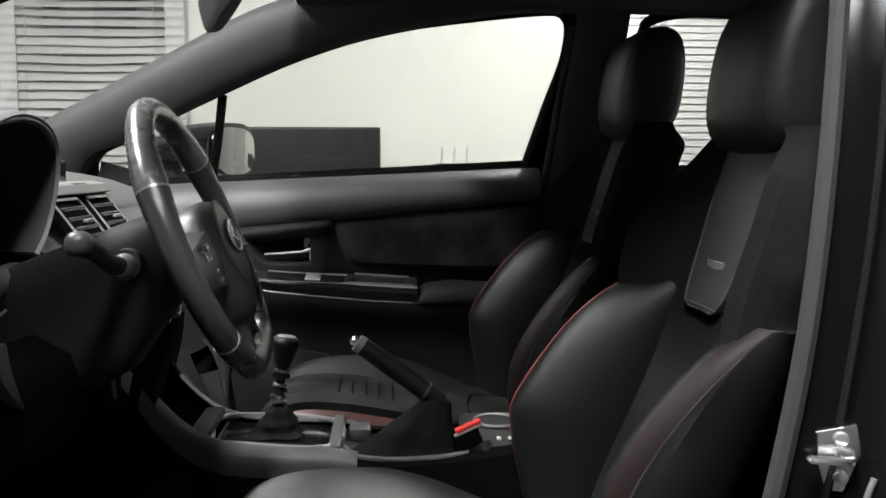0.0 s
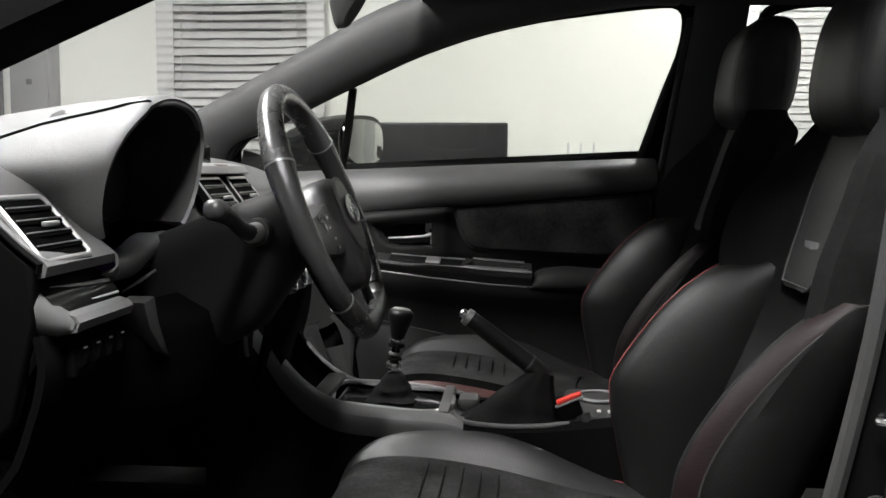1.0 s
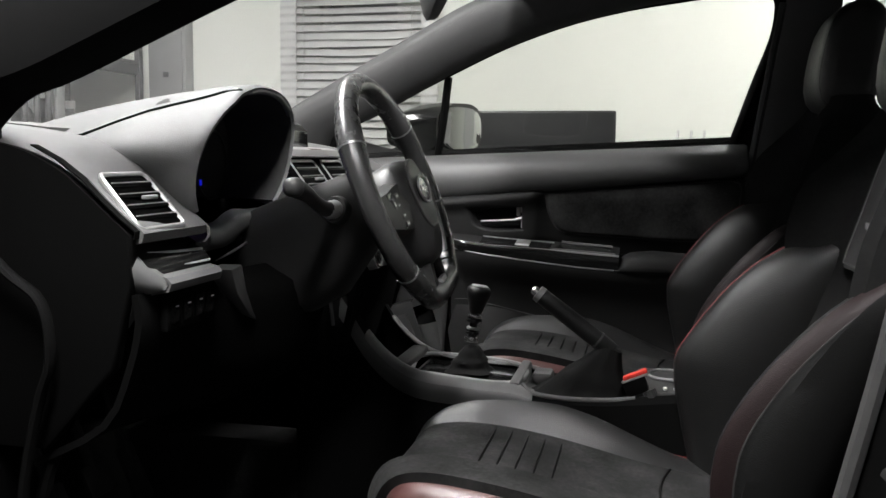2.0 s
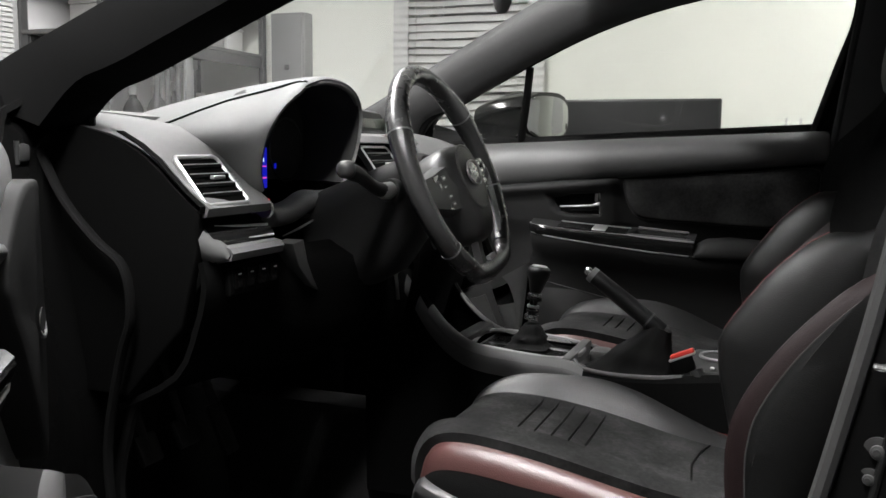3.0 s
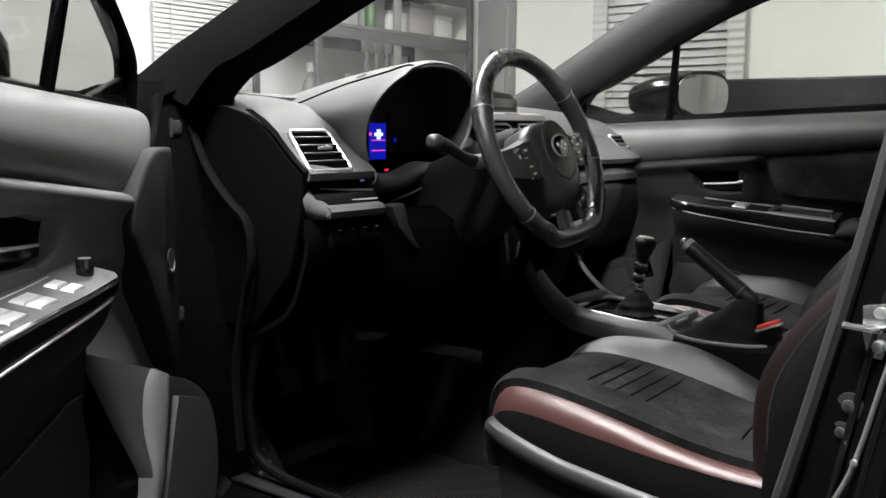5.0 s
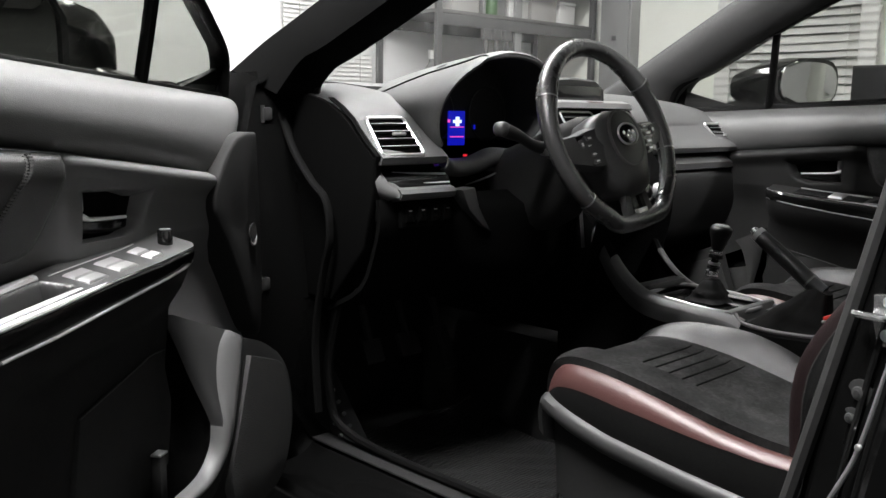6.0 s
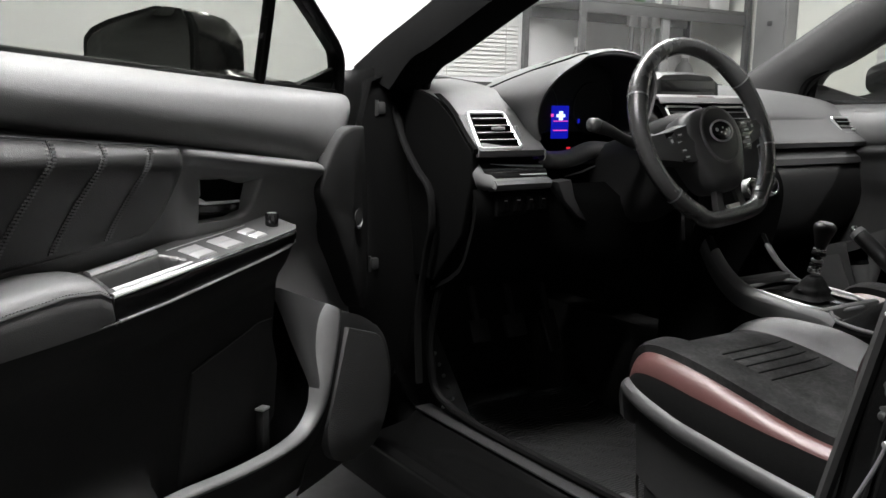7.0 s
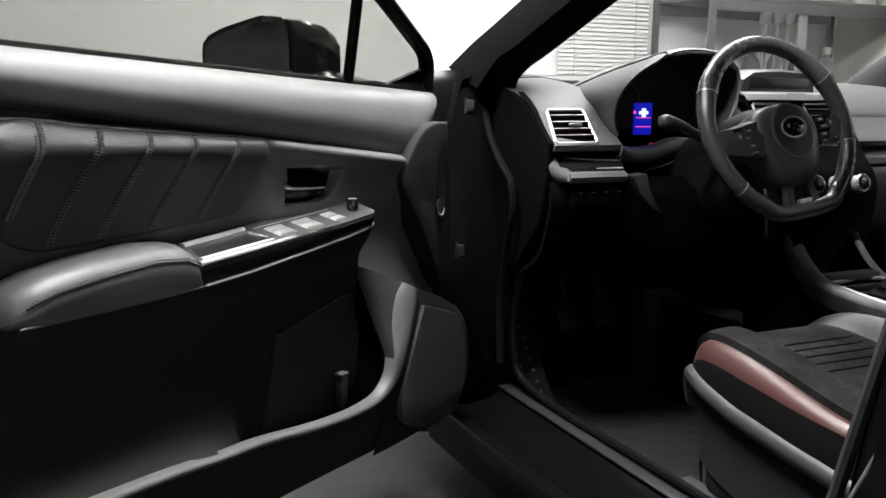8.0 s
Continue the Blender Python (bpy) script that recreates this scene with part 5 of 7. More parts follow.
        part("side_trim", sheet(trim, 0.005), PLASTIC_M, th, "grey plastic seat base trim")
        part("side_skirt", sheet(skirt, 0.004), DARK, th)
    # front skirt and base
    part("cushion_front", sheet([[(0.012 + 0.25 * (0.44 - z) + 4 * u ** 4 * 8, Y(u), z) for z in (0.44, 0.36, 0.22)] for u in (-0.19, -0.15, -0.1, 0, 0.1, 0.15, 0.19)], 0.012), DARK, th)
    part("seat_frame", box((0.04, Y(-0.20), 0.165), (0.52, Y(0.20), 0.36), 0.02), DARK, th)
    for s in (-1, 1):
        part("seat_rail", box((-0.03, Y(s * 0.19 - 0.02), 0.111), (0.56, Y(s * 0.19 + 0.02), 0.166), 0.006), STEEL_D, th)
    # backrest
    core = []
    for z, w in ((0.42, 0.20), (0.55, 0.205), (0.70, 0.21), (0.82, 0.213), (0.88, 0.215), (0.95, 0.214), (1.0, 0.208), (1.04, 0.196), (1.07, 0.172), (1.088, 0.13)):
        c = backx(min(z, 1.08))
        fwd = 0.0 if z < 0.7 else 0.085 * min(1, (z - 0.7) / 0.16) * (1 if z < 0.95 else max(0.25, 1 - (z - 0.95) / 0.14))
        th2 = 0.095 if z < 1.05 else 0.07
        near = 0.0 if z < 0.7 else 0.042 * min(1, (z - 0.7) / 0.16) * (1 if z < 1.03 else max(0.4, 1 - (z - 1.03) / 0.1))
        core.append([(c + th2, Y(-w * 0.8), z), (c + 0.05, Y(-w), z), (c + 0.014 - near, Y(-w * 0.97), z), (c - near, Y(-w * 0.86), z), (c + 0.006 - near * 0.6, Y(-w * 0.74), z), (c + 0.018 - near * 0.06, Y(-w * 0.56), z), (c + 0.020, Y(0), z), (c + 0.018 - fwd * 0.06, Y(w * 0.52), z), (c - fwd * 0.55, Y(w * 0.70), z), (c - fwd, Y(w * 0.86), z), (c + 0.012 - fwd, Y(w * 0.97), z), (c + 0.05, Y(w), z), (c + th2, Y(w * 0.8), z)])
    core = [[tuple(r[i]) for i in range(13)] for r in zip_spl(core, 3)]
    part("backrest", loft(bmesh.new(), core), SUEDE_SHADED, th, "black suede backrest with shoulder wings", 50)
    front = spl([(0.40, 0.478), (0.465, 0.462), (0.56, 0.442), (0.60, 0.438), (0.646, 0.444), (0.742, 0.510), (0.80, 0.565), (0.835, 0.615), (0.852, 0.655)], 3)
    front_near = spl([(0.40, 0.492), (0.47, 0.483), (0.53, 0.480), (0.56, 0.482), (0.60, 0.490), (0.655, 0.517), (0.72, 0.563), (0.787, 0.627), (0.829, 0.686)], 3)
    for s in (-1, 1):
        rings, pipe, stripe, outer = [], [], [], []
        for z, f in (front_near if s < 0 else front):
            c = max(backx(z) + 0.02, f + 0.03)
            a = 0.008 * (s < 0)
            rings.append([(x, Y(s * y), z) for x, y in ((c, 0.112), (c - 0.5 * (c - f), 0.128), (f + 0.022, 0.150), (f + 0.004, 0.172), (f, 0.188), (f + 0.005, 0.203), (f + 0.017, 0.214), (f + 0.03 + a, 0.2215), (c - 0.4 * (c - f), 0.232), (c + 0.02, 0.232), (c + 0.05, 0.20), (c + 0.05, 0.13))])
            pipe.append((f + 0.0205 + a, Y(s * 0.2235), z))
            stripe.append([(f + 0.002, Y(s * 0.2015), z), (f + 0.006, Y(s * 0.2080), z), (f + 0.0165, Y(s * 0.2185), z), (f + 0.021 + a, Y(s * 0.2220), z)])
            outer.append([(f + 0.022 + a, Y(s * 0.2235), z), (f + 0.032 + a, Y(s * 0.2285), z), (c - 0.6 * (c - f), Y(s * 0.2370), z), (c - 0.3 * (c - f), Y(s * 0.2405), z), (c + 0.02, Y(s * 0.2375), z), (c + 0.05, Y(s * 0.2090), z)])
        bo = part("back_bolster", loft(bmesh.new(), rings), LEATHER, th, "black leather side bolster", 50)
        up = [k for k, q in enumerate(pipe) if q[2] > 0.43]
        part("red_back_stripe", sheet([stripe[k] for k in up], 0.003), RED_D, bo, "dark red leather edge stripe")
        part("bolster_side", sheet(outer, 0.002), SIDE_L, bo, "", 60)
        part("piping", tube(pipe, 0.0022, 6), DARK, bo)
        part("red_piping", tube([stripe[k][0] for k in up], 0.0016, 6), RED_THREAD, bo)
    # bright centre panel with its badge
    rows = []
    for z, w in ((0.822, 0.050), (0.828, 0.064), (0.845, 0.074), (0.90, 0.086), (0.97, 0.098), (1.05, 0.106), (1.082, 0.108)):
        c = backx(min(z, 1.08)) + 0.012
        rows.append([(c + 0.006, Y(-w), z), (c - 0.007, Y(-w * 0.97), z), (c - 0.008, Y(-w * 0.9), z), (c - 0.005, Y(0), z), (c - 0.008, Y(w * 0.9), z), (c - 0.007, Y(w * 0.97), z), (c + 0.006, Y(w), z)])
    pn = part("centre_panel", sheet(rows, 0.004), PANEL, th, "grey smooth leather centre panel")
    edge = [(backx(z) + 0.005, w * s, z) for s, zz in ((-1, (1.06, 0.97, 0.90, 0.845, 0.828)), (1, (0.828, 0.845, 0.90, 0.97, 1.06))) for z, w in [(q, {1.06: 0.105, 0.97: 0.097, 0.90: 0.085, 0.845: 0.073, 0.828: 0.062}[q]) for q in zz]]
    part("panel_seam", tube([(x, Y(u), z) for x, u, z in edge], 0.002, 6), PLASTIC_G, pn)
    bz = 0.888
    bm = bmesh.new()
    for k in range(6):
        u = -0.027 + 0.0108 * k
        box((backx(bz) + 0.0045, Y(u - 0.0044), bz - 0.0065), (backx(bz) + 0.0072, Y(u + 0.0044), bz + 0.0065), 0.0008, 1, bm=bm)
    part("badge", bm, STEEL, pn, "small pale embroidered badge")
    # headrest
    rings = []
    for u, hx, hz in ((-0.125, 0.030, 0.075), (-0.122, 0.048, 0.098), (-0.108, 0.062, 0.115), (-0.06, 0.070, 0.122), (0.06, 0.070, 0.122), (0.108, 0.062, 0.115), (0.122, 0.048, 0.098), (0.125, 0.030, 0.075)):
        r = []
        for k in range(24):
            a = 2 * math.pi * k / 24
            cc, ss = math.cos(a), math.sin(a)
            q = (abs(cc) ** 2.8 + abs(ss) ** 2.8) ** (-1 / 2.8)
            zz = hz * ss * q
            r.append((0.800 + hx * cc * q * (1.05 - 0.5 * zz) + 0.12 * zz + 0.012 * (1 - (u / 0.125) ** 2) * (cc < 0), Y(u), 1.172 + zz))
        rings.append(r)
    hr = part("headrest", loft(bmesh.new(), rings), HEADREST, th, "matte black headrest", 50)
    for s in (-1, 1):
        ring = [(0.800 + 0.0615 * cc * (1.05 - 0.5 * zz) + 0.12 * zz + 0.0035 * (cc < 0), Y(s * 0.106), 1.172 + zz) for cc, zz in [(math.cos(a) * (abs(math.cos(a)) ** 2.8 + abs(math.sin(a)) ** 2.8) ** (-1 / 2.8), 0.1140 * math.sin(a) * (abs(math.cos(a)) ** 2.8 + abs(math.sin(a)) ** 2.8) ** (-1 / 2.8)) for a in [2 * math.pi * k / 32 for k in range(32)]]]
        part("headrest_seam", tube(ring, 0.0018, 6, closed=True), DARK, hr)
        part("headrest_post", tube([(0.79, Y(s * 0.07), 1.04), (0.795, Y(s * 0.07), 1.14)], 0.006, 10), CHROME, th)
        part("post_sleeve", disc((0.79, Y(s * 0.07), 1.090), (0, 0, 1), 0.013, 0.02, 14, 0.002), PLASTIC, th)
    return th


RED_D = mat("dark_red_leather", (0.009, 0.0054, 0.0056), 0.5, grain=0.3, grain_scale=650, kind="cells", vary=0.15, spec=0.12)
s1 = seat(-0.360, "black leather and suede sports seat with red stripes, driver's")
s2 = copy_thing(s1, pose(0.3, 0.355, 0.152))
tagged(s2, "black leather and suede sports seat with red stripes, front passenger's")
part("sewn_tag", box((0.731, 0.142, 0.982), (0.743, 0.148, 1.024), 0.001, turn=Euler((0, radians(20), 0)).to_matrix()), WHITE, s2, "small white sewn tag")

# ---- seat belt buckle and belt tongue ----
bk = thing("seat_belt_buckle", (0.37, -0.135, 0.40), "black seat belt buckle with a red release button", "seat belt buckle")
part("stalk", tube(spl([(0.46, -0.14, 0.40), (0.42, -0.135, 0.50), (0.395, -0.125, 0.555)], 4), 0.013, 10), PLASTIC, bk)
tb = Euler((0, radians(-24), 0)).to_matrix()
part("buckle_body", box((0.346, -0.136, 0.545), (0.392, -0.114, 0.584), 0.007, turn=tb), JAMB, bk)
part("release_button", box((0.345, -0.139, 0.581), (0.393, -0.122, 0.590), 0.003, turn=tb), BUCKLE_RED, bk, "bright red release button")
part("button_bezel", box((0.342, -0.139, 0.577), (0.396, -0.119, 0.583), 0.003, turn=tb), SATIN, bk)

# ---- dashboard ----
dash = thing("dashboard", (-0.5, YC, 0.6), "dark grey soft dashboard with silver-framed air vents", "dashboard")
YD0, YD1 = -0.765, 0.700


def ys(n):
    return [YD0 + (YD1 - YD0) * k / n for k in range(n + 1)]


# top pad: long soft roll from the windscreen to the vents
SPANS = ([YD0 + 0.011 * k for k in range(17)], [-0.255 + 0.0531 * k for k in range(19)])
for span_ in SPANS:
    rows = []
    for y in span_:
        v = (y - YC) / 0.74
        sink = 0.018 * abs(v) ** 6
        rows.append([(x, y, z - sink) for x, z in spl([(-0.90, 1.030), (-0.80, 1.036), (-0.66, 1.032), (-0.535, 1.020), (-0.447, 1.003), (-0.390, 0.978), (-0.352, 0.950), (-0.345, 0.935)], 3)])
    part("top_pad", sheet(rows, 0.01), SOFT, dash, "soft grey dashboard top")
part("top_pad", sheet([[(x, y, z) for x, z in ((-0.90, 1.030), (-0.80, 1.036), (-0.66, 1.032), (-0.535, 1.020))] for y in (-0.590, -0.45, -0.255)], 0.01), SOFT, dash)
# vertical face with the vents
for span_ in SPANS:
    rows = [[(x, y, z) for x, z in spl([(-0.354, 0.950), (-0.332, 0.928), (-0.304, 0.903), (-0.278, 0.883), (-0.280, 0.877), (-0.318, 0.873)], 3)] for y in span_]
    part("upper_face", sheet(rows, 0.008), SOFT, dash)
part("cluster_sill", sheet([[(x, y, z) for x, z in ((-0.405, 0.860), (-0.33, 0.852), (-0.292, 0.846))] for y in (-0.588, -0.45, -0.25)], 0.006), DARK, dash)
# gloss strip, its bright lines, and the grey ledge that wraps up round its outer end
rows = [[(x, y, z) for x, z in ((-0.330, 0.866), (-0.306, 0.860), (-0.290, 0.850), (-0.276, 0.834), (-0.272, 0.824), (-0.285, 0.816))] for y in (-0.752, -0.74, -0.70, -0.64, -0.578)]
part("trim_strip", sheet(rows, 0.004), GLOSS, dash, "gloss black trim strip")
rows = [[(x, y, z) for x, z in ((-0.315, 0.858), (-0.290, 0.852), (-0.276, 0.838), (-0.276, 0.826), (-0.30, 0.818))] for y in ys(24) if y > 0.14]
part("trim_strip", sheet(rows, 0.004), SOFT, dash)
part("chrome_line", tube([(-0.296, -0.738, 0.852), (-0.291, -0.72, 0.851), (-0.285, -0.65, 0.848), (-0.282, -0.582, 0.846)], [0.0046, 0.0040, 0.0030, 0.0030], 8), SILVER_LIT, dash, "bright satin metal line")
part("chrome_line", tube([(-0.274, -0.70, 0.831), (-0.271, -0.62, 0.830), (-0.270, -0.580, 0.830)], [0.0010, 0.0016, 0.0020], 8), SILVER_LIT, dash)
rows = [[(x, y, z) for x, z in ((-0.300, 0.819), (-0.268, 0.820), (-0.256, 0.817), (-0.252, 0.812), (-0.254, 0.805), (-0.285, 0.798))] for y in (-0.732, -0.715, -0.66, -0.60, -0.586, -0.580)]
part("silver_ledge", sheet(rows, 0.004), PANEL_D, dash, "grey ledge under the trim")
rows = []
for y, z, x, w in ((-0.775, 0.866, -0.300, 0.010), (-0.770, 0.852, -0.290, 0.013), (-0.758, 0.834, -0.277, 0.015), (-0.744, 0.820, -0.266, 0.015), (-0.730, 0.812, -0.258, 0.012)):
    rows.append([(x - 0.03, y + w * 1.1, z + w * 0.5), (x - 0.004, y + w, z + w * 0.45), (x + 0.002, y + w * 0.5, z + 0.001), (x, y - 0.004, z - w * 0.5), (x - 0.02, y - 0.010, z - w * 0.9), (x - 0.05, y - 0.012, z - w)])
rows = [[(a, max(b, -0.772), c) for a, b, c in r] for r in zip_spl(rows, 3)]
part("ledge_wrap", sheet(rows, 0.003), PANEL_D, dash, "", 70)
# lower panels
rows = [[(x, y, z) for x, z in [(a + 0.105 * math.exp(-((y + 0.34) / 0.15) ** 2) * min(1, (0.81 - b) / 0.05 + 0.3), b) for a, b in spl([(-0.29, 0.80), (-0.285, 0.76), (-0.30, 0.70), (-0.34, 0.62), (-0.45, 0.56)], 3)]] for y in ys(40) if y < -0.17]
part("knee_panel", sheet(rows, 0.01), BLACK_SHADED, dash, "", 60)
rows = [[(x, y, z) for x, z in spl([(-0.30, 0.82), (-0.285, 0.79), (-0.29, 0.72), (-0.32, 0.64), (-0.42, 0.58)], 3)] for y in ys(20) if y > 0.08]
part("glovebox_lid", sheet(rows, 0.01), PLASTIC, dash)
part("end_cap", prism([(-0.88, 0.58), (-0.88, 1.02)] + [tuple(p) for p in spl([(-0.60, 1.018), (-0.52, 1.010), (-0.45, 0.996), (-0.394, 0.972), (-0.354, 0.944), (-0.318, 0.912), (-0.280, 0.880)], 4)] + [(-0.284, 0.82), (-0.31, 0.70), (-0.42, 0.58)], lambda a, b, c: (a, c, b), YD0 - 0.012, YD0 + 0.01, 0.006), BLACK_SHADED, dash)
part("end_cap", prism([(-0.88, 1.02), (-0.60, 1.018), (-0.45, 0.995), (-0.37, 0.955), (-0.31, 0.875), (-0.29, 0.82), (-0.31, 0.70), (-0.42, 0.58), (-0.88, 0.58)], lambda a, b, c: (a, c, b), YD1 - 0.01, YD1 + 0.012, 0.006), PLASTIC, dash)
# switch panel below the ledge
part("end_trim", sheet([[(x + 0.003, y, z + 0.003) for x, z in [(-0.430, 0.996), (-0.392, 0.977), (-0.354, 0.950), (-0.332, 0.928), (-0.304, 0.903), (-0.278, 0.883), (-0.280, 0.874)][i:]] for y, i in ((YD0 - 0.012, 0), (YD0 - 0.004, 0), (-0.7615, 0))], 0.002), BLACK_SHADED, dash, "black trim at the dashboard end")
part("knee_trim", prism([(-0.574, 0.814), (-0.536, 0.818), (-0.527, 0.776), (-0.483, 0.721), (-0.51, 0.734), (-0.553, 0.773)], lambda a, b, c: (c, a, b), -0.275, -0.236, 0.003), PLASTIC_M, dash, "dark trim beside the steering column")
swp = part("switch_panel", box((-0.275, -0.72, 0.742), (-0.262, -0.575, 0.795), 0.004), BLACK_SHADED, dash)
for y in (-0.70, -0.665, -0.63, -0.595):
    part("switch", box((-0.263, y - 0.013, 0.752), (-0.259, y + 0.013, 0.786), 0.003), JAMB, swp)
    part("switch_mark", box((-0.2585, y - 0.004, 0.776), (-0.2572, y + 0.004, 0.778)), THREAD, swp)
# demister slot on top
part("demister_vent", box((-0.72, -0.70, 1.030), (-0.64, -0.55, 1.0375), 0.002), DARK, dash)
for k in range(6):
    part("demister_fin", box((-0.712 + 0.013 * k, -0.695, 1.0372), (-0.708 + 0.013 * k, -0.555, 1.0392)), PLASTIC, dash)


def air_vent(c_tl, c_tr, c_br, c_bl, name, slats=4):
    """A framed vent between four corners given in order round it."""
    q = [Vector(p) for p in (c_tl, c_tr, c_br, c_bl)]
    n = (q[1] - q[0]).cross(q[3] - q[0]).normalized()
    if n.x < 0:
        n = -n
    fr = []
    for a, b in zip(q, q[1:] + q[:1]):
        for u in (0.06, 0.2, 0.5, 0.8, 0.94):
            fr.append(a + (b - a) * u)
    v = part(name, tube(fr, 0.0046, 8, closed=True), SATIN, dash, "satin silver vent frame")
    mid = sum(q, Vector()) / 4
    bm = bmesh.new()
    inner = [p + (mid - p) * 0.03 for p in q]
    f = [bm.verts.new(p + n * 0.0015) for p in inner]
    bm.faces.new(f)
    bmesh.ops.solidify(bm, geom=bm.faces[:], thickness=0.002)
    part("vent_cavity", bm, JAMB, v)
    for k in range(slats):
        u = (k + 1) / (slats + 1)
        a, b = q[0] + (q[3] - q[0]) * u, q[1] + (q[2] - q[1]) * u
        d = (b - a) * 0.03
        part("vent_slat", tube([a + d + n * 0.002, b - d + n * 0.002], 0.0022, 6, flat=2.2, up=n), JAMB, v)
        part("slat_edge", tube([a + d + n * 0.0065, b - d + n * 0.0065], 0.0008, 6), SATIN_D, v)
    cc = mid + n * 0.008 + (q[1] - q[0]) * 0.1
    part("vent_tab", box(tuple(cc - Vector((0.004, 0.016, 0.003))), tuple(cc + Vector((0.004, 0.016, 0.003))), 0.0015), SATIN, v)
    return v


air_vent((-0.346, -0.745, 0.959), (-0.334, -0.656, 0.960), (-0.272, -0.650, 0.888), (-0.277, -0.758, 0.887), "side_vent")
for k in range(5):
    part("vent_wheel_rib", box((-0.318 + 0.004 * k, -0.638, 0.930 - 0.005 * k), (-0.314 + 0.004 * k, -0.630, 0.934 - 0.005 * k), 0.001), SATIN_D, dash)
air_vent((-0.340, 0.565, 0.950), (-0.338, 0.675, 0.950), (-0.282, 0.69, 0.876), (-0.280, 0.59, 0.876), "side_vent")

# instrument hood: a sloping flank, a seam, and a raised visor over the dials
def hood_ring(x, yl, yr, zt, zb, lean, el):
    yc, hw, zc = (yl + yr) / 2, (yr - yl) / 2, zb + 0.5 * (zt - zb)
    r = []
    for k in range(37):
        a = radians(216 - 252 * k / 36)
        c, s = math.cos(a), math.sin(a)
        e = 2.2 if s < 0 else (el if c < 0 else 2.5)
        q = (abs(c) ** e + abs(s) ** e) ** (-1 / e)
        y = yc + hw * c * q + 0.022 * s * q
        up = 0.005 * max(0, min(1, (y + 0.505) / 0.015)) * max(0, min(1, (x + 0.42) / 0.10)) * (s > 0.2)
        r.append((x + lean * (s * q + 1) / 2, y, zc + (zt - zb) / 2 * s * q + up))
    return r


rings = zip_spl([hood_ring(*v) for v in ((-0.293, -0.600, -0.262, 1.092, 0.862, 0.040, 1.85), (-0.303, -0.602, -0.252, 1.097, 0.856, 0.034, 1.8), (-0.36, -0.600, -0.235, 1.096, 0.87, 0.024, 1.55), (-0.45, -0.605, -0.220, 1.087, 0.89, 0.01, 1.35), (-0.58, -0.575, -0.20, 1.068, 0.92, 0, 1.25), (-0.72, -0.50, -0.20, 1.042, 0.94, 0, 1.3), (-0.80, -0.46, -0.20, 1.015, 0.94, 0, 1.4))], 3)
part("instrument_hood", sheet(rings, 0.006), SOFT, dash, "soft grey instrument hood", 50)
lip = rings[0]
seam = []
for r in rings[1:14]:
    ys_ = float(np.interp(r[18][0], (-0.50, -0.39, -0.26), (-0.580, -0.506, -0.479)))
    for p, q in zip(r[4:20], r[5:21]):
        if p[1] <= ys_ < q[1]:
            f = (ys_ - p[1]) / (q[1] - p[1])
            seam.append(tuple(p[i] + (q[i] - p[i]) * f + 0.0052 * (i == 2) - 0.003 * (i == 1) for i in range(3)))
part("hood_seam", tube(seam, 0.003, 8), JAMB, dash)
vis = [(x - 0.003, y, z) for x, y, z in lip if -0.482 < y < -0.27 and z > 0.99]
part("hood_visor", tube(vis, [0.002] + [0.0055] * (len(vis) - 2) + [0.004], 10), SOFT, dash)
inner = []
for k, (x, s_) in enumerate(((0.0, 0.985), (-0.04, 0.95), (-0.10, 0.92), (-0.15, 0.90))):
    inner.append([(a + x, -0.425 + (y + 0.425) * s_, 0.985 + (z - 0.985) * s_) for a, y, z in lip])
part("hood_lining", sheet(inner, 0.003), DARK, dash)
part("cluster_face", prism([(y, z) for _, y, z in inner[-1]], lambda a, b, c: (c, a, b), -0.405, -0.386), DARK, dash)
prof = [(-0.318, 0.006), (-0.300, 0.003), (-0.290, 0.0), (-0.286, -0.004), (-0.285, -0.016), (-0.289, -0.022), (-0.305, -0.026)]
wave = spl([(-0.590, 0.884), (-0.578, 0.876), (-0.560, 0.870), (-0.530, 0.866), (-0.496, 0.866), (-0.465, 0.872), (-0.435, 0.882), (-0.405, 0.887), (-0.375, 0.886), (-0.345, 0.884), (-0.30, 0.884), (-0.265, 0.876)], 4)
cl = part("cluster_lower_trim", sheet([[(x + 0.018 * max(0.0, (-0.55 - y) / 0.04), y, zt + dz) for x, dz in prof] for y, zt in wave], 0.004), PLASTIC_G, dash, "grey scalloped trim under the dials", 80)
part("column_gap_edge", tube([(-0.300, -0.500, 0.818), (-0.294, -0.455, 0.828), (-0.280, -0.425, 0.842)], [0.0012, 0.0028, 0.002], 8), SATIN_D, dash)
for y in (-0.52, -0.345):
    part("gauge_ring", tube([(-0.384, y + 0.062 * math.cos(a), 0.972 + 0.062 * math.sin(a)) for a in [2 * math.pi * k / 24 for k in range(24)]], 0.002, 6, closed=True), PLASTIC, dash)
lc = part("lcd_display", box((-0.383, -0.476, 0.900), (-0.379, -0.424, 0.977), 0.001), LCD_BLUE, dash, "glowing blue driver display")
part("lcd_figures", box((-0.3788, -0.463, 0.950), (-0.378, -0.436, 0.957)), LCD_WHITE, lc)
part("lcd_figures", box((-0.3788, -0.455, 0.943), (-0.378, -0.443, 0.964)), LCD_WHITE, lc)
part("lcd_line", box((-0.3788, -0.472, 0.940), (-0.378, -0.428, 0.942)), LCD_PINK, lc)
part("lcd_line", box((-0.3788, -0.472, 0.918), (-0.378, -0.428, 0.9205)), LCD_PINK, lc)
part("lcd_line", box((-0.3788, -0.480, 0.951), (-0.378, -0.472, 0.958)), LCD_PINK, lc)
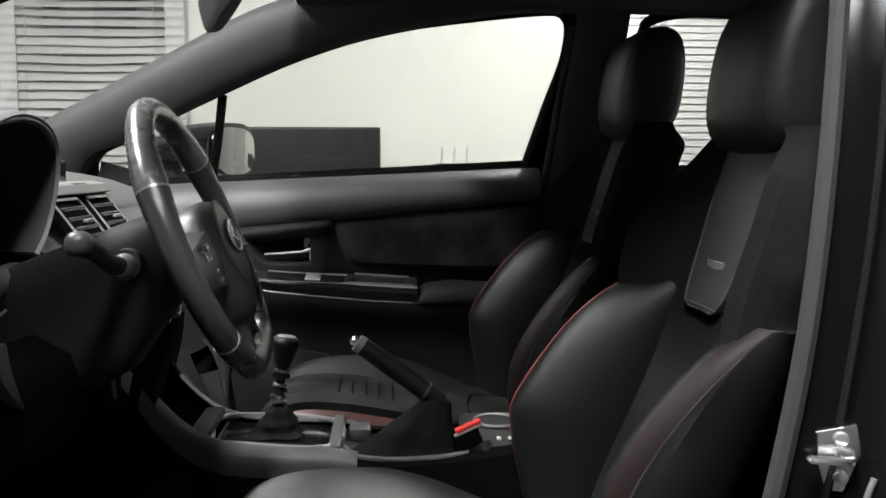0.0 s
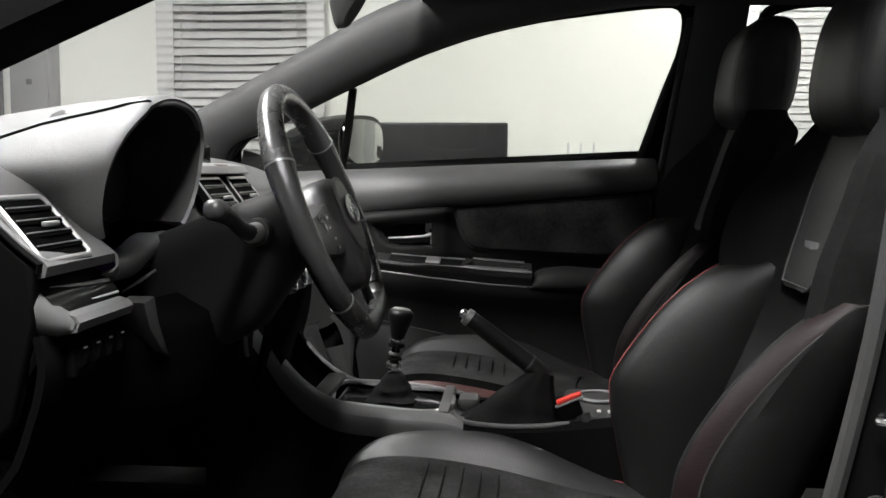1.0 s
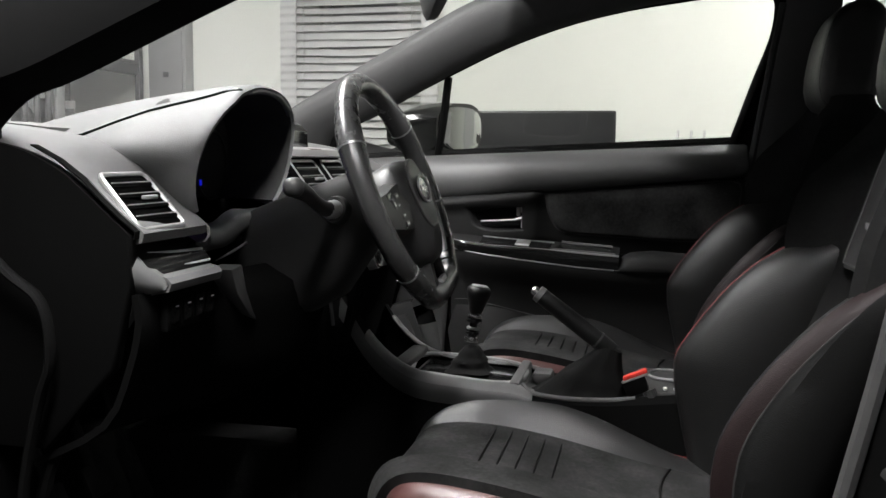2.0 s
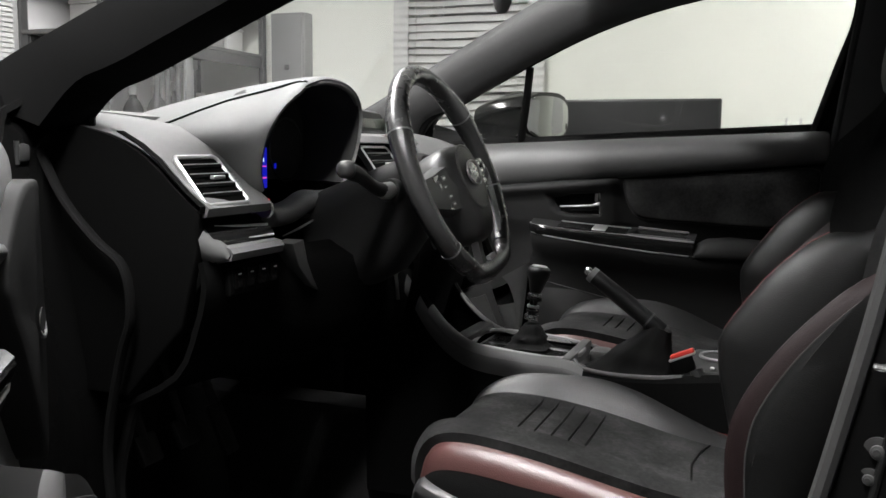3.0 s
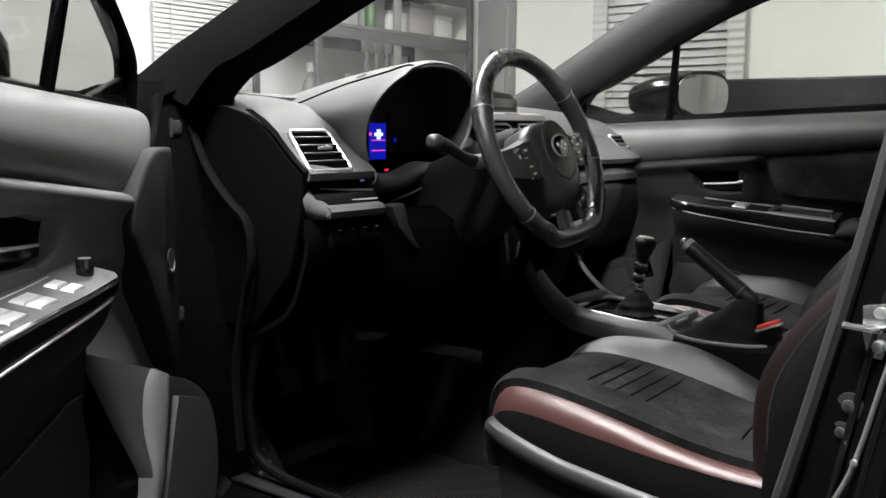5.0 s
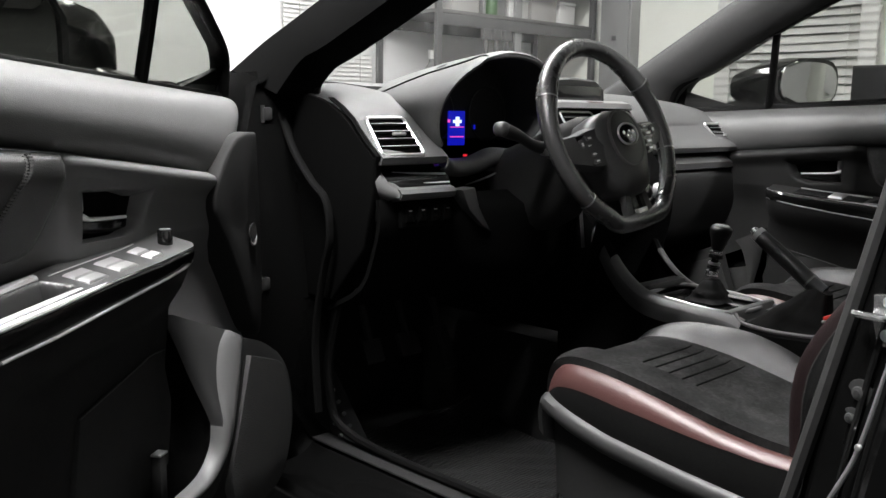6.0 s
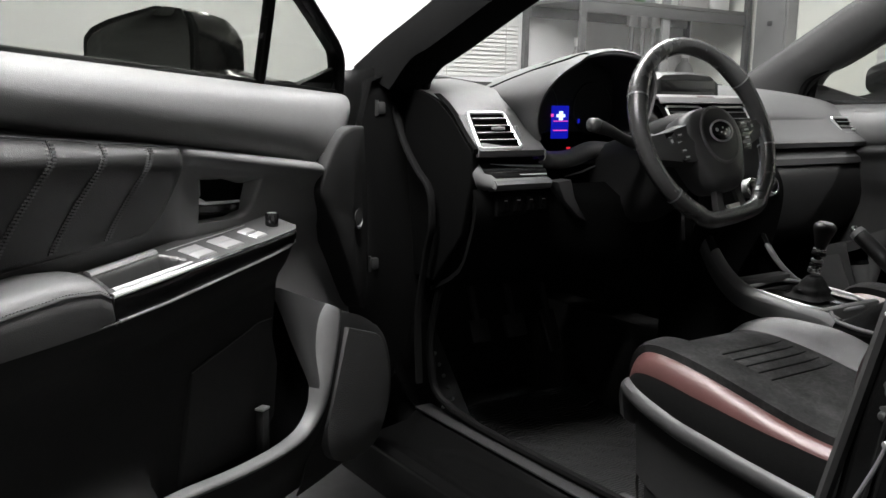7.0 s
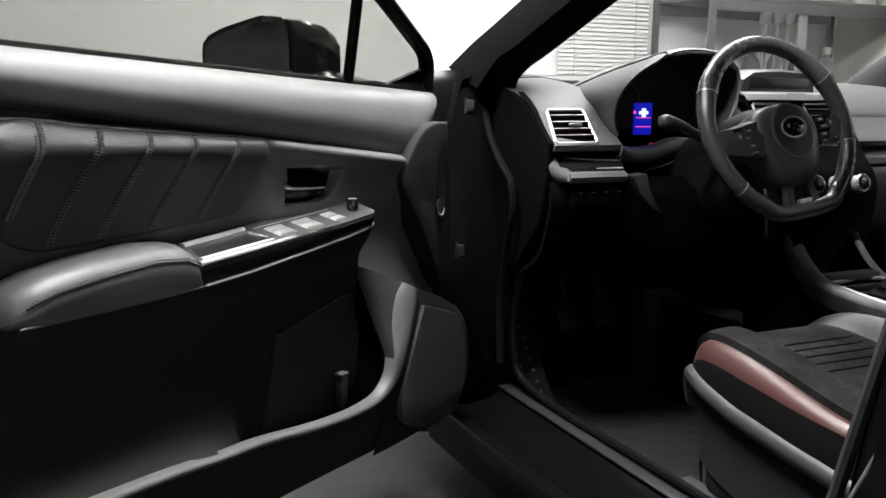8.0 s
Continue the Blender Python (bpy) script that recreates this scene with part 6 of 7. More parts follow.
part("warning_light", box((-0.3835, -0.424, 0.874), (-0.382, -0.412, 0.879)), LCD_RED, dash)
part("trip_light", box((-0.3835, -0.392, 0.936), (-0.382, -0.386, 0.946)), LCD_BLUE, dash)

# centre vents, screen and controls
rows = [[(x, y, z) for x, z in spl([(-0.40, 0.985), (-0.335, 0.982), (-0.314, 0.972), (-0.256, 0.892), (-0.222, 0.845), (-0.190, 0.805), (-0.176, 0.765), (-0.182, 0.70), (-0.20, 0.62), (-0.21, 0.50)], 3)] for y in (-0.185, -0.175, -0.10, YC, 0.04, 0.115, 0.125)]
stack = part("centre_fascia", sheet(rows, 0.012), BLACK_SHADED, dash, "black centre fascia")
part("fascia_edge", tube([(x, -0.187, z) for x, z in spl([(-0.248, 0.885), (-0.234, 0.82), (-0.218, 0.72), (-0.211, 0.66)], 4)], 0.004, 8), PLASTIC_G, dash)
part("hazard_cover", sheet([[(x + dx, y, z) for x, z in ((-0.37, 0.984), (-0.355, 0.998), (-0.33, 1.003), (-0.308, 0.998), (-0.300, 0.986))] for y, dx in ((-0.192, -0.008), (-0.18, 0), (-0.10, 0.004), (YC, 0.006), (0.04, 0.004), (0.12, 0), (0.132, -0.008))], 0.005), SATIN_D, dash, "satin silver trim over the centre vents")
part("hazard_edge", tube([(-0.300 + dx, y, 0.990) for y, dx in ((-0.192, -0.008), (-0.18, 0), (-0.10, 0.004), (YC, 0.006), (0.04, 0.004), (0.12, 0), (0.132, -0.008))], 0.0026, 8), CHROME, dash)
part("hazard_edge", tube([(-0.330 + dx, y, 1.005) for y, dx in ((-0.190, -0.008), (-0.10, 0.004), (YC, 0.006), (0.04, 0.004), (0.130, -0.008))], 0.0016, 8), SATIN, dash)
part("hazard_button", box((-0.338, -0.062, 0.9985), (-0.302, 0.0, 1.0055), 0.003), RED, dash, "red hazard light button")
for y0, y1 in ((-0.178, -0.050), (-0.010, 0.118)):
    air_vent((-0.306, y0, 0.978), (-0.306, y1, 0.978), (-0.248, y1, 0.900), (-0.248, y0, 0.900), "centre_vent", 4)
part("radio_screen", box((-0.262, -0.135, 0.825), (-0.222, 0.075, 0.882), 0.005, turn=Euler((0, radians(-22), 0)).to_matrix()), GLOSS, dash)
for y in (-0.094, -0.018, 0.058):
    kn = part("climate_knob", disc((-0.166, y, 0.783), (0.96, 0, 0.28), 0.0235, 0.034, 28, 0.003), SATIN_D, dash, "silver climate control knob")
    part("knob_ring", tube([Vector((-0.150, y, 0.788)) + Vector((-0.28 * math.sin(a), 0, 0.96 * math.sin(a))) * 0.021 + Vector((0, math.cos(a), 0)) * 0.021 for a in [2 * math.pi * k / 28 for k in range(28)]], 0.0028, 8, closed=True), CHROME, kn)
    part("knob_face", disc((-0.149, y, 0.788), (0.96, 0, 0.28), 0.016, 0.004, 24, 0.001), GLOSS, kn)
part("binnacle_pod", loft(bmesh.new(), [[(x, YC + u * w, z0 + h * s) for u, s in ((-1, 0), (-0.96, 0.7), (-0.7, 1.0), (0, 1.06), (0.7, 1.0), (0.96, 0.7), (1, 0))] for x, w, z0, h in ((-0.55, 0.10, 1.02, 0.035), (-0.47, 0.125, 1.01, 0.055), (-0.385, 0.13, 0.995, 0.068), (-0.37, 0.126, 0.995, 0.062))]), PLASTIC, dash, "black display pod on the dash top")
part("pod_screen", box((-0.369, YC - 0.105, 1.005), (-0.363, YC + 0.105, 1.046), 0.003), GLOSS, dash)

# ---- steering column, stalks, wheel ----
TILT = radians(22)
WC = Vector((-0.030, -0.350, 0.932))
EN, EU, ER = Vector((math.cos(TILT), 0, math.sin(TILT))), Vector((-math.sin(TILT), 0, math.cos(TILT))), Vector((0, 1, 0))
ROT = radians(7)
UR, UU = ER * math.cos(ROT) + EU * math.sin(ROT), EU * math.cos(ROT) - ER * math.sin(ROT)


def wp(u, v, n):
    """A point on the wheel: right, up, towards the driver."""
    return WC + UR * u + UU * v + EN * n


col = thing("steering_column", tuple(WC - EN * 0.25), "black steering column cover with stalks", "steering column")
rings = []
for n, ru, rv, dv in ((-0.035, 0.050, 0.050, 0), (-0.05, 0.062, 0.060, 0), (-0.09, 0.068, 0.074, -0.012), (-0.16, 0.072, 0.098, -0.035), (-0.25, 0.075, 0.105, -0.04), (-0.30, 0.07, 0.10, -0.04)):
    rings.append([WC + EN * n + ER * (ru * math.cos(a) * (abs(math.cos(a)) ** 3 + abs(math.sin(a)) ** 3) ** (-1 / 3)) + EU * (dv + rv * math.sin(a) * (abs(math.cos(a)) ** 3 + abs(math.sin(a)) ** 3) ** (-1 / 3)) for a in [2 * math.pi * k / 24 for k in range(24)]])
part("column_shroud", loft(bmesh.new(), rings), END, col)
tip = Vector((-0.136, -0.569, 0.942))
root = Vector((-0.122, -0.452, 0.902))
stl = part("turn_signal_stalk", tube(spl([tuple(root), tuple(root * 0.7 + tip * 0.3 + Vector((0, 0, -0.003))), tuple(root * 0.35 + tip * 0.65 + Vector((0, 0, 0.002))), tuple(tip)], 4), [0.0135, 0.013, 0.0125, 0.012, 0.0115, 0.011, 0.011, 0.0115, 0.0125, 0.0135, 0.0145, 0.015, 0.015], 12), PLASTIC, col, "black turn signal stalk")
part("stalk_tip", ball(tuple(tip), (0.0155, 0.017, 0.0150), 14, power=2.6), PLASTIC_M, stl)
part("stalk_collar", tube([tuple(root + ER * 0.03), tuple(root - ER * 0.002), tuple(root - ER * 0.012)], [0.016, 0.015, 0.011], 16), SATIN, col)
part("stalk_boss", tube([tuple(root + ER * 0.06 - EU * 0.006), tuple(root + ER * 0.022)], [0.030, 0.021], 18), PLASTIC, col)
root2 = WC - EN * 0.085 + ER * 0.06
part("wiper_stalk", tube([tuple(root2), tuple(root2 + ER * 0.07 + EU * 0.01), tuple(root2 + ER * 0.13 + EU * 0.03)], [0.011, 0.012, 0.016], 12), PLASTIC, col)

whl = thing("steering_wheel", tuple(WC), "black leather flat-bottomed three-spoke steering wheel", "steering wheel")
R = 0.193
angs = [radians(-57 + 294 * k / 44) for k in range(45)]
path = [(R * math.cos(a), R * math.sin(a)) for a in angs]
u0, v0 = path[-1]
u1, v1 = path[0]
bot = spl([(u0, v0), (u0 + 0.014, v0 - 0.014), (u0 + 0.040, v0 - 0.022), (0, v0 - 0.025), (u1 - 0.040, v1 - 0.022), (u1 - 0.014, v1 - 0.014), (u1, v1)], 3)[1:-1]
path += [tuple(b) for b in bot]
n_ = len(path)
rim_pts = [wp(u, v, 0) for u, v in path]


def rim_piece(i0, i1, name, m, label="", grow=0.0):
    pts = rim_pts[i0:i1 + 1]
    rad = []
    for i in range(i0, i1 + 1):
        u, v = path[i]
        a = math.degrees(math.atan2(v, u))
        th_ = math.exp(-((a - 32) / 14) ** 2) + math.exp(-((a - 148) / 14) ** 2)
        rad.append(0.0185 + 0.0035 * th_ + grow)
    return part(name, tube(pts, rad, 14, up=tuple(EN)), m, whl, label, 60)


rim_piece(0, 13, "rim_side", WHEEL_L, "perforated leather grip")
rim_piece(13, 31, "rim_top", WHEEL_T, "smooth leather rim top")
rim_piece(31, 44, "rim_side", WHEEL_L, "perforated leather grip")
lower = [wp(u, v, 0) for u, v in [path[44]] + path[45:] + [path[0]]]
part("rim_bottom", tube(lower, 0.0182, 14, up=tuple(EN)), WHEEL_L, whl, "flat leather rim bottom", 60)
for i in (6, 13, 31, 41):
    a, b = rim_pts[i], rim_pts[i + 1 if i < 44 else i - 1]
    d = (b - a).normalized() * 0.0016
    part("rim_seam", tube([a - d, a + d], 0.0222 if i in (13, 31) else 0.0192, 14, up=tuple(EN)), SATIN_D, whl)
bm = bmesh.new()
for k in range(46):
    a = radians(-52 + 46 * k / 45)
    c = wp((R - 0.0192) * math.cos(a), (R - 0.0192) * math.sin(a), 0.004)
    t_ = (UU * math.cos(a) - UR * math.sin(a)) * 0.0012
    tube([c - EN * 0.005 - t_, c + EN * 0.006 + t_], 0.0012, 5, bm=bm)
part("stitching", bm, STEEL, whl, "pale stitching inside the rim")
# airbag cover, a little below the middle of the rim
def hp(u, v, n):
    return wp(u, v - 0.026, n)


out = [(0.0, 0.080), (0.045, 0.076), (0.070, 0.062), (0.087, 0.034), (0.089, 0.0), (0.074, -0.045), (0.056, -0.084), (0.034, -0.102), (0.0, -0.106)]
out = out + [(-u, v) for u, v in out[-2:0:-1]]
out = [tuple(p) for p in spl(out + out[:1], 3)[:-1]]
bm = bmesh.new()
loft(bm, [[hp(u * k, v * k - 0.004, n) for u, v in out] for k, n in ((0.94, -0.045), (1.0, -0.01), (0.99, 0.008), (0.93, 0.020), (0.75, 0.028), (0.4, 0.033), (0.1, 0.034))])
hub = part("airbag_cover", bm, PLASTIC_M, whl, "black padded airbag cover", 60)
ring = [(0.052 * math.cos(a), 0.008 + 0.060 * math.sin(a)) for a in [2 * math.pi * k / 36 for k in range(36)]]
part("cover_ring", tube([hp(u, v, 0.0315) for u, v in ring], 0.0034, 8, closed=True), PLASTIC_G, hub)
part("cover_disc", loft(bmesh.new(), [[hp(u * k, 0.008 + (v - 0.008) * k, n) for u, v in ring] for k, n in ((0.97, 0.028), (0.95, 0.034), (0.5, 0.0365), (0.1, 0.037))]), PLASTIC, hub)
em = part("emblem", loft(bmesh.new(), [[hp(0.034 * k * math.cos(a), 0.014 + 0.0225 * k * math.sin(a), n) for a in [2 * math.pi * j / 28 for j in range(28)]] for k, n in ((1.0, 0.0355), (1.0, 0.0385), (0.9, 0.0395), (0.1, 0.0398))]), GLOSS, hub, "small oval badge with a bright rim")
part("emblem_rim", tube([hp(0.034 * math.cos(a), 0.014 + 0.0225 * math.sin(a), 0.0392) for a in [2 * math.pi * j / 28 for j in range(28)]], 0.0022, 8, closed=True), SATIN, em)
bm = bmesh.new()
for u, v, s in ((-0.014, 0.018, 0.0042), (-0.002, 0.011, 0.0022), (0.006, 0.020, 0.0022), (0.016, 0.014, 0.0022), (0.008, 0.006, 0.0022)):
    disc(hp(u, v, 0.0402), EN, s, 0.001, 8, bm=bm)
part("emblem_spots", bm, SATIN, em)
# spokes
for s in (-1, 1):
    rows = []
    for k, (u, v, hv, n) in enumerate(((0.060, 0.004, 0.040, 0.010), (0.095, 0.004, 0.037, 0.004), (0.13, 0.006, 0.029, 0.002), (0.165, 0.010, 0.023, 0.0), (0.188, 0.012, 0.021, 0.0))):
        rows.append([hp(s * u, v - hv, n - 0.012), hp(s * u, v - hv * 0.9, n + 0.004), hp(s * u, v, n + 0.009), hp(s * u, v + hv * 0.9, n + 0.004), hp(s * u, v + hv, n - 0.012)])
    sp_ = part("spoke", sheet(rows, 0.008), PLASTIC, whl, "black side spoke with buttons")
    part("button_bezel", loft(bmesh.new(), [[hp(s * u, v, n) for u, v in ((0.088, -0.030), (0.113, -0.030), (0.126, 0.0), (0.142, 0.010), (0.140, 0.034), (0.090, 0.036))] for n in (0.004, 0.0145)]), GLOSS, sp_)
    for bu, bv, w_, h_ in ((0.104, 0.026, 0.011, 0.005), (0.109, 0.010, 0.014, 0.0055), (0.104, -0.007, 0.012, 0.005), (0.101, -0.022, 0.010, 0.0045), (0.132, 0.016, 0.006, 0.010)):
        bm = bmesh.new()
        q = [hp(s * bu + du * w_, bv + dv * h_, 0.014) for du, dv in ((-1, -1), (1, -1), (1, 1), (-1, 1))]
        q2 = [hp(s * bu + du * w_ * 0.9, bv + dv * h_ * 0.85, 0.0185) for du, dv in ((-1, -1), (1, -1), (1, 1), (-1, 1))]
        lo_ = [hp(s * bu + du * w_, bv + dv * h_, 0.004) for du, dv in ((-1, -1), (1, -1), (1, 1), (-1, 1))]
        loft(bm, [lo_, q, q2])
        part("button", bm, PLASTIC_M, sp_)
        part("button_mark", loft(bmesh.new(), [[hp(s * bu + du * w_ * 0.5, bv + dv * h_ * 0.35, n) for du, dv in ((-1, -1), (1, -1), (1, 1), (-1, 1))] for n in (0.0183, 0.0190)]), SATIN, sp_)
    # lower spokes
    rows = []
    for u, v, n in ((0.022, -0.085, 0.008), (0.027, -0.12, 0.004), (0.034, -0.155, 0.0), (0.039, -0.186, 0.0)):
        rows.append([wp(s * u - 0.011, v, n - 0.008), wp(s * u - 0.010, v, n + 0.006), wp(s * u + 0.010, v, n + 0.006), wp(s * u + 0.011, v, n - 0.008)])
    part("lower_spoke", sheet(rows, 0.005), PLASTIC, whl, "dark satin lower spoke")
rows = [[wp(u, v, n) for u in (-w, -w * 0.5, 0, w * 0.5, w)] for v, w, n in ((-0.085, 0.022, 0.006), (-0.12, 0.028, 0.002), (-0.155, 0.034, -0.002), (-0.188, 0.041, -0.003))]
part("lower_spoke_panel", sheet(rows, 0.004), GLOSS, whl, "gloss black panel between the lower spokes")
part("spoke_badge", loft(bmesh.new(), [[wp(u, v, n) for u, v in ((-0.016, -0.172), (0.016, -0.172), (0.018, -0.163), (-0.018, -0.163))] for n in (0.004, 0.012)]), SATIN, whl)

# ---- centre console ----
con = thing("centre_console", (0.15, YC, 0.2), "black centre console with a grey border around the gear lever", "centre console")
CY0, CY1 = -0.135, 0.075
top = spl([(-0.30, 0.80), (-0.21, 0.71), (-0.16, 0.635), (-0.11, 0.585), (-0.05, 0.556), (0.05, 0.546), (0.14, 0.542), (0.20, 0.528), (0.32, 0.530), (0.45, 0.545), (0.62, 0.56)], 3)
for s, y in ((-1, CY0), (1, CY1)):
    rows = [[(x, y - s * 0.012, z - 0.001), (x, y, z + 0.002), (x, y + s * 0.010, z - 0.006), (x, y + s * 0.016, z - 0.05), (x, y + s * 0.018, 0.36), (x, y + s * 0.012, 0.22)] for x, z in top]
    part("console_side", sheet(rows, 0.006), BLACK_SHADED, con)
    rows = [[(x, y - s * 0.017, z + 0.001), (x, y - s * 0.013, z + 0.006), (x, y - s * 0.002, z + 0.006), (x, y + s * 0.008, z + 0.002), (x, y + s * 0.013, z - 0.006)] for x, z in top[6:21]]
    part("console_border", sheet(rows, 0.004), PLASTIC_G, con, "grey raised border", 60)
    rows = [[(x, y + s * 0.010, z - 0.002), (x, y + s * 0.0145, z - 0.009), (x, y + s * 0.0175, z - 0.02), (x, y + s * 0.0185, z - 0.038)] for x, z in top[3:21]]
    part("border_flank", sheet(rows, 0.004), PLASTIC_M, con, "", 60)
part("console_top", sheet([[(x, y, z - 0.012) for y in (CY0 + 0.004, YC, CY1 - 0.004)] for x, z in top if x > -0.085], 0.006), PLASTIC, con)
part("bin_floor", box((-0.22, CY0 + 0.002, 0.50), (-0.07, CY1 - 0.002, 0.51), 0.002), DARK, con)
part("front_tray", box((-0.115, CY0 + 0.012, 0.560), (-0.078, CY1 - 0.012, 0.578), 0.006), PLASTIC, con)
# surround of the gear lever
sr = [(-0.075, CY0 + 0.022), (0.125, CY0 + 0.020), (0.125, CY1 - 0.020), (-0.075, CY1 - 0.022)]
part("lever_surround", tube([(a, b, 0.556 - 0.06 * a) for a, b in spl(sr + sr[:1], 5)[:-1]], 0.0055, 8, closed=True), SATIN_D, con)
part("surround_floor", prism(sr, lambda a, b, c: (a, b, c - 0.06 * a), 0.540, 0.546, 0.002), GLOSS, con)
part("console_step", box((0.128, CY0 + 0.002, 0.50), (0.150, CY1 - 0.002, 0.556), 0.006), PLASTIC_G, con)
part("brake_tray_rim", tube(spl([(0.155, CY0 + 0.01, 0.552), (0.175, CY0 - 0.002, 0.538), (0.24, CY0 - 0.006, 0.532), (0.32, CY0 - 0.004, 0.534), (0.37, CY0, 0.54)], 4), 0.005, 8), PLASTIC_G, con)
part("coin_tray", box((0.158, 0.0, 0.52), (0.20, 0.055, 0.546), 0.008), PALE_D, con)
cup = [(0.435 + 0.042 * math.cos(a), -0.01 + 0.042 * math.sin(a), 0.560) for a in [2 * math.pi * k / 28 for k in range(28)]]
part("cup_holder_rim", tube(cup, 0.0035, 8, closed=True), SATIN_D, con)
part("cup_holder", disc((0.435, -0.01, 0.556), (0, 0, 1), 0.041, 0.006, 28), DARK, con)
part("console_back", box((0.37, CY0 + 0.003, 0.44), (0.66, CY1 - 0.003, 0.556), 0.012), PLASTIC, con)
for x in (0.425, 0.445):
    part("seat_heater_switch", box((x - 0.004, CY0 + 0.012, 0.556), (x + 0.004, CY0 + 0.024, 0.561), 0.002), PALE, con)

lev = thing("gear_lever", (0.03, -0.015, 0.546), "gear lever with a black knob and chrome rings", "gear lever")
bm = bmesh.new()
rings = []
for k in range(9):
    u = k / 8
    w = 0.030 * (1 - u) ** 0.9 + 0.0145 + 0.004 * math.cos(u * 16) * (1 - u)
    z = 0.547 + 0.050 * u
    cxl, cyl = 0.028 + 0.004 * u, -0.012 + 0.002 * u
    rings.append([(cxl + w * (1 + 0.07 * math.sin(7 * a + 5 * u) * (1 - u)) * math.cos(a) * (abs(math.cos(a)) ** 4 + abs(math.sin(a)) ** 4) ** -0.25, cyl + w * (1 + 0.08 * math.sin(5 * a + 9 * u) * (1 - u)) * math.sin(a) * (abs(math.cos(a)) ** 4 + abs(math.sin(a)) ** 4) ** -0.25, z) for a in [2 * math.pi * j / 28 for j in range(28)]])
part("boot", loft(bm, rings), SIDE_L, lev, "folded black leather boot", 60)
ax0, ax1 = Vector((0.030, -0.010, 0.605)), Vector((0.046, -0.004, 0.722))
axd = (ax1 - ax0).normalized()
part("shaft", tube([ax0, ax1], 0.0085, 14), GLOSS, lev)
for d_, r_, h_, m_ in ((0.006, 0.0155, 0.012, CHROME), (0.020, 0.0145, 0.006, GLOSS), (0.030, 0.0135, 0.006, SATIN_D), (0.047, 0.0165, 0.008, GLOSS), (0.056, 0.0150, 0.006, CHROME)):
    part("lever_ring", disc(ax0 + axd * d_, axd, r_, h_, 24, 0.0015), m_, lev)
prof = [(0.0125, 0.062), (0.0155, 0.072), (0.0185, 0.085), (0.0235, 0.098), (0.0255, 0.107), (0.0245, 0.114), (0.020, 0.1185), (0.010, 0.121), (0.002, 0.1215)]
q_ = axd.to_track_quat("Z", "Y").to_matrix()
kn = part("knob", loft(bmesh.new(), [[ax0 + axd * h + q_ @ Vector((r * math.cos(a) * 1.12, r * math.sin(a), 0)) for a in [2 * math.pi * j / 24 for j in range(24)]] for r, h in prof]), LEATHER, lev, "black leather gear knob", 60)
part("knob_cap", disc(ax0 + axd * 0.1185, axd, 0.0175, 0.006, 24, 0.002), SATIN, kn, "satin silver shift pattern cap")

hb = thing("handbrake_lever", (0.32, -0.085, 0.53), "black leather handbrake lever with a chrome button", "handbrake")
a0, a1 = Vector((0.300, -0.092, 0.637)), Vector((0.180, -0.098, 0.727))
dd = (a1 - a0).normalized()
part("grip", tube([a0 - dd * 0.03, a0, a0 + dd * 0.05, a1 - dd * 0.03, a1 - dd * 0.004, a1], [0.0165, 0.0175, 0.0175, 0.0165, 0.016, 0.012], 16), LEATHER, hb, "", 50)
part("grip_ring", tube([a0 + dd * 0.002, a0 + dd * 0.006], 0.0185, 16), PLASTIC_G, hb)
part("grip_end", tube([a1 - dd * 0.008, a1 + dd * 0.003], [0.0170, 0.0155], 16), SATIN_D, hb)
part("release_button", tube([a1, a1 + dd * 0.012, a1 + dd * 0.015], [0.009, 0.009, 0.006], 14), CHROME, hb, "chrome release button")
rings = []
for k in range(15):
    u = k / 14
    # a leather gaiter from a long slot up to the grip, in soft folds
    c = Vector((0.262 + 0.062 * u ** 0.8, -0.088 - 0.004 * u, 0.528 + 0.098 * u))
    fold = 0.5 + 0.5 * math.cos(u * 15)
    lx, ly = 0.074 * (1 - u) ** 1.25 + 0.019 + 0.006 * fold * (1 - u), 0.032 * (1 - u) + 0.017 + 0.003 * fold * (1 - u)
    ring = []
    for j in range(30):
        a = 2 * math.pi * j / 30
        q = (abs(math.cos(a)) ** 3 + abs(math.sin(a)) ** 3) ** (-1 / 3)
        ring.append(c + Vector((lx * math.cos(a) * q, ly * math.sin(a) * q * (1 + 0.06 * math.sin(9 * a + 4 * u)), -0.42 * lx * math.cos(a) * q * u + 0.003 * math.sin(7 * a + 11 * u) * (1 - u))))
    rings.append(ring)
part("boot", loft(bmesh.new(), rings), SIDE_L, hb, "folded black leather gaiter", 60)

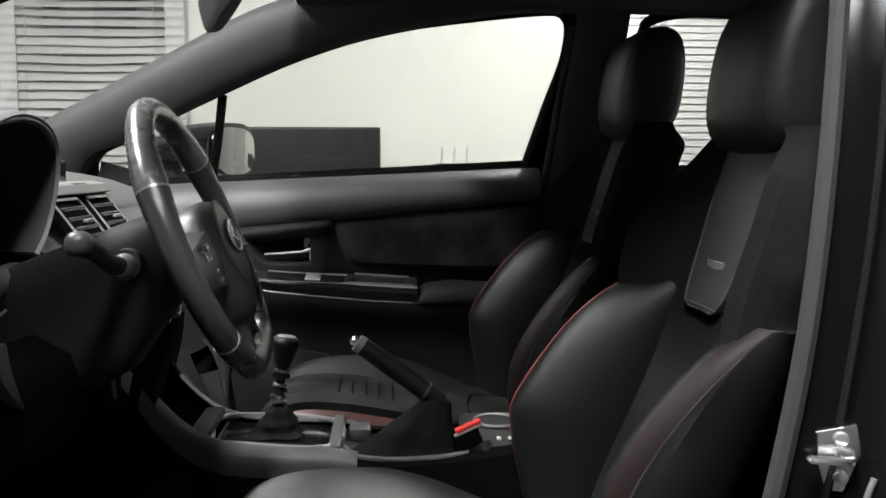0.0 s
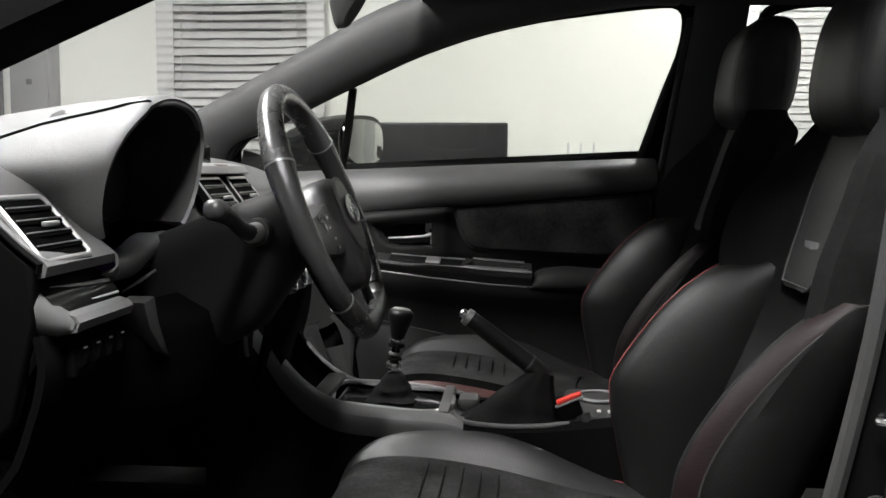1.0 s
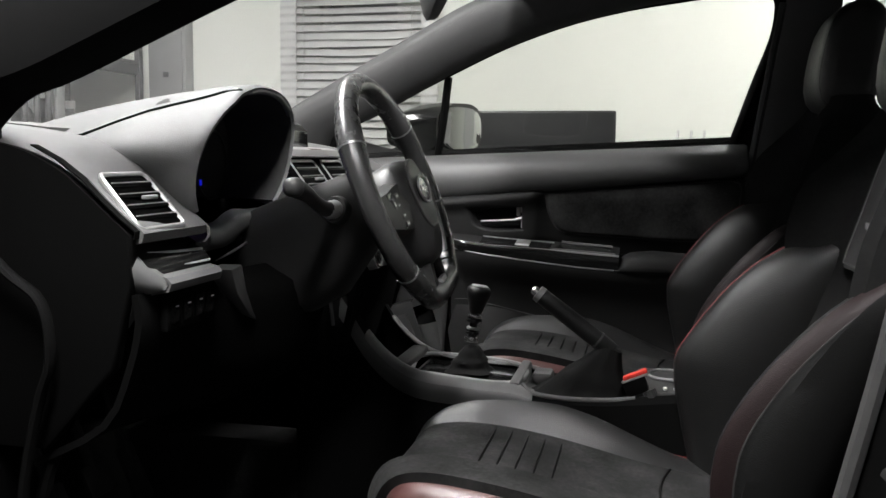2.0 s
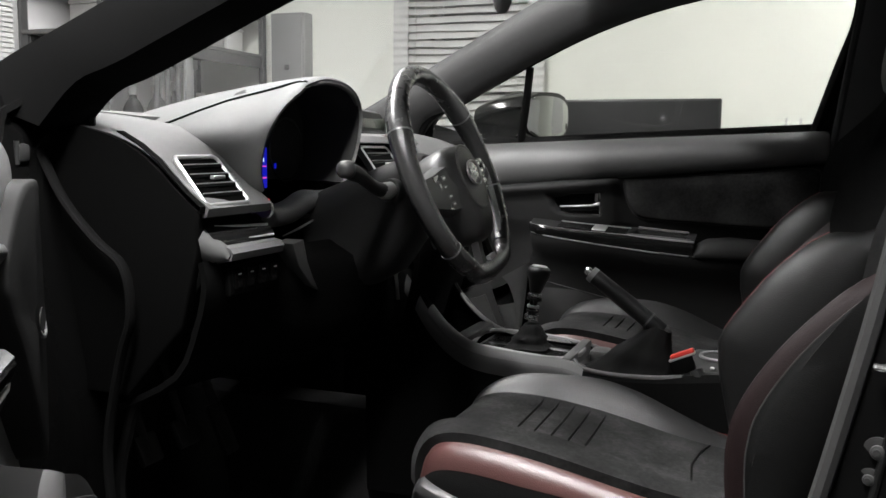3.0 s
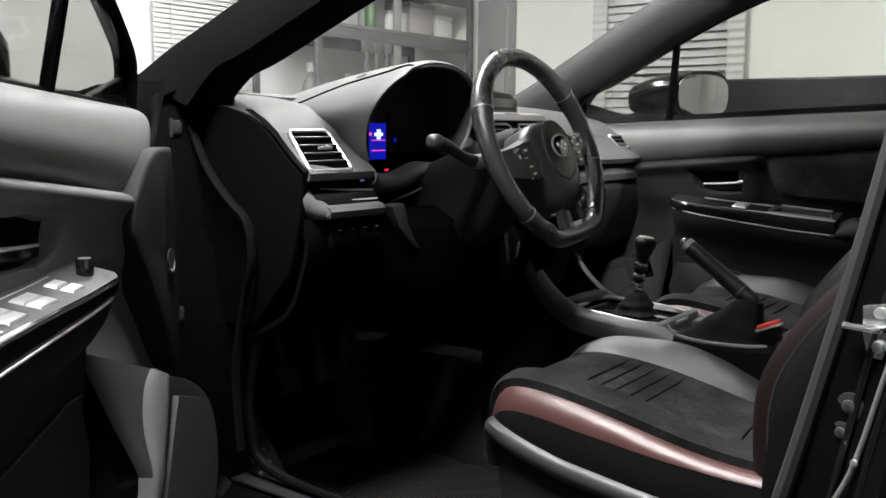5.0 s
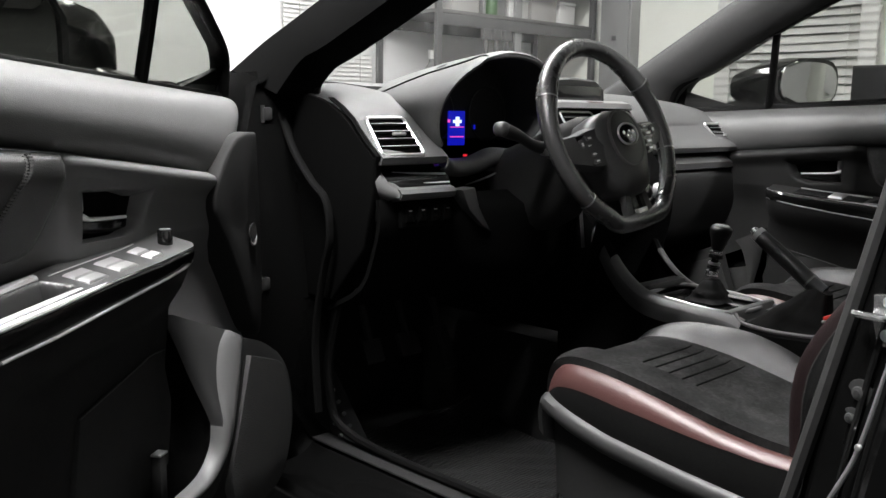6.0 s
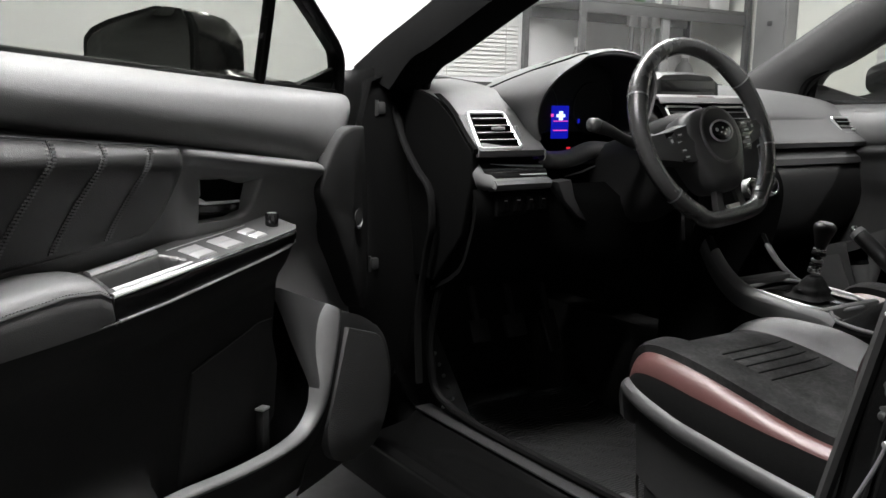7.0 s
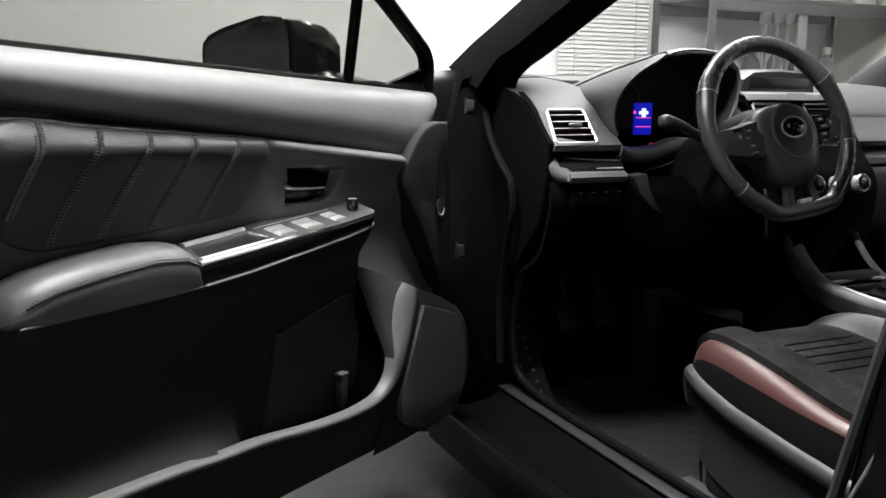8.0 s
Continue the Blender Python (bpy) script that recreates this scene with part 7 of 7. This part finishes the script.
# ---- inside mirror, pedals, mats ----
rv = thing("rear_view_mirror", (-0.10, 0.0, 1.40), "black inside rear-view mirror on the windscreen", "rear-view mirror")
part("housing", ball((-0.070, 0.072, 1.352), (0.018, 0.125, 0.040), 24, power=5.0, turn=Euler((radians(-13), radians(-10), radians(26))).to_matrix()), PLASTIC, rv)
part("stem", tube([(-0.080, 0.06, 1.350), (-0.11, 0.03, 1.376), (-0.13, 0.0, 1.386)], 0.010, 10), PLASTIC, rv)

pd = thing("pedals", (-0.65, -0.36, 0.35), "black pedals in the dark footwell", "pedals")
for y, z, w_, h_ in ((-0.50, 0.38, 0.03, 0.03), (-0.38, 0.38, 0.034, 0.03), (-0.25, 0.35, 0.024, 0.06)):
    part("pedal_pad", box((-0.62, y - w_, z - h_), (-0.605, y + w_, z + h_), 0.005, turn=Euler((0, radians(-25), 0)).to_matrix()), PLASTIC, pd)
    part("pedal_arm", tube([(-0.615, y, z), (-0.66, y, z + 0.12), (-0.70, y, 0.62)], 0.010, 8), DARK, pd)
fr_ = thing("footrest", (-0.55, -0.60, 0.3), "dark metal footrest plate with rubber studs", "footrest")
part("plate", sheet([[(x, y, z) for y in (-0.685, -0.665, -0.62, -0.60)] for x, z in ((-0.672, 0.385), (-0.66, 0.372), (-0.585, 0.288), (-0.51, 0.202), (-0.50, 0.186))], 0.006), DARK, fr_)
for k in range(7):
    for s in (0, 1):
        u = (k + 0.5 * s) / 6.5
        part("stud", disc((-0.655 + 0.138 * u, -0.668 + 0.035 * s, 0.372 - 0.158 * u), (0.75, 0, 0.66), 0.0048, 0.008, 10, 0.001), SATIN_D, fr_)

mt = thing("floor_mat", (-0.25, -0.40, 0.2), "black ribbed rubber floor mat", "floor mat")
rows = []
for i in range(13):
    x = -0.60 + 0.05 * i
    rows.append([(x, -0.66 + 0.05 * j, 0.128 + 0.3 * max(0, -0.42 - x) + 0.003 * math.sin(9 * j + 3 * i) + (0.012 if j in (0, 10) else 0)) for j in range(11)])
part("mat_sheet", sheet(rows, 0.008), MATRUB, mt)
part("mat_rim", tube([(-0.60, -0.655, 0.192), (-0.42, -0.655, 0.146), (0.0, -0.655, 0.146)], 0.008, 8), MATRUB, mt)
